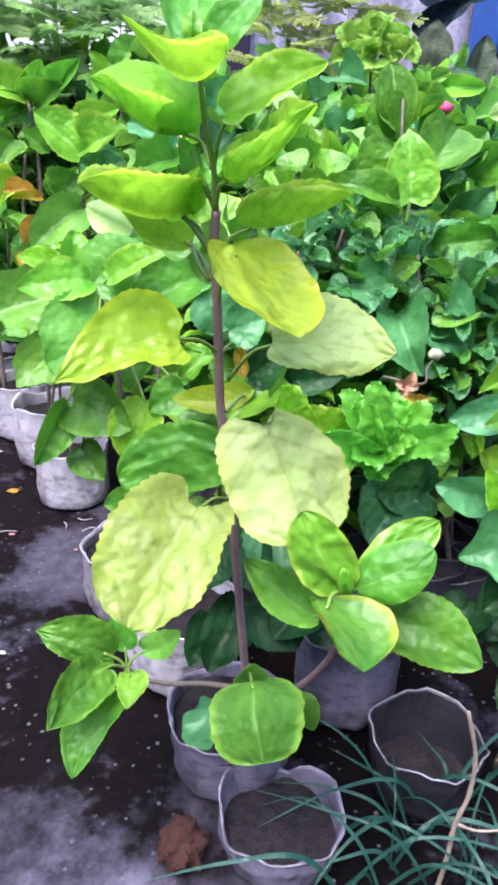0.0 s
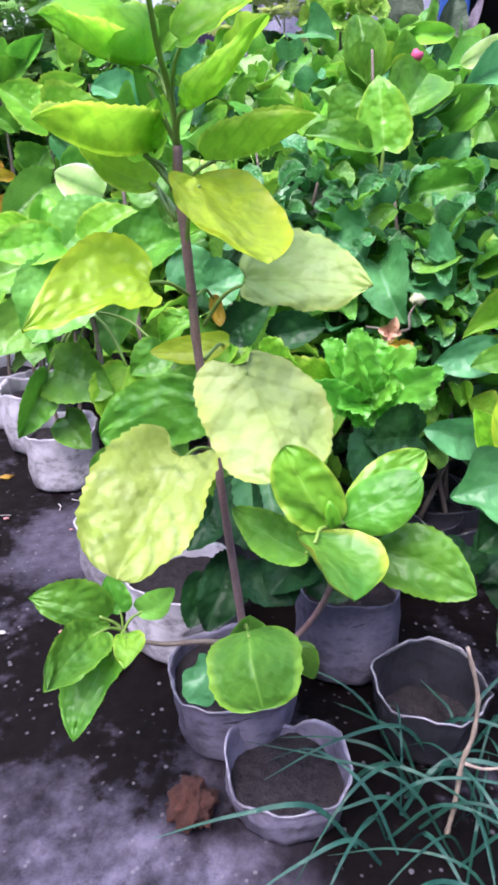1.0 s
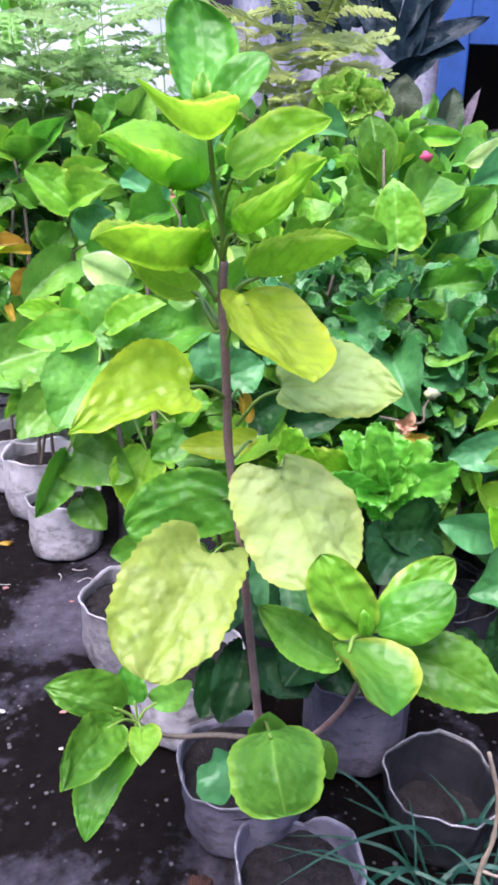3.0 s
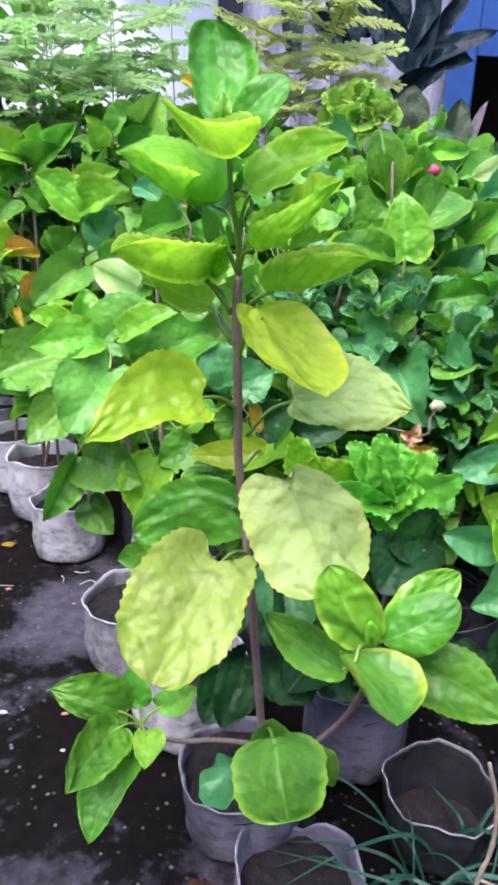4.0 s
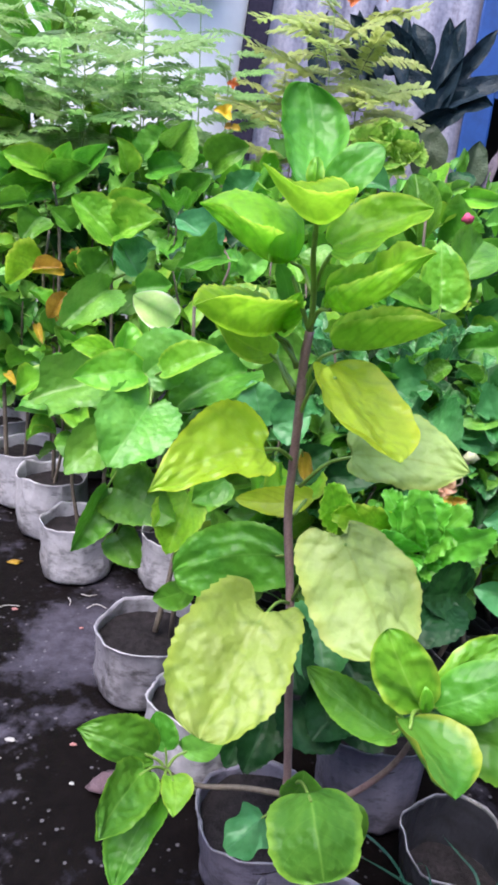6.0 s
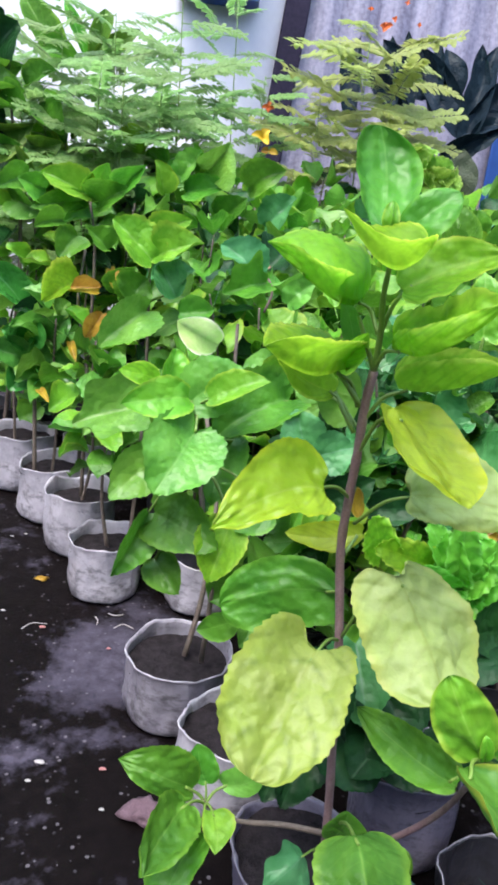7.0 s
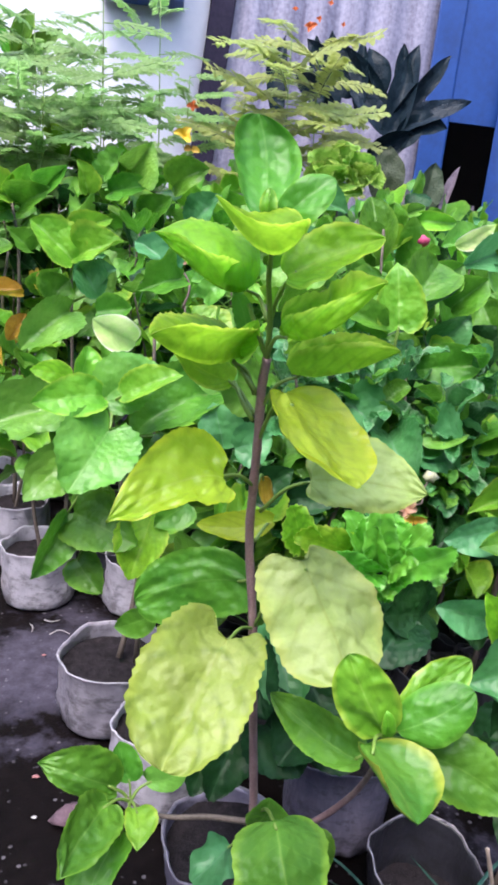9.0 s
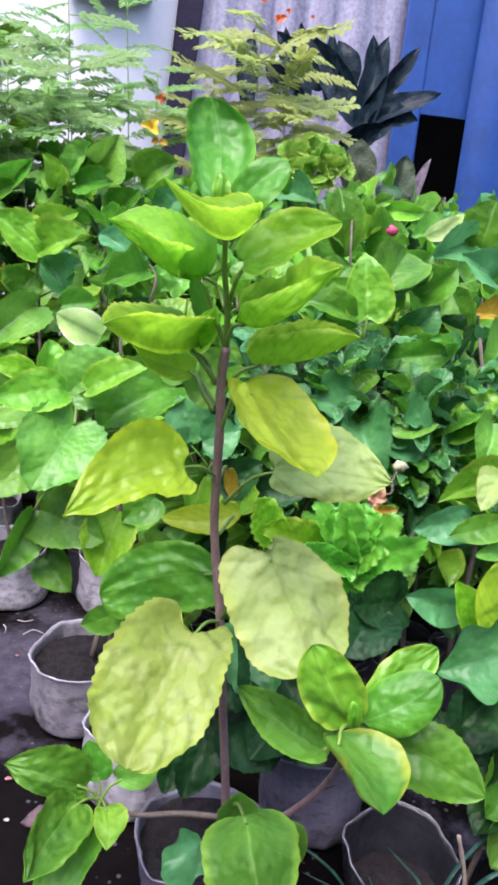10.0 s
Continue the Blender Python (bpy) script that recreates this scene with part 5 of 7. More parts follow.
leaf(curly, "frill", (0.179, 0.778, 0.395), (0.2, 0.778, 0.456), 0.041, (-0.67, -0.7, 0.23), CURLY, fold=0.2, puck=0.02, wave=0.11)
leaf(curly, "frill", (0.183, 0.774, 0.396), (0.223, 0.765, 0.459), 0.042, (-0.44, -0.88, 0.16), CURLY, fold=0.2, puck=0.02, wave=0.11)
leaf(curly, "frill", (0.187, 0.77, 0.396), (0.251, 0.744, 0.439), 0.047, (-0.33, -0.94, -0.06), CURLY, fold=0.2, puck=0.02, wave=0.11)
leaf(curly, "frill", (0.189, 0.78, 0.388), (0.255, 0.768, 0.396), 0.044, (-0.21, -0.66, 0.72), CURLY, fold=0.2, puck=0.02, wave=0.11)
leaf(curly, "frill", (0.181, 0.775, 0.386), (0.215, 0.75, 0.373), 0.048, (-0.4, -0.79, 0.46), CURLY, fold=0.2, puck=0.02, wave=0.11)
leaf(curly, "frill", (0.166, 0.773, 0.389), (0.135, 0.748, 0.392), 0.045, (0.41, -0.41, 0.81), CURLY, fold=0.2, puck=0.02, wave=0.11)
leaf(curly, "frill", (0.159, 0.77, 0.393), (0.098, 0.748, 0.424), 0.043, (0.26, -0.95, -0.18), CURLY, fold=0.2, puck=0.02, wave=0.11)
leaf(curly, "frill", (0.174, 0.779, 0.383), (0.176, 0.759, 0.355), 0.047, (-0.27, -0.79, 0.54), CURLY, fold=0.2, puck=0.02, wave=0.11)
leaf(curly, "frill", (0.171, 0.778, 0.393), (0.159, 0.774, 0.437), 0.041, (0.23, -0.97, -0.01), CURLY, fold=0.2, puck=0.02, wave=0.11)
leaf(curly, "frill", (0.179, 0.773, 0.393), (0.204, 0.755, 0.426), 0.043, (-0.78, -0.55, 0.29), CURLY, fold=0.2, puck=0.02, wave=0.11)
leaf(curly, "frill", (0.128, 0.78, 0.411), (0.057, 0.761, 0.437), 0.046, (0.33, -0.91, 0.24), LIME, fold=0.2, wave=0.1)
leaf(curly, "frill", (0.073, 0.784, 0.414), (0.052, 0.773, 0.472), 0.046, (0.04, -0.98, -0.18), LIME, fold=0.2, wave=0.1)
# two low leaves, darkened in colour for the shade beneath
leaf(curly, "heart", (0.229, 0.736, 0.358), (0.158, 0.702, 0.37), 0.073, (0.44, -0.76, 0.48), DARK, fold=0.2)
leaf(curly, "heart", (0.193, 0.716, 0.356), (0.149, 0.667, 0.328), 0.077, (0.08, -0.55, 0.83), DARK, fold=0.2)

# ---- the far edge row over the path ----
edge_row = thing("hibiscus_shrub", (-0.6, 1.709, 0.1), "dark glossy shrub with curled leaves at the row end", "plant", "hibiscus shrubs")
tube("stem", [(-0.6, 1.709, 0.1), (-0.616, 1.742, 0.338), (-0.627, 1.791, 0.499)], 0.006, 0.003, TWIG, edge_row, "", 7, 5)
leaf(edge_row, "oval", (-0.668, 1.797, 0.515), (-0.758, 1.778, 0.614), 0.091, (0.54, -0.77, 0.35), GLOSSY, fold=0.5, arch=0.106, wave=0.108, twist=0.56, puck=0.02, root=(-0.624, 1.766, 0.418))
leaf(edge_row, "oval", (-0.657, 1.778, 0.455), (-0.648, 1.748, 0.529), 0.092, (0.26, -0.88, -0.39), GLOSSY, fold=0.93, arch=0.084, wave=0.055, twist=-0.5, puck=0.02, root=(-0.624, 1.766, 0.418))
leaf(edge_row, "oval", (-0.632, 1.758, 0.39), (-0.726, 1.718, 0.42), 0.079, (0.46, -0.79, 0.4), GLOSSY, fold=0.48, arch=0.101, wave=0.067, twist=-0.25, puck=0.02, root=(-0.624, 1.766, 0.418))
leaf(edge_row, "oval", (-0.609, 1.752, 0.373), (-0.614, 1.725, 0.457), 0.065, (0.34, -0.9, -0.27), GLOSSY, fold=0.36, arch=0.025, wave=0.05, twist=-0.6, puck=0.02, root=(-0.624, 1.766, 0.418))
leaf(edge_row, "oval", (-0.606, 1.756, 0.387), (-0.511, 1.688, 0.346), 0.084, (-0.13, -0.63, 0.76), GLOSSY, fold=0.42, arch=0.078, wave=0.098, twist=0.37, puck=0.02, root=(-0.624, 1.766, 0.418))
leaf(edge_row, "oval", (-0.641, 1.774, 0.443), (-0.698, 1.732, 0.47), 0.076, (0.65, -0.69, 0.3), GLOSSY, fold=0.35, arch=0.053, wave=0.069, twist=-0.21, puck=0.02, root=(-0.624, 1.766, 0.418))
leaf(edge_row, "oval", (-0.592, 1.791, 0.504), (-0.677, 1.746, 0.519), 0.046, (0.48, -0.79, 0.39), DARK, fold=0.61, arch=0.145, wave=0.07, twist=-0.21, puck=0.02, root=(-0.624, 1.766, 0.418))
leaf(edge_row, "oval", (-0.592, 1.774, 0.45), (-0.539, 1.74, 0.517), 0.093, (-0.35, -0.92, -0.18), GLOSSY, fold=0.59, arch=0.14, wave=0.08, twist=-0.0, puck=0.02, root=(-0.624, 1.766, 0.418))
leaf(edge_row, "oval", (-0.631, 1.75, 0.363), (-0.666, 1.689, 0.329), 0.079, (0.38, -0.61, 0.7), GLOSSY, fold=0.4, arch=0.074, wave=0.088, twist=0.16, puck=0.02, root=(-0.624, 1.766, 0.418))
ochre = thing("hibiscus_shrub", (-0.454, 1.587, 0.1), "thin shrub with dry yellow-orange leaves in the edge row", "plant", "hibiscus shrubs")
tube("stem", [(-0.454, 1.587, 0.1), (-0.462, 1.606, 0.427), (-0.498, 1.647, 0.559), (-0.496, 1.684, 0.683)], 0.005, 0.003, TWIG, ochre, "", 7, 5)
leaf(ochre, "ovate", (-0.452, 1.636, 0.597), (-0.513, 1.607, 0.596), 0.029, (0.36, -0.78, 0.51), GOLD, fold=0.6, wave=0.088, arch=0.108, twist=0.17, puck=0.02)
leaf(ochre, "ovate", (-0.435, 1.621, 0.55), (-0.459, 1.573, 0.491), 0.035, (0.17, -0.8, 0.58), GOLD, fold=0.6, wave=0.1, arch=0.107, twist=0.39, puck=0.02)
leaf(ochre, "ovate", (-0.43, 1.651, 0.648), (-0.409, 1.607, 0.609), 0.022, (-0.01, -0.67, 0.74), GOLD, fold=0.56, wave=0.08, arch=0.094, twist=-0.15, puck=0.02)
leaf(ochre, "ovate", (-0.501, 1.603, 0.481), (-0.476, 1.56, 0.446), 0.019, (0, -0.63, 0.78), GOLD, fold=0.63, wave=0.08, arch=0.117, twist=-0.18, puck=0.02)
leaf(ochre, "ovate", (-0.558, 1.571, 0.369), (-0.527, 1.534, 0.353), 0.020, (-0.17, -0.51, 0.84), GOLD, fold=0.55, wave=0.087, arch=0.092, twist=0.14, puck=0.02)
leaf(ochre, "ovate", (-0.495, 1.642, 0.613), (-0.57, 1.6, 0.567), 0.094, (0.13, -0.83, 0.54), LIME, fold=0.65, wave=0.105, arch=0.127, twist=0.5, puck=0.02)
leaf(ochre, "ovate", (-0.514, 1.673, 0.712), (-0.541, 1.625, 0.655), 0.072, (0.32, -0.8, 0.51), GREEN, fold=0.5, wave=0.08, arch=0.071, twist=-0.24, puck=0.02)
leaf(ochre, "ovate", (-0.55, 1.683, 0.741), (-0.605, 1.647, 0.719), 0.047, (0.42, -0.84, 0.34), GREEN, fold=0.71, wave=0.08, arch=0.145, twist=-0.33, puck=0.02)
leaf(ochre, "ovate", (-0.441, 1.664, 0.691), (-0.484, 1.647, 0.734), 0.074, (0.55, -0.79, 0.25), GREEN, fold=0.5, wave=0.106, arch=0.074, twist=0.53, puck=0.02)
leaf(ochre, "ovate", (-0.409, 1.634, 0.597), (-0.369, 1.622, 0.665), 0.076, (-0.11, -0.99, -0.11), GREEN, fold=0.5, wave=0.08, arch=0.073, twist=-0.38, puck=0.02)
leaf(ochre, "ovate", (-0.381, 1.627, 0.576), (-0.314, 1.611, 0.636), 0.094, (-0.2, -0.98, -0.03), GREEN, fold=0.44, wave=0.08, arch=0.051, twist=-0.56, puck=0.02)
leaf(ochre, "ovate", (-0.346, 1.649, 0.654), (-0.273, 1.63, 0.701), 0.084, (-0.34, -0.93, 0.14), BLUISH, fold=0.62, wave=0.08, arch=0.113, twist=-0.07, puck=0.02)
leaf(ochre, "ovate", (-0.302, 1.635, 0.611), (-0.253, 1.611, 0.644), 0.086, (-0.51, -0.85, 0.17), BLUISH, fold=0.63, wave=0.089, arch=0.119, twist=0.17, puck=0.02)
upper_left = thing("hibiscus_shrub", (-0.511, 1.804, 0.1), "bright green shrub with broad top leaves", "plant", "hibiscus shrubs")
tube("stem", [(-0.511, 1.804, 0.1), (-0.491, 1.772, 0.629), (-0.523, 1.826, 0.803)], 0.005, 0.003, TWIG, upper_left, "", 7, 5)
leaf(upper_left, "ovate", (-0.513, 1.805, 0.803), (-0.63, 1.78, 0.846), 0.086, (0.3, -0.9, 0.31), BRIGHT, fold=0.65, wave=0.079, arch=0.124, twist=-0.02, puck=0.02)
leaf(upper_left, "ovate", (-0.519, 1.805, 0.802), (-0.475, 1.785, 0.883), 0.067, (0.23, -0.91, -0.35), BRIGHT, fold=0.37, wave=0.07, arch=0.029, twist=-0.53, puck=0.02)
leaf(upper_left, "ovate", (-0.528, 1.802, 0.792), (-0.646, 1.755, 0.762), 0.056, (0.33, -0.93, 0.16), GREEN, fold=0.56, wave=0.079, arch=0.095, twist=-0.03, puck=0.02)
leaf(upper_left, "ovate", (-0.5, 1.799, 0.785), (-0.418, 1.768, 0.833), 0.072, (-0.36, -0.93, 0.03), GREEN, fold=0.52, wave=0.076, arch=0.079, twist=-0.07, puck=0.02)
leaf(upper_left, "ovate", (-0.509, 1.789, 0.751), (-0.565, 1.745, 0.737), 0.049, (0.32, -0.63, 0.71), GREEN, fold=0.57, wave=0.109, arch=0.096, twist=0.58, puck=0.02)
leaf(upper_left, "ovate", (-0.493, 1.783, 0.734), (-0.433, 1.726, 0.69), 0.081, (-0.08, -0.66, 0.75), GREEN, fold=0.44, wave=0.074, arch=0.051, twist=-0.11, puck=0.02)
leaf(upper_left, "ovate", (-0.438, 1.811, 0.832), (-0.385, 1.784, 0.888), 0.057, (-0.26, -0.94, -0.21), GREEN, fold=0.72, wave=0.07, arch=0.15, twist=-0.28, puck=0.02)
leaf(upper_left, "ovate", (-0.342, 1.807, 0.832), (-0.367, 1.788, 0.903), 0.053, (0.51, -0.86, -0.06), BRIGHT, fold=0.5, wave=0.074, arch=0.072, twist=-0.13, puck=0.02)
leaf(upper_left, "ovate", (-0.307, 1.819, 0.875), (-0.258, 1.794, 0.936), 0.072, (-0.55, -0.83, 0.09), SOFT, fold=0.35, wave=0.098, arch=0.021, twist=0.36, puck=0.02)
leaf(upper_left, "ovate", (-0.289, 1.807, 0.839), (-0.182, 1.769, 0.863), 0.070, (-0.37, -0.9, 0.21), GREEN, fold=0.46, wave=0.076, arch=0.059, twist=-0.08, puck=0.02)
leaf(upper_left, "ovate", (-0.242, 1.823, 0.897), (-0.195, 1.8, 0.963), 0.091, (0, -0.94, -0.34), SOFT, fold=0.74, wave=0.07, arch=0.158, twist=-0.33, puck=0.02)
leaf(upper_left, "ovate", (-0.626, 1.81, 0.808), (-0.683, 1.775, 0.824), 0.068, (0.51, -0.86, -0.08), GREEN, fold=0.65, wave=0.07, arch=0.126, twist=-0.34, puck=0.02)
leaf(upper_left, "ovate", (-0.671, 1.822, 0.841), (-0.732, 1.768, 0.792), 0.067, (0.48, -0.82, 0.31), GREEN, fold=0.56, wave=0.07, arch=0.095, twist=-0.47, puck=0.02)
leaf(upper_left, "ovate", (-0.143, 1.812, 0.87), (-0.056, 1.781, 0.917), 0.084, (-0.35, -0.94, 0.03), GREEN, fold=0.53, wave=0.096, arch=0.084, twist=0.32, puck=0.02)
leaf(upper_left, "ovate", (-0.2, 1.788, 0.785), (-0.14, 1.761, 0.843), 0.079, (-0.47, -0.88, 0.09), GREEN, fold=0.4, wave=0.07, arch=0.036, twist=-0.36, puck=0.02)
leaf(upper_left, "ovate", (-0.091, 1.784, 0.786), (-0.022, 1.762, 0.858), 0.085, (-0.44, -0.89, 0.14), BLUISH, fold=0.5, wave=0.101, arch=0.071, twist=0.42, puck=0.02)

# ---- shrubs at the right of the rows ----
far_right = thing("hibiscus_shrub", (0.417, 0.966, 0.1), "hibiscus shrub with toothed green leaves", "plant", "hibiscus shrubs")
tube("stem", [(0.417, 0.966, 0.1), (0.423, 0.953, 0.447), (0.43, 1.083, 0.64)], 0.005, 0.003, TWIG, far_right, "", 7, 5)
leaf(far_right, "oval", (0.556, 1.262, 0.663), (0.48, 1.24, 0.662), 0.051, (0.24, -0.86, 0.45), GOLD, fold=0.67, wave=0.078, puck=0.02, arch=0.133, twist=-0.04)
leaf(far_right, "oval", (0.435, 1.236, 0.697), (0.46, 1.179, 0.624), 0.063, (-0.6, -0.72, 0.35), GREEN, fold=0.37, wave=0.068, puck=0.02, arch=0.026, twist=-0.24)
leaf(far_right, "ovate", (0.49, 1.107, 0.641), (0.439, 1.062, 0.572), 0.071, (-0.09, -0.8, 0.59), SOFT, fold=0.73, wave=0.074, puck=0.02, arch=0.154, twist=-0.11)
leaf(far_right, "oval", (0.462, 1.089, 0.568), (0.348, 1.066, 0.544), 0.033, (0.07, -0.87, 0.48), BRIGHT, fold=0.46, wave=0.06, puck=0.02, arch=0.059, twist=-0.46)
leaf(far_right, "ovate", (0.419, 1.011, 0.533), (0.326, 0.979, 0.487), 0.082, (-0.19, -0.58, 0.79), GREEN, fold=0.48, wave=0.09, puck=0.02, arch=0.067, twist=0.2)
leaf(far_right, "ovate", (0.401, 0.931, 0.54), (0.373, 0.886, 0.481), 0.072, (-0.13, -0.75, 0.64), SOFT, fold=0.51, wave=0.06, puck=0.02, arch=0.077, twist=-0.44)
leaf(far_right, "ovate", (0.421, 0.888, 0.475), (0.31, 0.862, 0.44), 0.051, (-0.01, -0.79, 0.62), BRIGHT, fold=0.53, wave=0.06, puck=0.02, arch=0.082, twist=-0.52)
leaf(far_right, "ovate", (0.384, 0.846, 0.492), (0.344, 0.809, 0.453), 0.047, (-0.32, -0.49, 0.81), PALE, fold=0.3, wave=0.06, puck=0.02)
leaf(far_right, "oval", (0.342, 0.825, 0.438), (0.259, 0.801, 0.424), 0.047, (0.21, -0.93, 0.31), BLUISH, fold=0.3, wave=0.06, puck=0.02)
leaf(far_right, "oval", (0.38, 0.8, 0.443), (0.293, 0.777, 0.431), 0.037, (0.15, -0.84, 0.52), GREEN, fold=0.3, wave=0.06, puck=0.02)
leaf(far_right, "oval", (0.383, 0.789, 0.405), (0.327, 0.766, 0.409), 0.024, (0.33, -0.66, 0.67), SOFT, fold=0.3, wave=0.06, puck=0.02)
leaf(far_right, "oval", (0.313, 0.739, 0.346), (0.231, 0.727, 0.372), 0.050, (0.19, -0.98, 0.12), BLUISH, fold=0.3, wave=0.06, puck=0.02)
leaf(far_right, "oval", (0.332, 0.675, 0.351), (0.307, 0.675, 0.448), 0.061, (-0.39, -0.92, -0.1), YELLOW, fold=0.3, wave=0.06, puck=0.02)
leaf(far_right, "ovate", (0.324, 0.715, 0.341), (0.281, 0.708, 0.404), 0.050, (0.14, -0.99, -0.02), LIME, fold=0.3, wave=0.06, puck=0.02)
leaf(far_right, "lobed", (0.326, 0.646, 0.356), (0.238, 0.622, 0.342), 0.085, (0.15, -0.86, 0.49), BLUISH, fold=0.3, wave=0.06, puck=0.02)
leaf(far_right, "ovate", (0.325, 0.633, 0.314), (0.262, 0.603, 0.287), 0.067, (-0.05, -0.6, 0.8), DARK, fold=0.3, wave=0.06, puck=0.02)
leaf(far_right, "lance", (0.454, 1.473, 0.797), (0.52, 1.447, 0.845), 0.039, (-0.21, -0.95, -0.23), CREAM, fold=0.3, wave=0.06, puck=0.02)
leaf(far_right, "ovate", (0.523, 1.409, 0.791), (0.436, 1.378, 0.752), 0.077, (0.21, -0.94, 0.27), BLUISH, fold=0.62, wave=0.062, puck=0.02, arch=0.116, twist=-0.36)
leaf(far_right, "oval", (0.547, 1.4, 0.771), (0.561, 1.397, 0.874), 0.087, (-0.45, -0.89, 0.03), GREEN, fold=0.52, wave=0.078, puck=0.02, arch=0.079, twist=-0.05)
leaf(far_right, "oval", (0.308, 1.205, 0.71), (0.366, 1.181, 0.763), 0.065, (-0.29, -0.95, -0.11), GREEN, fold=0.49, wave=0.06, puck=0.02, arch=0.068, twist=-0.58)
leaf(far_right, "oval", (0.31, 1.192, 0.668), (0.363, 1.173, 0.735), 0.084, (-0.62, -0.73, 0.28), DARK, fold=0.63, wave=0.07, puck=0.02, arch=0.117, twist=-0.21)
leaf(far_right, "ovate", (0.362, 1.191, 0.687), (0.411, 1.169, 0.744), 0.071, (-0.47, -0.88, 0.07), GREEN, fold=0.62, wave=0.06, puck=0.02, arch=0.113, twist=-0.57)
leaf(far_right, "oval", (0.249, 1.144, 0.655), (0.185, 1.135, 0.7), 0.068, (0.4, -0.82, 0.41), GREEN, fold=0.66, wave=0.104, puck=0.02, arch=0.128, twist=0.48)
leaf(far_right, "oval", (0.219, 1.089, 0.632), (0.141, 1.079, 0.667), 0.055, (0.17, -0.98, 0.08), GREEN, fold=0.66, wave=0.081, puck=0.02, arch=0.128, twist=0.02)
leaf(far_right, "ovate", (0.526, 1.283, 0.723), (0.459, 1.275, 0.768), 0.085, (0.25, -0.95, 0.18), BLUISH, fold=0.63, wave=0.108, puck=0.02, arch=0.118, twist=0.56)
leaf(far_right, "ovate", (0.342, 1.174, 0.62), (0.384, 1.155, 0.683), 0.062, (-0.34, -0.94, -0.05), BLUISH, fold=0.69, wave=0.062, puck=0.02, arch=0.14, twist=-0.37)
leaf(far_right, "ovate", (0.431, 1.203, 0.582), (0.473, 1.19, 0.667), 0.078, (-0.69, -0.68, 0.24), DARK, fold=0.55, wave=0.077, puck=0.02, arch=0.089, twist=-0.06)
# low leaves at the foot of the tall shrub, their shade put into the colour
under = thing("hibiscus_shrub", (0.06, 0.837, 0.1), "low shrub under the tall one, shade put into its leaf colour", "plant", "hibiscus shrubs")
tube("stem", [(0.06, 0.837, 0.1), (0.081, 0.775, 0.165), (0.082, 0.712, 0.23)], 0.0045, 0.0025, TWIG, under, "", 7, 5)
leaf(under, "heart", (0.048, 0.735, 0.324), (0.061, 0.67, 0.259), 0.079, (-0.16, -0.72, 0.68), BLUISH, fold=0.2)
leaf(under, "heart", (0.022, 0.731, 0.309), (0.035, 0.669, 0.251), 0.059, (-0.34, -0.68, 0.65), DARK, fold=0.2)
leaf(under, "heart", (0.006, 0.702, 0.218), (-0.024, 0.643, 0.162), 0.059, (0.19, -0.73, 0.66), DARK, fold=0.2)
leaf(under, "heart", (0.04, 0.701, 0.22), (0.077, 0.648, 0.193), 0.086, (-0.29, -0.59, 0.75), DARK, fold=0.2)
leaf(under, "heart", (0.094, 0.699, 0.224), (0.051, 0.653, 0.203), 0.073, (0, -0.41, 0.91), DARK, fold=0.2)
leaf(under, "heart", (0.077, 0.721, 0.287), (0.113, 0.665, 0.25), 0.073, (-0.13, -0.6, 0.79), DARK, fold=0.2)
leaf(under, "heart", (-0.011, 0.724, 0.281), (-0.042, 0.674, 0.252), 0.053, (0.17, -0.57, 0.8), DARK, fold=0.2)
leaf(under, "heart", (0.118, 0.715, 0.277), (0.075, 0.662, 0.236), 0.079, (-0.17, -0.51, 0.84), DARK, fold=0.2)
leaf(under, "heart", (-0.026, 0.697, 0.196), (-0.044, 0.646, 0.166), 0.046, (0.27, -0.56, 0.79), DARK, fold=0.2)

# ---- the crowded rows behind ----
rows_rnd = random.Random(5)
spare_bag = None
for j in range(10):
    yy = 1.0 + 0.135 * j
    for i in range(-10, 13):
        xx = 0.125 * i + 0.062 * (j % 2) + rows_rnd.uniform(-0.02, 0.02)
        edge_x = -0.10 - 0.48 * (yy - 0.9) - (0.25 if yy > 1.85 else 0.0)
        if xx < edge_x + 0.16:
            continue
        hh = 0.47 + 0.33 * (yy - 0.9) + rows_rnd.uniform(-0.05, 0.05)
        mats = [GREEN, BRIGHT, BRIGHT, SOFT, GREEN, DARK] if xx < 0.12 else [GREEN, DARK, BLUISH, GREEN, BRIGHT, SOFT]
        y2 = yy + rows_rnd.uniform(-0.02, 0.02)
        kind = "round" if (xx > 0.12 and yy < 1.3) else "ovate"
        bush(xx, y2, hh, 100 * j + i + 40, mats, kind, 38 if xx < 0.22 + 0.52 * yy else 14, 0.12, 0.056 if kind == "round" else 0.074, 0.28 if xx > edge_x + 0.3 else 0.10)
        if spare_bag is None:
            spare_bag = grow_bag(xx, y2, 0.07, 0.12, BAG_GREY_SHADED, 77, "grey plastic grow bag in the crowded rows, coloured dark for shade")
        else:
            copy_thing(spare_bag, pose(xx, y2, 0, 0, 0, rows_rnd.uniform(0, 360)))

bush(-0.451, 1.561, 0.5, 900, [GREEN, SOFT, BRIGHT], "ovate", 18, 0.08, 0.066, 0.42, "young shrub with thin grey stem and a few top leaves", thick=0.0048)
bush(-0.564, 1.738, 0.52, 901, [GREEN, SOFT, BRIGHT], "ovate", 18, 0.08, 0.066, 0.42, "young shrub with thin grey stem and a few top leaves", thick=0.0048)
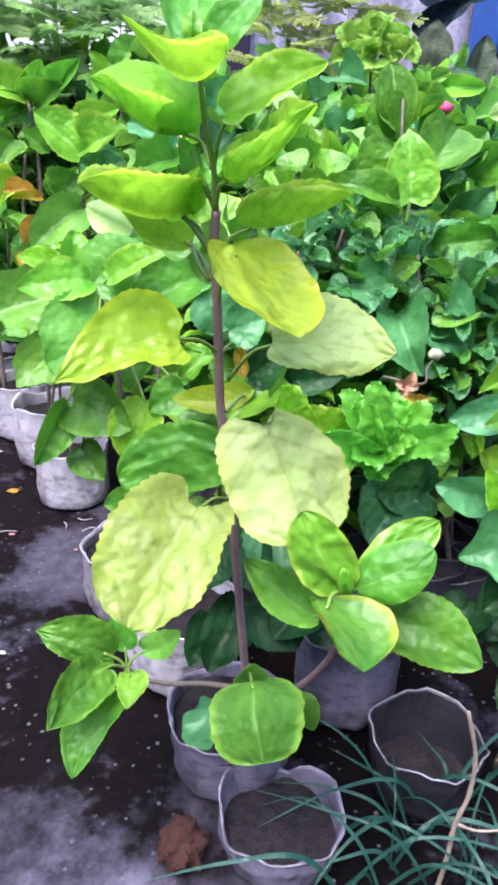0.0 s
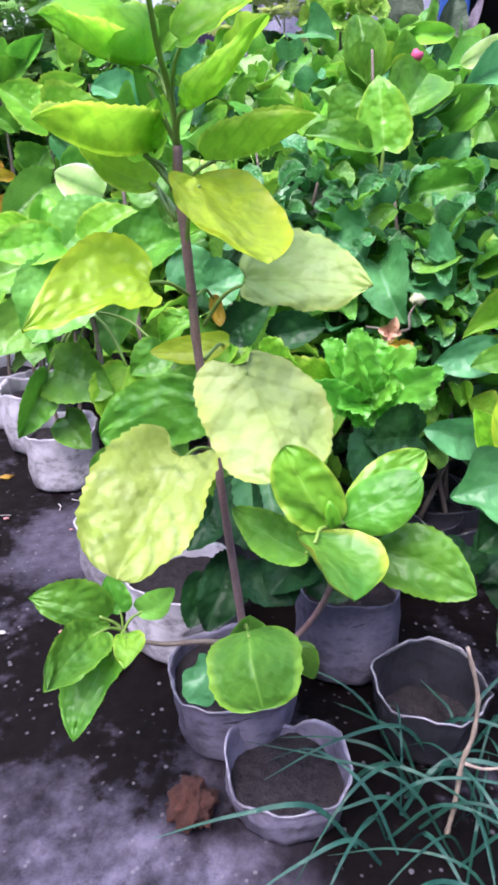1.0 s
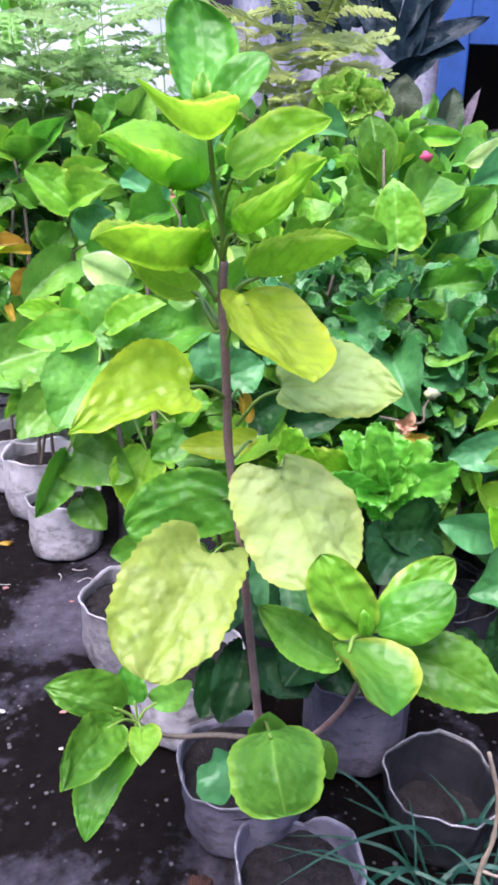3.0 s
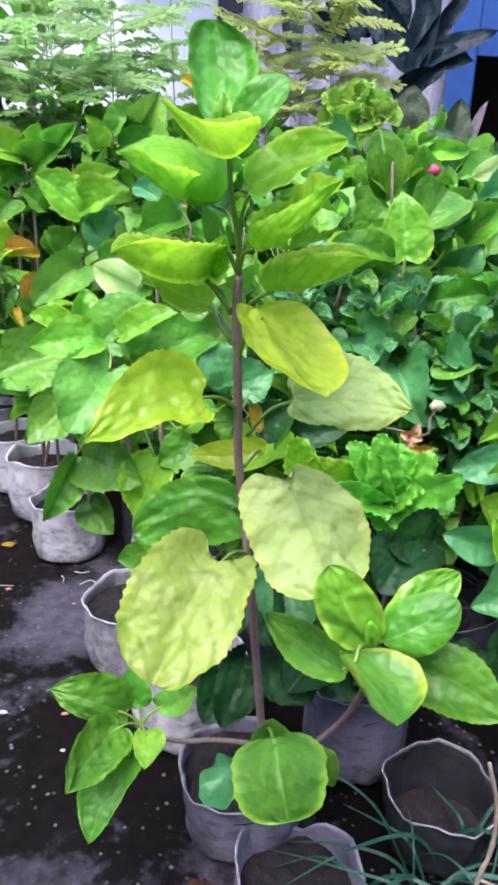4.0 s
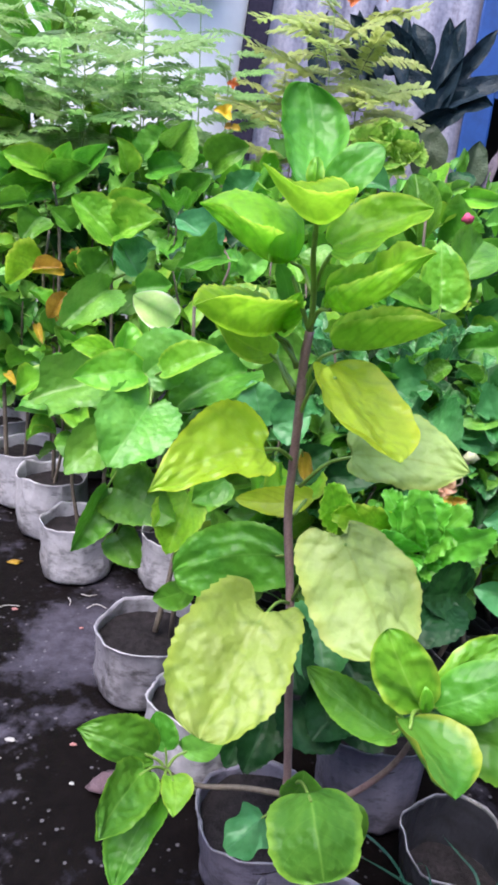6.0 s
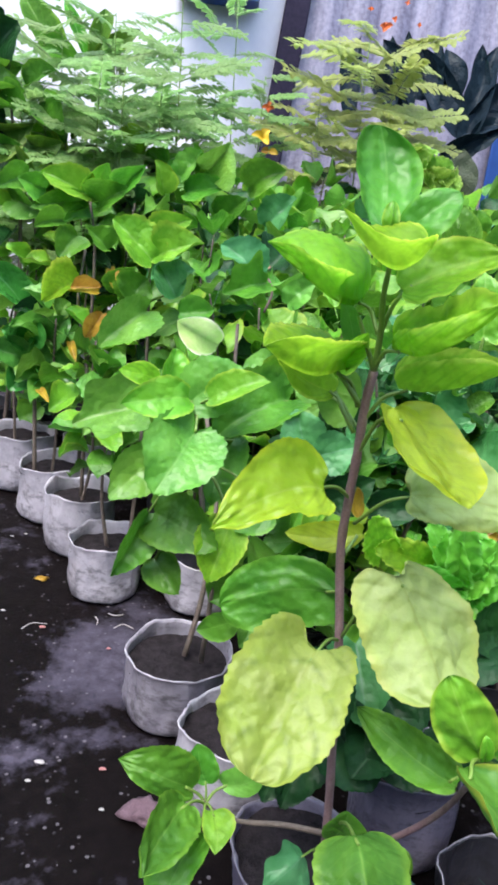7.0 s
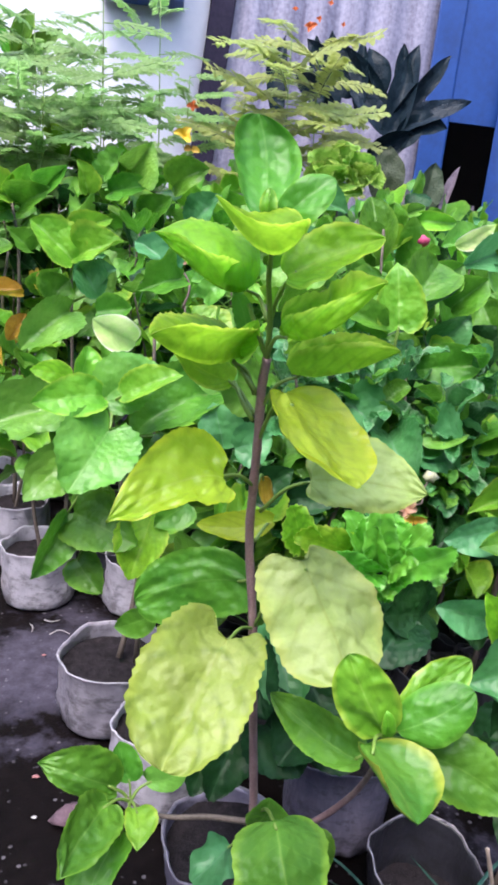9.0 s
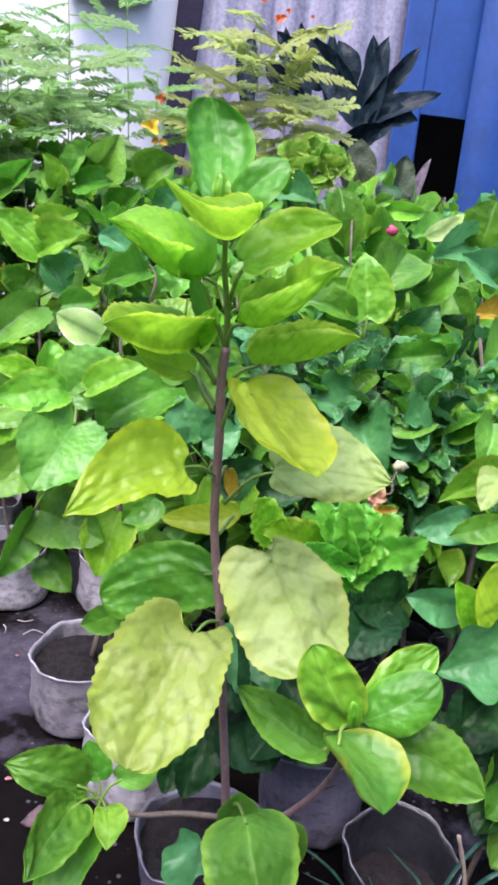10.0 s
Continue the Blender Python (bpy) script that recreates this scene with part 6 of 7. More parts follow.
bush(-0.713, 1.915, 0.6, 902, [GREEN, SOFT, BRIGHT], "ovate", 18, 0.08, 0.066, 0.42, "young shrub with thin grey stem and a few top leaves", thick=0.0048)
bush(-0.349, 1.372, 0.42, 903, [GREEN, SOFT, BRIGHT], "ovate", 18, 0.08, 0.066, 0.42, "young shrub and a few top leaves", thick=0.0048)

# small round-leaved shrubs among the glossy ones
for k, (x, y, top) in enumerate(((0.085, 1.010, 0.600), (0.165, 0.975, 0.585), (0.235, 1.020, 0.610), (0.310, 0.985, 0.560), (0.130, 1.050, 0.640), (0.375, 1.040, 0.600))):
    bush(x, y, top, 700 + k, [SMALL_DARK, SMALL_DARK, SMALL_DARK, BLUISH, GREEN], "round", 62, 0.085, 0.037, 0.50, "shrub of small round dark leaves with pale rims")
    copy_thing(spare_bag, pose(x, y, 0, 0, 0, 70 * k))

# ---- feathery plants before the sheets ----
feather_plant(-0.584, 2.363, 0.1, 1.333, 11, FEATHER, 34, 0.26, 0.4, "soft green feathery plant with paired leaflets")
feather_plant(-0.769, 2.469, 0.1, 1.284, 12, FEATHER, 34, 0.26, 0.4, "soft green feathery plant with paired leaflets")
feather_plant(-0.387, 2.486, 0.1, 1.458, 13, FEATHER, 22, 0.24, 0.45, "soft green feathery plant with paired leaflets")
feather_plant(-0.213, 2.701, 0.1, 1.581, 14, FEATHER, 12, 0.24, 0.5, "soft green feathery plant with paired leaflets")
feather_plant(-0.455, 2.151, 0.1, 1.064, 15, FEATHER, 26, 0.22, 0.5, "soft green feathery plant with paired leaflets")
feather_plant(0.190, 2.434, 0.1, 1.387, 16, FEATHER_LIME, 30, 0.31, 0.64, "lime green feathery plant with paired leaflets")
feather_plant(-0.832, 2.256, 0.1, 1.144, 17, FEATHER, 30, 0.26, 0.4, "soft green feathery plant with paired leaflets")
feather_plant(0.075, 2.365, 0.1, 1.166, 18, FEATHER_LIME, 20, 0.24, 0.7, "lime green feathery plant with paired leaflets")
feather_plant(-0.292, 2.379, 0.1, 1.153, 19, FEATHER, 24, 0.22, 0.5, "soft green feathery plant with paired leaflets")
feather_plant(-0.611, 2.097, 0.1, 1.050, 20, FEATHER, 28, 0.24, 0.5, "soft green feathery plant with paired leaflets")
feather_plant(0.308, 2.488, 0.1, 1.371, 21, FEATHER_LIME, 24, 0.26, 0.72, "lime green feathery plant with paired leaflets")
feather_plant(-1.045, 2.468, 0.1, 1.266, 22, FEATHER, 30, 0.26, 0.4, "soft green feathery plant with paired leaflets")
feather_plant(-0.538, 2.044, 0.1, 1.138, 23, FEATHER, 34, 0.2, 0.45, "soft green feathery plant with paired leaflets")
feather_plant(-0.396, 2.257, 0.1, 1.216, 24, FEATHER, 34, 0.22, 0.5, "soft green feathery plant with paired leaflets")
feather_plant(-0.719, 2.150, 0.1, 1.075, 25, FEATHER, 30, 0.22, 0.5, "soft green feathery plant with paired leaflets")
feather_plant(-0.154, 2.471, 0.1, 1.241, 26, FEATHER, 22, 0.2, 0.55, "soft green feathery plant with paired leaflets")

# ---- frilled shrub before the sheets ----
frilled = thing("frilled_shrub", (0.304, 2, 0.1), "lime green shrub with tightly frilled leaves", "plant")
tube("stem", [(0.304, 2, 0.1), (0.314, 2, 0.545), (0.301, 2.018, 0.967)], 0.005, 0.003, TWIG, frilled, "", 7, 5)
leaf(frilled, "frill", (0.293, 2.019, 0.966), (0.203, 2.009, 0.995), 0.079, (0.13, -0.99, 0.06), FRILL, fold=0.42, wave=0.22, puck=0.06, arch=0.044, twist=-0.33)
leaf(frilled, "frill", (0.301, 2.02, 0.974), (0.262, 2.008, 1.021), 0.077, (0.51, -0.83, 0.21), FRILL, fold=0.42, wave=0.22, puck=0.06, arch=0.045, twist=0.3)
leaf(frilled, "frill", (0.308, 2.019, 0.975), (0.344, 2, 1.031), 0.078, (-0.74, -0.62, 0.25), FRILL, fold=0.41, wave=0.22, puck=0.06, arch=0.04, twist=0.5)
leaf(frilled, "frill", (0.316, 2.016, 0.968), (0.386, 1.986, 1.003), 0.075, (-0.4, -0.92, -0.02), FRILL, fold=0.35, wave=0.22, puck=0.06, arch=0.021, twist=-0.51)
leaf(frilled, "frill", (0.325, 2.011, 0.954), (0.397, 1.974, 0.97), 0.069, (-0.43, -0.89, -0.14), FRILL, fold=0.6, wave=0.22, puck=0.06, arch=0.108, twist=0.1)
leaf(frilled, "frill", (0.295, 2.012, 0.944), (0.221, 1.994, 0.954), 0.069, (0.23, -0.97, -0.07), FRILL, fold=0.74, wave=0.22, puck=0.06, arch=0.155, twist=0.23)
leaf(frilled, "frill", (0.31, 2.008, 0.938), (0.268, 1.974, 0.909), 0.072, (0.33, -0.81, 0.49), FRILL, fold=0.48, wave=0.22, puck=0.06, arch=0.065, twist=-0.43)
leaf(frilled, "frill", (0.333, 2.005, 0.937), (0.358, 1.962, 0.911), 0.074, (-0.78, -0.59, 0.21), FRILL, fold=0.68, wave=0.22, puck=0.06, arch=0.134, twist=-0.15)
leaf(frilled, "frill", (0.378, 2.005, 0.959), (0.409, 1.962, 0.933), 0.059, (-0.35, -0.65, 0.68), FRILL, fold=0.35, wave=0.22, puck=0.06, arch=0.02, twist=-0.34)
leaf(frilled, "frill", (0.256, 2.019, 0.948), (0.193, 1.988, 0.922), 0.061, (0.23, -0.87, 0.44), FRILL, fold=0.44, wave=0.22, puck=0.06, arch=0.051, twist=0.04)

# ---- dark broad-leaved plant by the metal sheet ----
inky = thing("broad_leaved_plant", (0.667, 2.887, 0), "dark glossy broad-leaved plant before the metal sheet", "plant")
tube("stem", [(0.667, 2.887, 0), (0.667, 2.887, 1.055), (0.605, 2.988, 1.368)], 0.012, 0.008, TWIG, inky, "", 8, 6, 0.0)
leaf(inky, "lance", (0.648, 2.866, 1.153), (0.727, 2.949, 1.542), 0.105, (-0.18, -0.95, 0.24), INKY, fold=0.2, arch=0.04)
leaf(inky, "lance", (0.642, 2.898, 1.257), (0.847, 2.923, 1.511), 0.077, (0.31, -0.94, -0.16), INKY, fold=0.2, arch=0.04)
leaf(inky, "lance", (0.601, 2.89, 1.212), (0.935, 2.864, 1.354), 0.091, (-0.21, -0.92, 0.32), INKY, fold=0.2, arch=0.04)
leaf(inky, "lance", (0.64, 2.904, 1.278), (0.449, 2.98, 1.516), 0.091, (-0.38, -0.93, -0.01), INKY, fold=0.2, arch=0.04)
leaf(inky, "lance", (0.594, 2.928, 1.336), (0.535, 2.967, 1.514), 0.091, (0.08, -0.97, 0.24), INKY, fold=0.2, arch=0.04)
leaf(inky, "lance", (0.549, 2.939, 1.353), (0.416, 2.99, 1.534), 0.086, (-0.63, -0.73, -0.26), INKY, fold=0.2, arch=0.04)
leaf(inky, "lance", (0.486, 2.94, 1.326), (0.298, 3.003, 1.523), 0.091, (-0.34, -0.94, -0.03), INKY, fold=0.2, arch=0.04)
leaf(inky, "lance", (0.645, 2.879, 1.195), (0.457, 2.939, 1.382), 0.091, (-0.04, -0.96, 0.27), INKY, fold=0.2, arch=0.04)
leaf(inky, "lance", (0.664, 2.889, 1.238), (0.852, 2.843, 1.242), 0.100, (-0.23, -0.93, 0.27), INKY, fold=0.2, arch=0.04)
leaf(inky, "lance", (0.638, 2.806, 0.944), (0.642, 2.848, 1.161), 0.136, (-0.25, -0.95, 0.19), DULL, fold=0.2, arch=0.04)
leaf(inky, "lance", (0.79, 2.783, 0.937), (0.816, 2.81, 1.115), 0.114, (0.16, -0.98, 0.13), DULL, fold=0.2, arch=0.04)
leaf(inky, "lance", (0.856, 2.769, 0.922), (0.913, 2.797, 1.113), 0.036, (-0.62, -0.73, 0.29), WITHERED, fold=0.2, arch=0.04)
leaf(inky, "lance", (0.669, 2.864, 1.155), (0.763, 2.868, 1.286), 0.091, (-0.09, -0.99, 0.1), INKY, fold=0.2, arch=0.04)
leaf(inky, "lance", (0.563, 2.87, 1.125), (0.724, 2.854, 1.22), 0.091, (0.15, -0.91, -0.4), INKY, fold=0.2, arch=0.04)
leaf(inky, "lance", (0.424, 2.935, 1.279), (0.261, 2.98, 1.426), 0.091, (-0.54, -0.76, -0.36), INKY, fold=0.2, arch=0.04)
leaf(inky, "lance", (0.922, 2.752, 0.897), (0.975, 2.747, 0.974), 0.045, (-0.25, -0.96, 0.1), WITHERED, fold=0.2, arch=0.04)
leaf(inky, "lance", (0.195, 2.954, 1.237), (0.161, 3.012, 1.488), 0.068, (0.28, -0.93, 0.25), INKY, fold=0.2, arch=0.04)
leaf(inky, "lance", (0.223, 2.951, 1.24), (0.217, 3.015, 1.526), 0.068, (-0.52, -0.83, 0.18), INKY, fold=0.2, arch=0.04)
leaf(inky, "lance", (0.356, 2.936, 1.252), (0.33, 3.004, 1.54), 0.068, (-0.19, -0.96, 0.21), INKY, fold=0.2, arch=0.04)
leaf(inky, "lance", (0.432, 2.928, 1.259), (0.393, 3.002, 1.563), 0.068, (0.2, -0.95, 0.26), INKY, fold=0.2, arch=0.04)
leaf(inky, "lance", (0.52, 2.918, 1.267), (0.512, 2.977, 1.537), 0.068, (-0.61, -0.77, 0.15), INKY, fold=0.2, arch=0.04)
leaf(inky, "lance", (0.694, 2.898, 1.283), (0.667, 2.958, 1.542), 0.068, (-0.31, -0.93, 0.18), INKY, fold=0.2, arch=0.04)

# ---- blooms and buds ----
blob("bud", (0.322, 1.275, 0.795), 0.01, PETAL_PINK, upper_right, 4, "", "", (1, 0.8, 0.9), 0.5)
tube("bud_stalk", [(0.311, 1.292, 0.715), (0.314, 1.274, 0.759), (0.32, 1.274, 0.79)], 0.0016, 0.0012, STALK, upper_right, "", 6, 4)
blob("bud", (0.242, 0.844, 0.496), 0.009, BUD_CREAM, right, 2, "", "", (1, 0.8, 0.9), 0.5)
tube("bud_stalk", [(0.189, 0.885, 0.452), (0.228, 0.833, 0.46), (0.232, 0.838, 0.478), (0.24, 0.842, 0.491)], 0.0018, 0.0012, TWIG, right, "", 6, 4)
petals("dry_flower", (0.201, 0.805, 0.466), 0.019, PETAL_DRY, curly, 4, 45)
petals("dry_flower", (0.212, 0.799, 0.451), 0.017, GOLD, curly, 2, 10)
petals("dry_flower", (-0.105, 1.096, 0.723), 0.014, PETAL_DRY, cream, 4, 42)
petals("flower", (-0.121, 1.781, 0.978), 0.028, PETAL_YELLOW, far_left, 3, 10)
petals("flower", (-0.104, 1.771, 0.951), 0.022, GOLD, far_left, 2, 22)
tube("bud_stalk", [(-0.094, 1.084, 0.656), (-0.086, 1.084, 0.69), (-0.102, 1.093, 0.717)], 0.002, 0.0015, BARK, cream, "", 6, 4)
petals("flower", (-0.112, 2.25, 1.116), 0.018, PETAL_ORANGE, inky, 4, 37)
petals("flower", (0.347, 3.335, 1.649), 0.03, PETAL_ORANGE, inky, 4, 30)
petals("flower", (0.385, 3.344, 1.686), 0.014, PETAL_ORANGE, inky, 4, 48)
petals("flower", (0.488, 3.335, 1.673), 0.014, PETAL_ORANGE, inky, 4, 40)
petals("flower", (0.279, 3.357, 1.713), 0.014, PETAL_ORANGE, inky, 4, 5)
petals("flower", (0.429, 3.363, 1.757), 0.014, PETAL_ORANGE, inky, 4, 20)

# ---- tall plants at the path side of the white sheet ----
tall_left = thing("tall_shrub", (-0.796, 2.044, 0), "tall dark green shrub beside the white sheet", "plant")
tube("stem", [(-0.796, 2.044, 0), (-0.734, 1.977, 0.586), (-0.774, 2.057, 0.847), (-0.847, 2.163, 1.192)], 0.007, 0.003, TWIG, tall_left, "", 7, 5)
leaf(tall_left, "ovate", (-0.877, 2.123, 1.124), (-0.798, 2.109, 1.225), 0.139, (-0.07, -0.99, -0.09), DARK, fold=0.39, wave=0.101, arch=0.033, twist=0.43, puck=0.02)
leaf(tall_left, "oval", (-0.843, 2.115, 1.099), (-0.768, 2.075, 1.114), 0.083, (-0.38, -0.85, -0.38), GREEN, fold=0.69, wave=0.075, arch=0.138, twist=-0.09, puck=0.02)
leaf(tall_left, "ovate", (-0.879, 2.093, 1.021), (-0.753, 2.053, 1.044), 0.122, (-0.34, -0.77, 0.54), GREEN, fold=0.71, wave=0.102, arch=0.148, twist=0.44, puck=0.02)
leaf(tall_left, "oval", (-0.83, 2.084, 0.998), (-0.74, 2.036, 0.989), 0.106, (-0.36, -0.78, 0.5), GREEN, fold=0.71, wave=0.109, arch=0.147, twist=0.58, puck=0.02)
leaf(tall_left, "ovate", (-0.838, 2.066, 0.939), (-0.723, 2.03, 0.97), 0.096, (-0.17, -0.88, -0.44), OLIVE, fold=0.7, wave=0.06, arch=0.144, twist=-0.54, puck=0.02)
leaf(tall_left, "oval", (-0.738, 2.08, 0.996), (-0.638, 2.021, 0.952), 0.106, (-0.14, -0.73, 0.67), GREEN, fold=0.73, wave=0.072, arch=0.153, twist=-0.17, puck=0.02)
leaf(tall_left, "ovate", (-0.813, 2.044, 0.869), (-0.728, 2.008, 0.898), 0.099, (-0.39, -0.92, -0.01), GREEN, fold=0.45, wave=0.069, arch=0.056, twist=-0.23, puck=0.02)
leaf(tall_left, "oval", (-0.765, 2.036, 0.846), (-0.687, 1.98, 0.81), 0.102, (-0.41, -0.83, 0.39), OLIVE, fold=0.52, wave=0.085, arch=0.081, twist=0.1, puck=0.02)
leaf(tall_left, "ovate", (-0.854, 2.141, 1.185), (-0.92, 2.113, 1.223), 0.118, (0.31, -0.94, -0.16), DARK, fold=0.37, wave=0.081, arch=0.027, twist=0.02, puck=0.02)
leaf(tall_left, "oval", (-0.825, 2.036, 0.838), (-0.874, 2.006, 0.872), 0.096, (0.52, -0.85, 0.01), GREEN, fold=0.42, wave=0.06, arch=0.044, twist=-0.54, puck=0.02)
leaf(tall_left, "ovate", (-0.77, 2.014, 0.772), (-0.663, 1.959, 0.742), 0.090, (-0.43, -0.9, 0.09), GREEN, fold=0.58, wave=0.06, arch=0.099, twist=-0.45, puck=0.02)
leaf(tall_left, "oval", (-0.763, 2.102, 1.066), (-0.681, 2.071, 1.111), 0.067, (-0.45, -0.87, 0.21), OLIVE, fold=0.57, wave=0.081, arch=0.097, twist=0.02, puck=0.02)
leaf(tall_left, "ovate", (-0.811, 2.075, 0.972), (-0.867, 2.023, 0.93), 0.113, (0.55, -0.79, 0.27), DARK, fold=0.42, wave=0.06, arch=0.044, twist=-0.47, puck=0.02)
leaf(tall_left, "oval", (-0.727, 2.053, 0.909), (-0.643, 2.015, 0.93), 0.082, (-0.33, -0.89, -0.32), OLIVE, fold=0.74, wave=0.068, arch=0.155, twist=-0.24, puck=0.02)
blob("bud", (-0.755, 2.014, 0.846), 0.012, BUD_CREAM, tall_left, 0, "", "", (1, 0.8, 0.9), 0.5)
blob("bud", (-0.753, 2.007, 0.82), 0.012, BUD_CREAM, tall_left, 6, "", "", (1, 0.8, 0.9), 0.5)
blob("bud", (-0.747, 1.999, 0.795), 0.012, BUD_CREAM, tall_left, 1, "", "", (1, 0.8, 0.9), 0.5)
lily = thing("sword_leaved_plant", (-0.772, 2.869, 0), "green plant with long pointed sword leaves", "plant")
tube("stem", [(-0.772, 2.869, 0), (-0.772, 2.869, 0.671), (-0.772, 2.869, 1.119)], 0.012, 0.008, STALK, lily, "", 7, 5)
leaf(lily, "lance", (-0.876, 2.918, 1.267), (-1.055, 2.977, 1.509), 0.119, (0.18, -0.92, 0.36), OLIVE, fold=0.45, arch=0.021, wave=0.092, twist=0.24, puck=0.02)
leaf(lily, "lance", (-0.796, 2.923, 1.298), (-0.898, 2.966, 1.496), 0.053, (0.21, -0.93, 0.31), GREEN, fold=0.59, arch=0.068, wave=0.096, twist=0.33, puck=0.02)
leaf(lily, "lance", (-0.775, 2.923, 1.301), (-0.746, 2.955, 1.485), 0.077, (0.22, -0.97, 0.13), OLIVE, fold=0.74, arch=0.122, wave=0.063, twist=-0.34, puck=0.02)
leaf(lily, "lance", (-0.764, 2.92, 1.292), (-0.604, 2.931, 1.428), 0.068, (0.09, -1, -0.02), OLIVE, fold=0.48, arch=0.032, wave=0.063, twist=-0.35, puck=0.02)
leaf(lily, "lance", (-0.814, 2.918, 1.275), (-0.984, 2.92, 1.328), 0.089, (0.01, -1, 0.09), GREEN, fold=0.78, arch=0.135, wave=0.055, twist=-0.49, puck=0.02)

# ---- leaves added by the right-hand bags, coloured near-black for the shade there ----
shade_right = thing("low_shrub", (0.346, 0.665, 0), "low shrub added in a dark corner, shade put into its leaf colour", "plant")
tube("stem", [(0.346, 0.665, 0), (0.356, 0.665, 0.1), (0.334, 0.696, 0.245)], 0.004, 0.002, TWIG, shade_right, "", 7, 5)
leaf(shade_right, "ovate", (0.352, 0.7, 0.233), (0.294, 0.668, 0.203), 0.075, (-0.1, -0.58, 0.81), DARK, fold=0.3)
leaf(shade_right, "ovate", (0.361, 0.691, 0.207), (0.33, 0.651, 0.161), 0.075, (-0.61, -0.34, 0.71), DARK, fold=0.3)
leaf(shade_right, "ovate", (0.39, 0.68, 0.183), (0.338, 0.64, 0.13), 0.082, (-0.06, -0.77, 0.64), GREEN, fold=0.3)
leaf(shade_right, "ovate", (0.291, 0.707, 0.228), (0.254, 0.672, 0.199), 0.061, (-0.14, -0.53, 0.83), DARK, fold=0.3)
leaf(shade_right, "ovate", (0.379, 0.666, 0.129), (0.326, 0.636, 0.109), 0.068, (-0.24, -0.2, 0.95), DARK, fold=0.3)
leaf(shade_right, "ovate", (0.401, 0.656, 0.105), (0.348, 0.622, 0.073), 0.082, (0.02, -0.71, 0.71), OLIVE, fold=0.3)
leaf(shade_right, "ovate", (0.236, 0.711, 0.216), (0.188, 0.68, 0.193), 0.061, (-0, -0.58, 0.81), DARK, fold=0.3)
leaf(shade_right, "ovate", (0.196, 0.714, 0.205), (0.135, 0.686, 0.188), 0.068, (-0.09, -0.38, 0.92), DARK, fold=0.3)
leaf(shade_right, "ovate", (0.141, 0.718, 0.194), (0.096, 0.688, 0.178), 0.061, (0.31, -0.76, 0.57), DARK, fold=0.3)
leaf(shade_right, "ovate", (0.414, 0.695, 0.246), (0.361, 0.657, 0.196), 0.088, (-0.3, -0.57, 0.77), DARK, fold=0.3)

# ---- litter on the ground ----
blob("coir_lump", (-0.042, 0.537, 0.014), 0.024, COIR, None, 4, "reddish brown lump of coir fibre on the ground", "coir", (0.9, 1.2, 0.6), 0.6, "", 4)
blob("stone_chip", (-0.35, 0.817, 0.001), 0.0042, CHALK, None, 4, "small whitish chip lying on the dark ground", "chip", (1, 0.6, 0.25), 0.5)
blob("stone_chip", (-0.61, 1.569, 0.001), 0.0042, CHALK, None, 7, "small whitish chip lying on the dark ground", "chip", (1, 0.6, 0.25), 0.5)
blob("stone_chip", (-0.524, 1.242, 0.001), 0.0049, CHALK, None, 8, "small whitish chip lying on the dark ground", "chip", (1, 0.6, 0.25), 0.5)
blob("stone_chip", (-0.583, 1.59, 0.001), 0.0042, CHALK, None, 5, "small whitish chip lying on the dark ground", "chip", (1, 0.6, 0.25), 0.5)
blob("stone_chip", (-0.344, 0.854, 0.001), 0.006999999999999999, CHALK, None, 7, "small whitish chip lying on the dark ground", "chip", (1, 0.6, 0.25), 0.5)
blob("stone_chip", (-0.239, 0.779, 0.001), 0.0042, CHALK, None, 0, "small whitish chip lying on the dark ground", "chip", (1, 0.6, 0.25), 0.5)
blob("petal", (-0.252, 0.852, 0.001), 0.00525, ROSE_CHIP, None, 2, "faded pink petal lying on the dark ground", "petal", (1, 0.6, 0.25), 0.5)
blob("petal", (-0.299, 1.151, 0.001), 0.0045000000000000005, ROSE_CHIP, None, 6, "faded pink petal lying on the dark ground", "petal", (1, 0.6, 0.25), 0.5)
blob("petal", (-0.435, 1.199, 0.001), 0.006749999999999999, ROSE_CHIP, None, 6, "faded pink petal lying on the dark ground", "petal", (1, 0.6, 0.25), 0.5)
blob("fallen_leaf", (-0.487, 1.383, 0.001), 0.014, GOLD, None, 5, "small yellow fallen leaf on the ground", "leaf", (1, 0.8, 0.12), 0.5)
blob("clod", (-0.177, 0.777, 0.007), 0.026, MAUVE_CLOD, None, 5, "mauve flattened clod of dry earth on the ground", "clod", (1.2, 0.8, 0.4), 0.5, "", 3)
fibre_a = thing("dry_fibre", (-0.344, 1.249, 0), "thin pale dry plant fibre lying on the ground", "litter", "dry fibres")
tube("strand", [(-0.344, 1.249, 0.003), (-0.337, 1.238, 0.003), (-0.336, 1.222, 0.003)], 0.0012, 0.0007, CHALK, fibre_a, "", 5, 5)
fibre_b = thing("dry_fibre", (-0.321, 1.267, 0), "thin pale dry plant fibre lying on the ground", "litter", "dry fibres")
tube("strand", [(-0.321, 1.267, 0.003), (-0.306, 1.262, 0.003), (-0.291, 1.269, 0.003)], 0.0012, 0.0007, CHALK, fibre_b, "", 5, 5)
fibre_c = thing("dry_fibre", (-0.301, 1.217, 0), "thin pale dry plant fibre lying on the ground", "litter", "dry fibres")
tube("strand", [(-0.301, 1.217, 0.003), (-0.285, 1.233, 0.003), (-0.264, 1.221, 0.003)], 0.0012, 0.0007, CHALK, fibre_c, "", 5, 5)
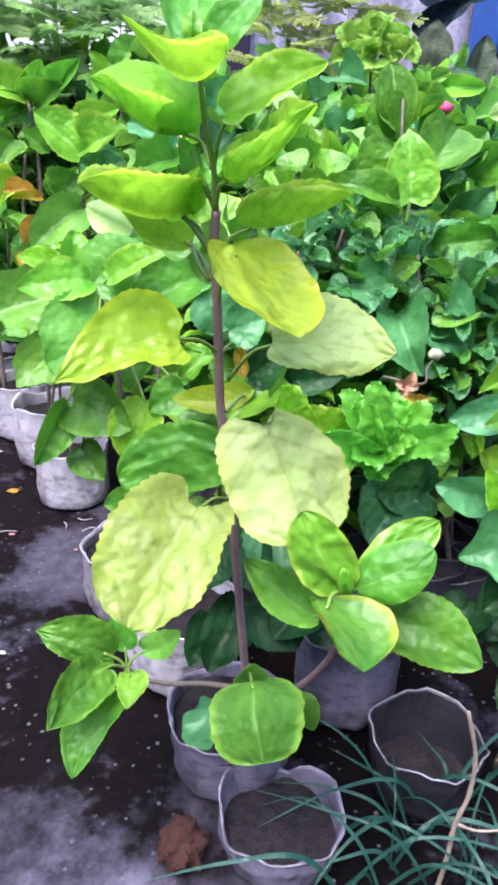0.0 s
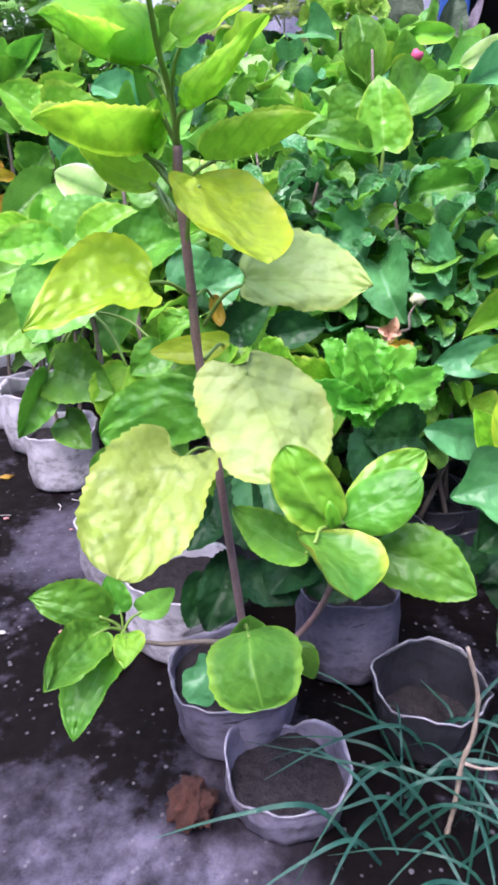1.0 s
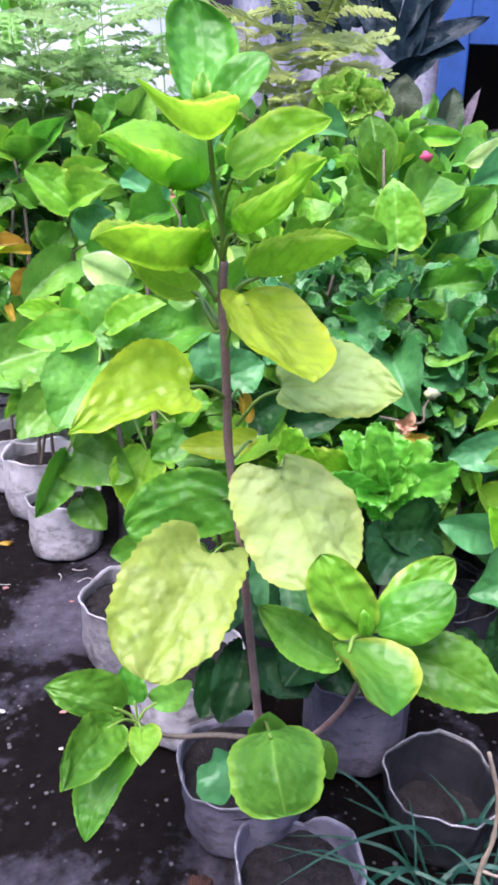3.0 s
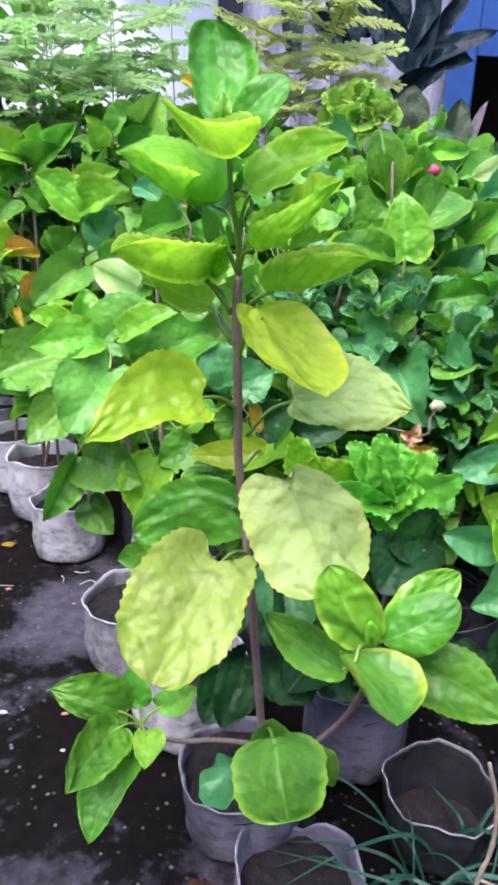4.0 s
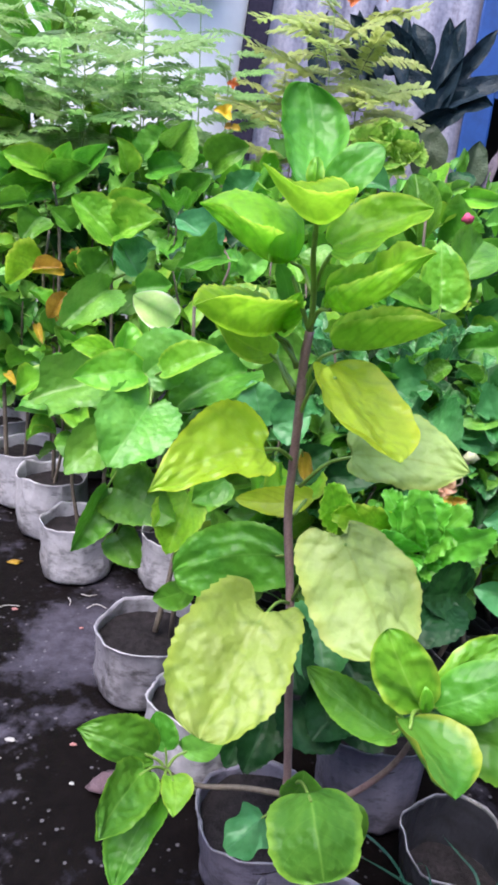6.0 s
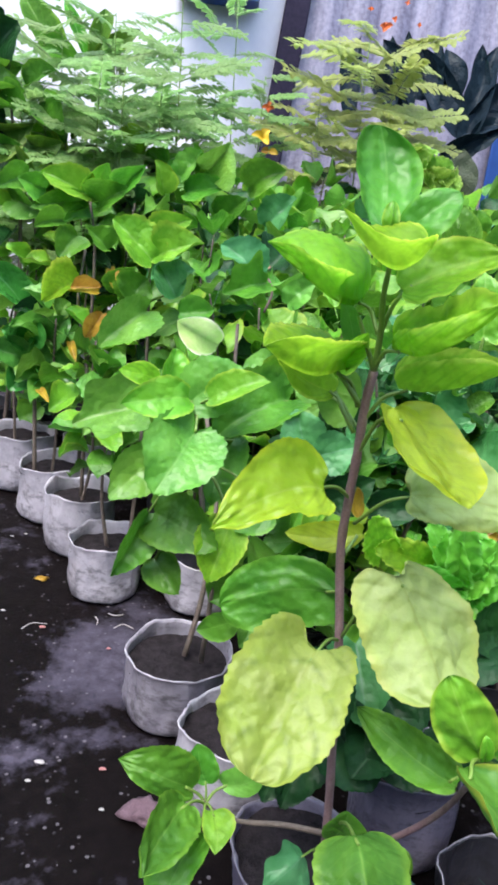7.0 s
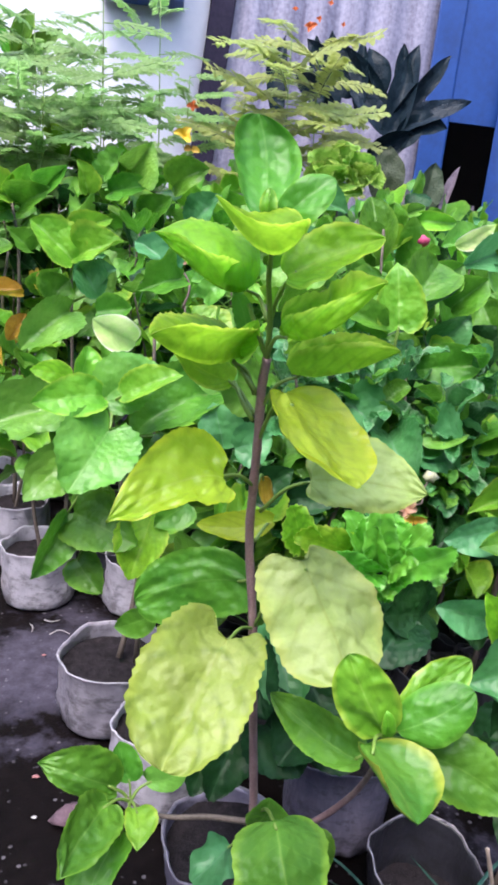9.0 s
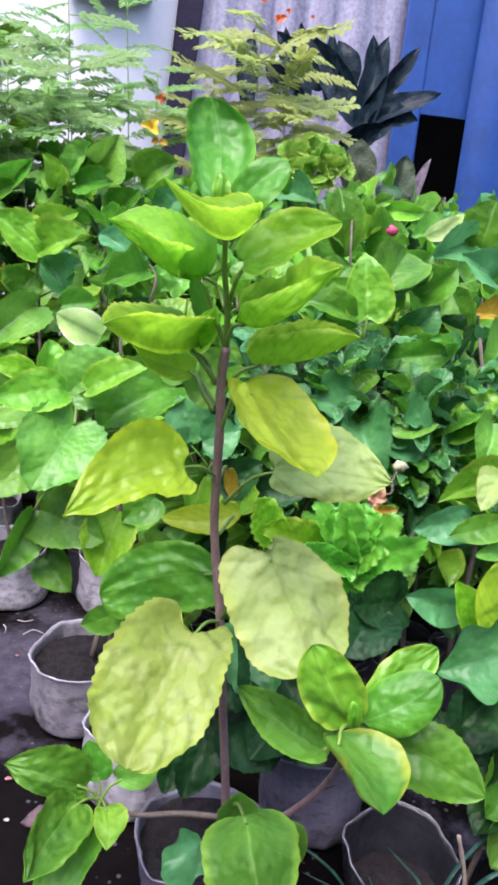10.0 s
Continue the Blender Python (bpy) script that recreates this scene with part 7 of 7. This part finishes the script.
fibre_d = thing("dry_fibre", (-0.47, 1.182, 0), "thin pale dry plant fibre lying on the ground", "litter", "dry fibres")
tube("strand", [(-0.47, 1.182, 0.003), (-0.456, 1.205, 0.003), (-0.428, 1.207, 0.003)], 0.0012, 0.0007, CHALK, fibre_d, "", 5, 5)

# ---- grass growing round the front bags ----
tuft = thing("grass_tuft", (0.156, 0.559, 0), "long thin dark green grass blades round the bags", "grass")
gr = random.Random(3)


def grass_blade(points, width, lean):
    """A flat channelled blade that narrows to its tip."""
    line = spline(points, 6)
    v, f, uv = [], [], []
    for i, p in enumerate(line):
        k = i / (len(line) - 1)
        run = (line[min(i + 1, len(line) - 1)] - line[max(i - 1, 0)]).normalized()
        side = run.cross(Vector((0.2, -0.5 + lean, 0.8))).normalized()
        up = side.cross(run)
        w = width * (1 - k ** 2.2) * (0.7 + 0.3 * min(1, k * 5)) + 0.0002
        for j, (c, h) in enumerate(((-1, 0.25), (0, 0.0), (1, 0.25))):
            v.append(p + side * c * w + up * h * w - line[0])
            uv.append((0.5 + 0.5 * c, k))
    for i in range(len(line) - 1):
        for j in range(2):
            f.append((i * 3 + j, i * 3 + j + 1, i * 3 + j + 4, i * 3 + j + 3))
    return part("blade", mesh_of("blade", v, f, GRASS, uv), tuft, "", Matrix.Translation(line[0]))


for k in range(40):
    a, ln = gr.uniform(0, 6.283), gr.uniform(0.10, 0.21)
    p = Vector((0.150 + gr.uniform(-0.03, 0.15), 0.545 + gr.uniform(-0.14, 0.06), 0.0))
    d = Vector((math.cos(a), math.sin(a) * 0.7, 0))
    grass_blade([p, p + d * ln * 0.3 + Vector((0, 0, ln * 0.42)), p + d * ln * 0.75 + Vector((0, 0, ln * gr.uniform(0.40, 0.52))), p + d * ln * 1.2 + Vector((0, 0, ln * gr.uniform(0.12, 0.42)))], gr.uniform(0.0013, 0.0028), gr.uniform(-0.4, 0.4))
twig = thing("dry_twig", (0.230, 0.500, 0), "bare pale dry twig standing in a bag", "twig")
tube("stick", [(0.230, 0.500, 0.000), (0.234, 0.500, 0.050), (0.235, 0.500, 0.106), (0.242, 0.500, 0.144), (0.240, 0.500, 0.195), (0.224, 0.500, 0.251)], 0.0028, 0.0020, DRY_WOOD, twig, "", 8, 6, 0.25)
tube("side_twig", [(0.237, 0.500, 0.105), (0.258, 0.500, 0.096), (0.287, 0.500, 0.098)], 0.0018, 0.0012, DRY_WOOD, twig, "", 6, 4, 0.2)
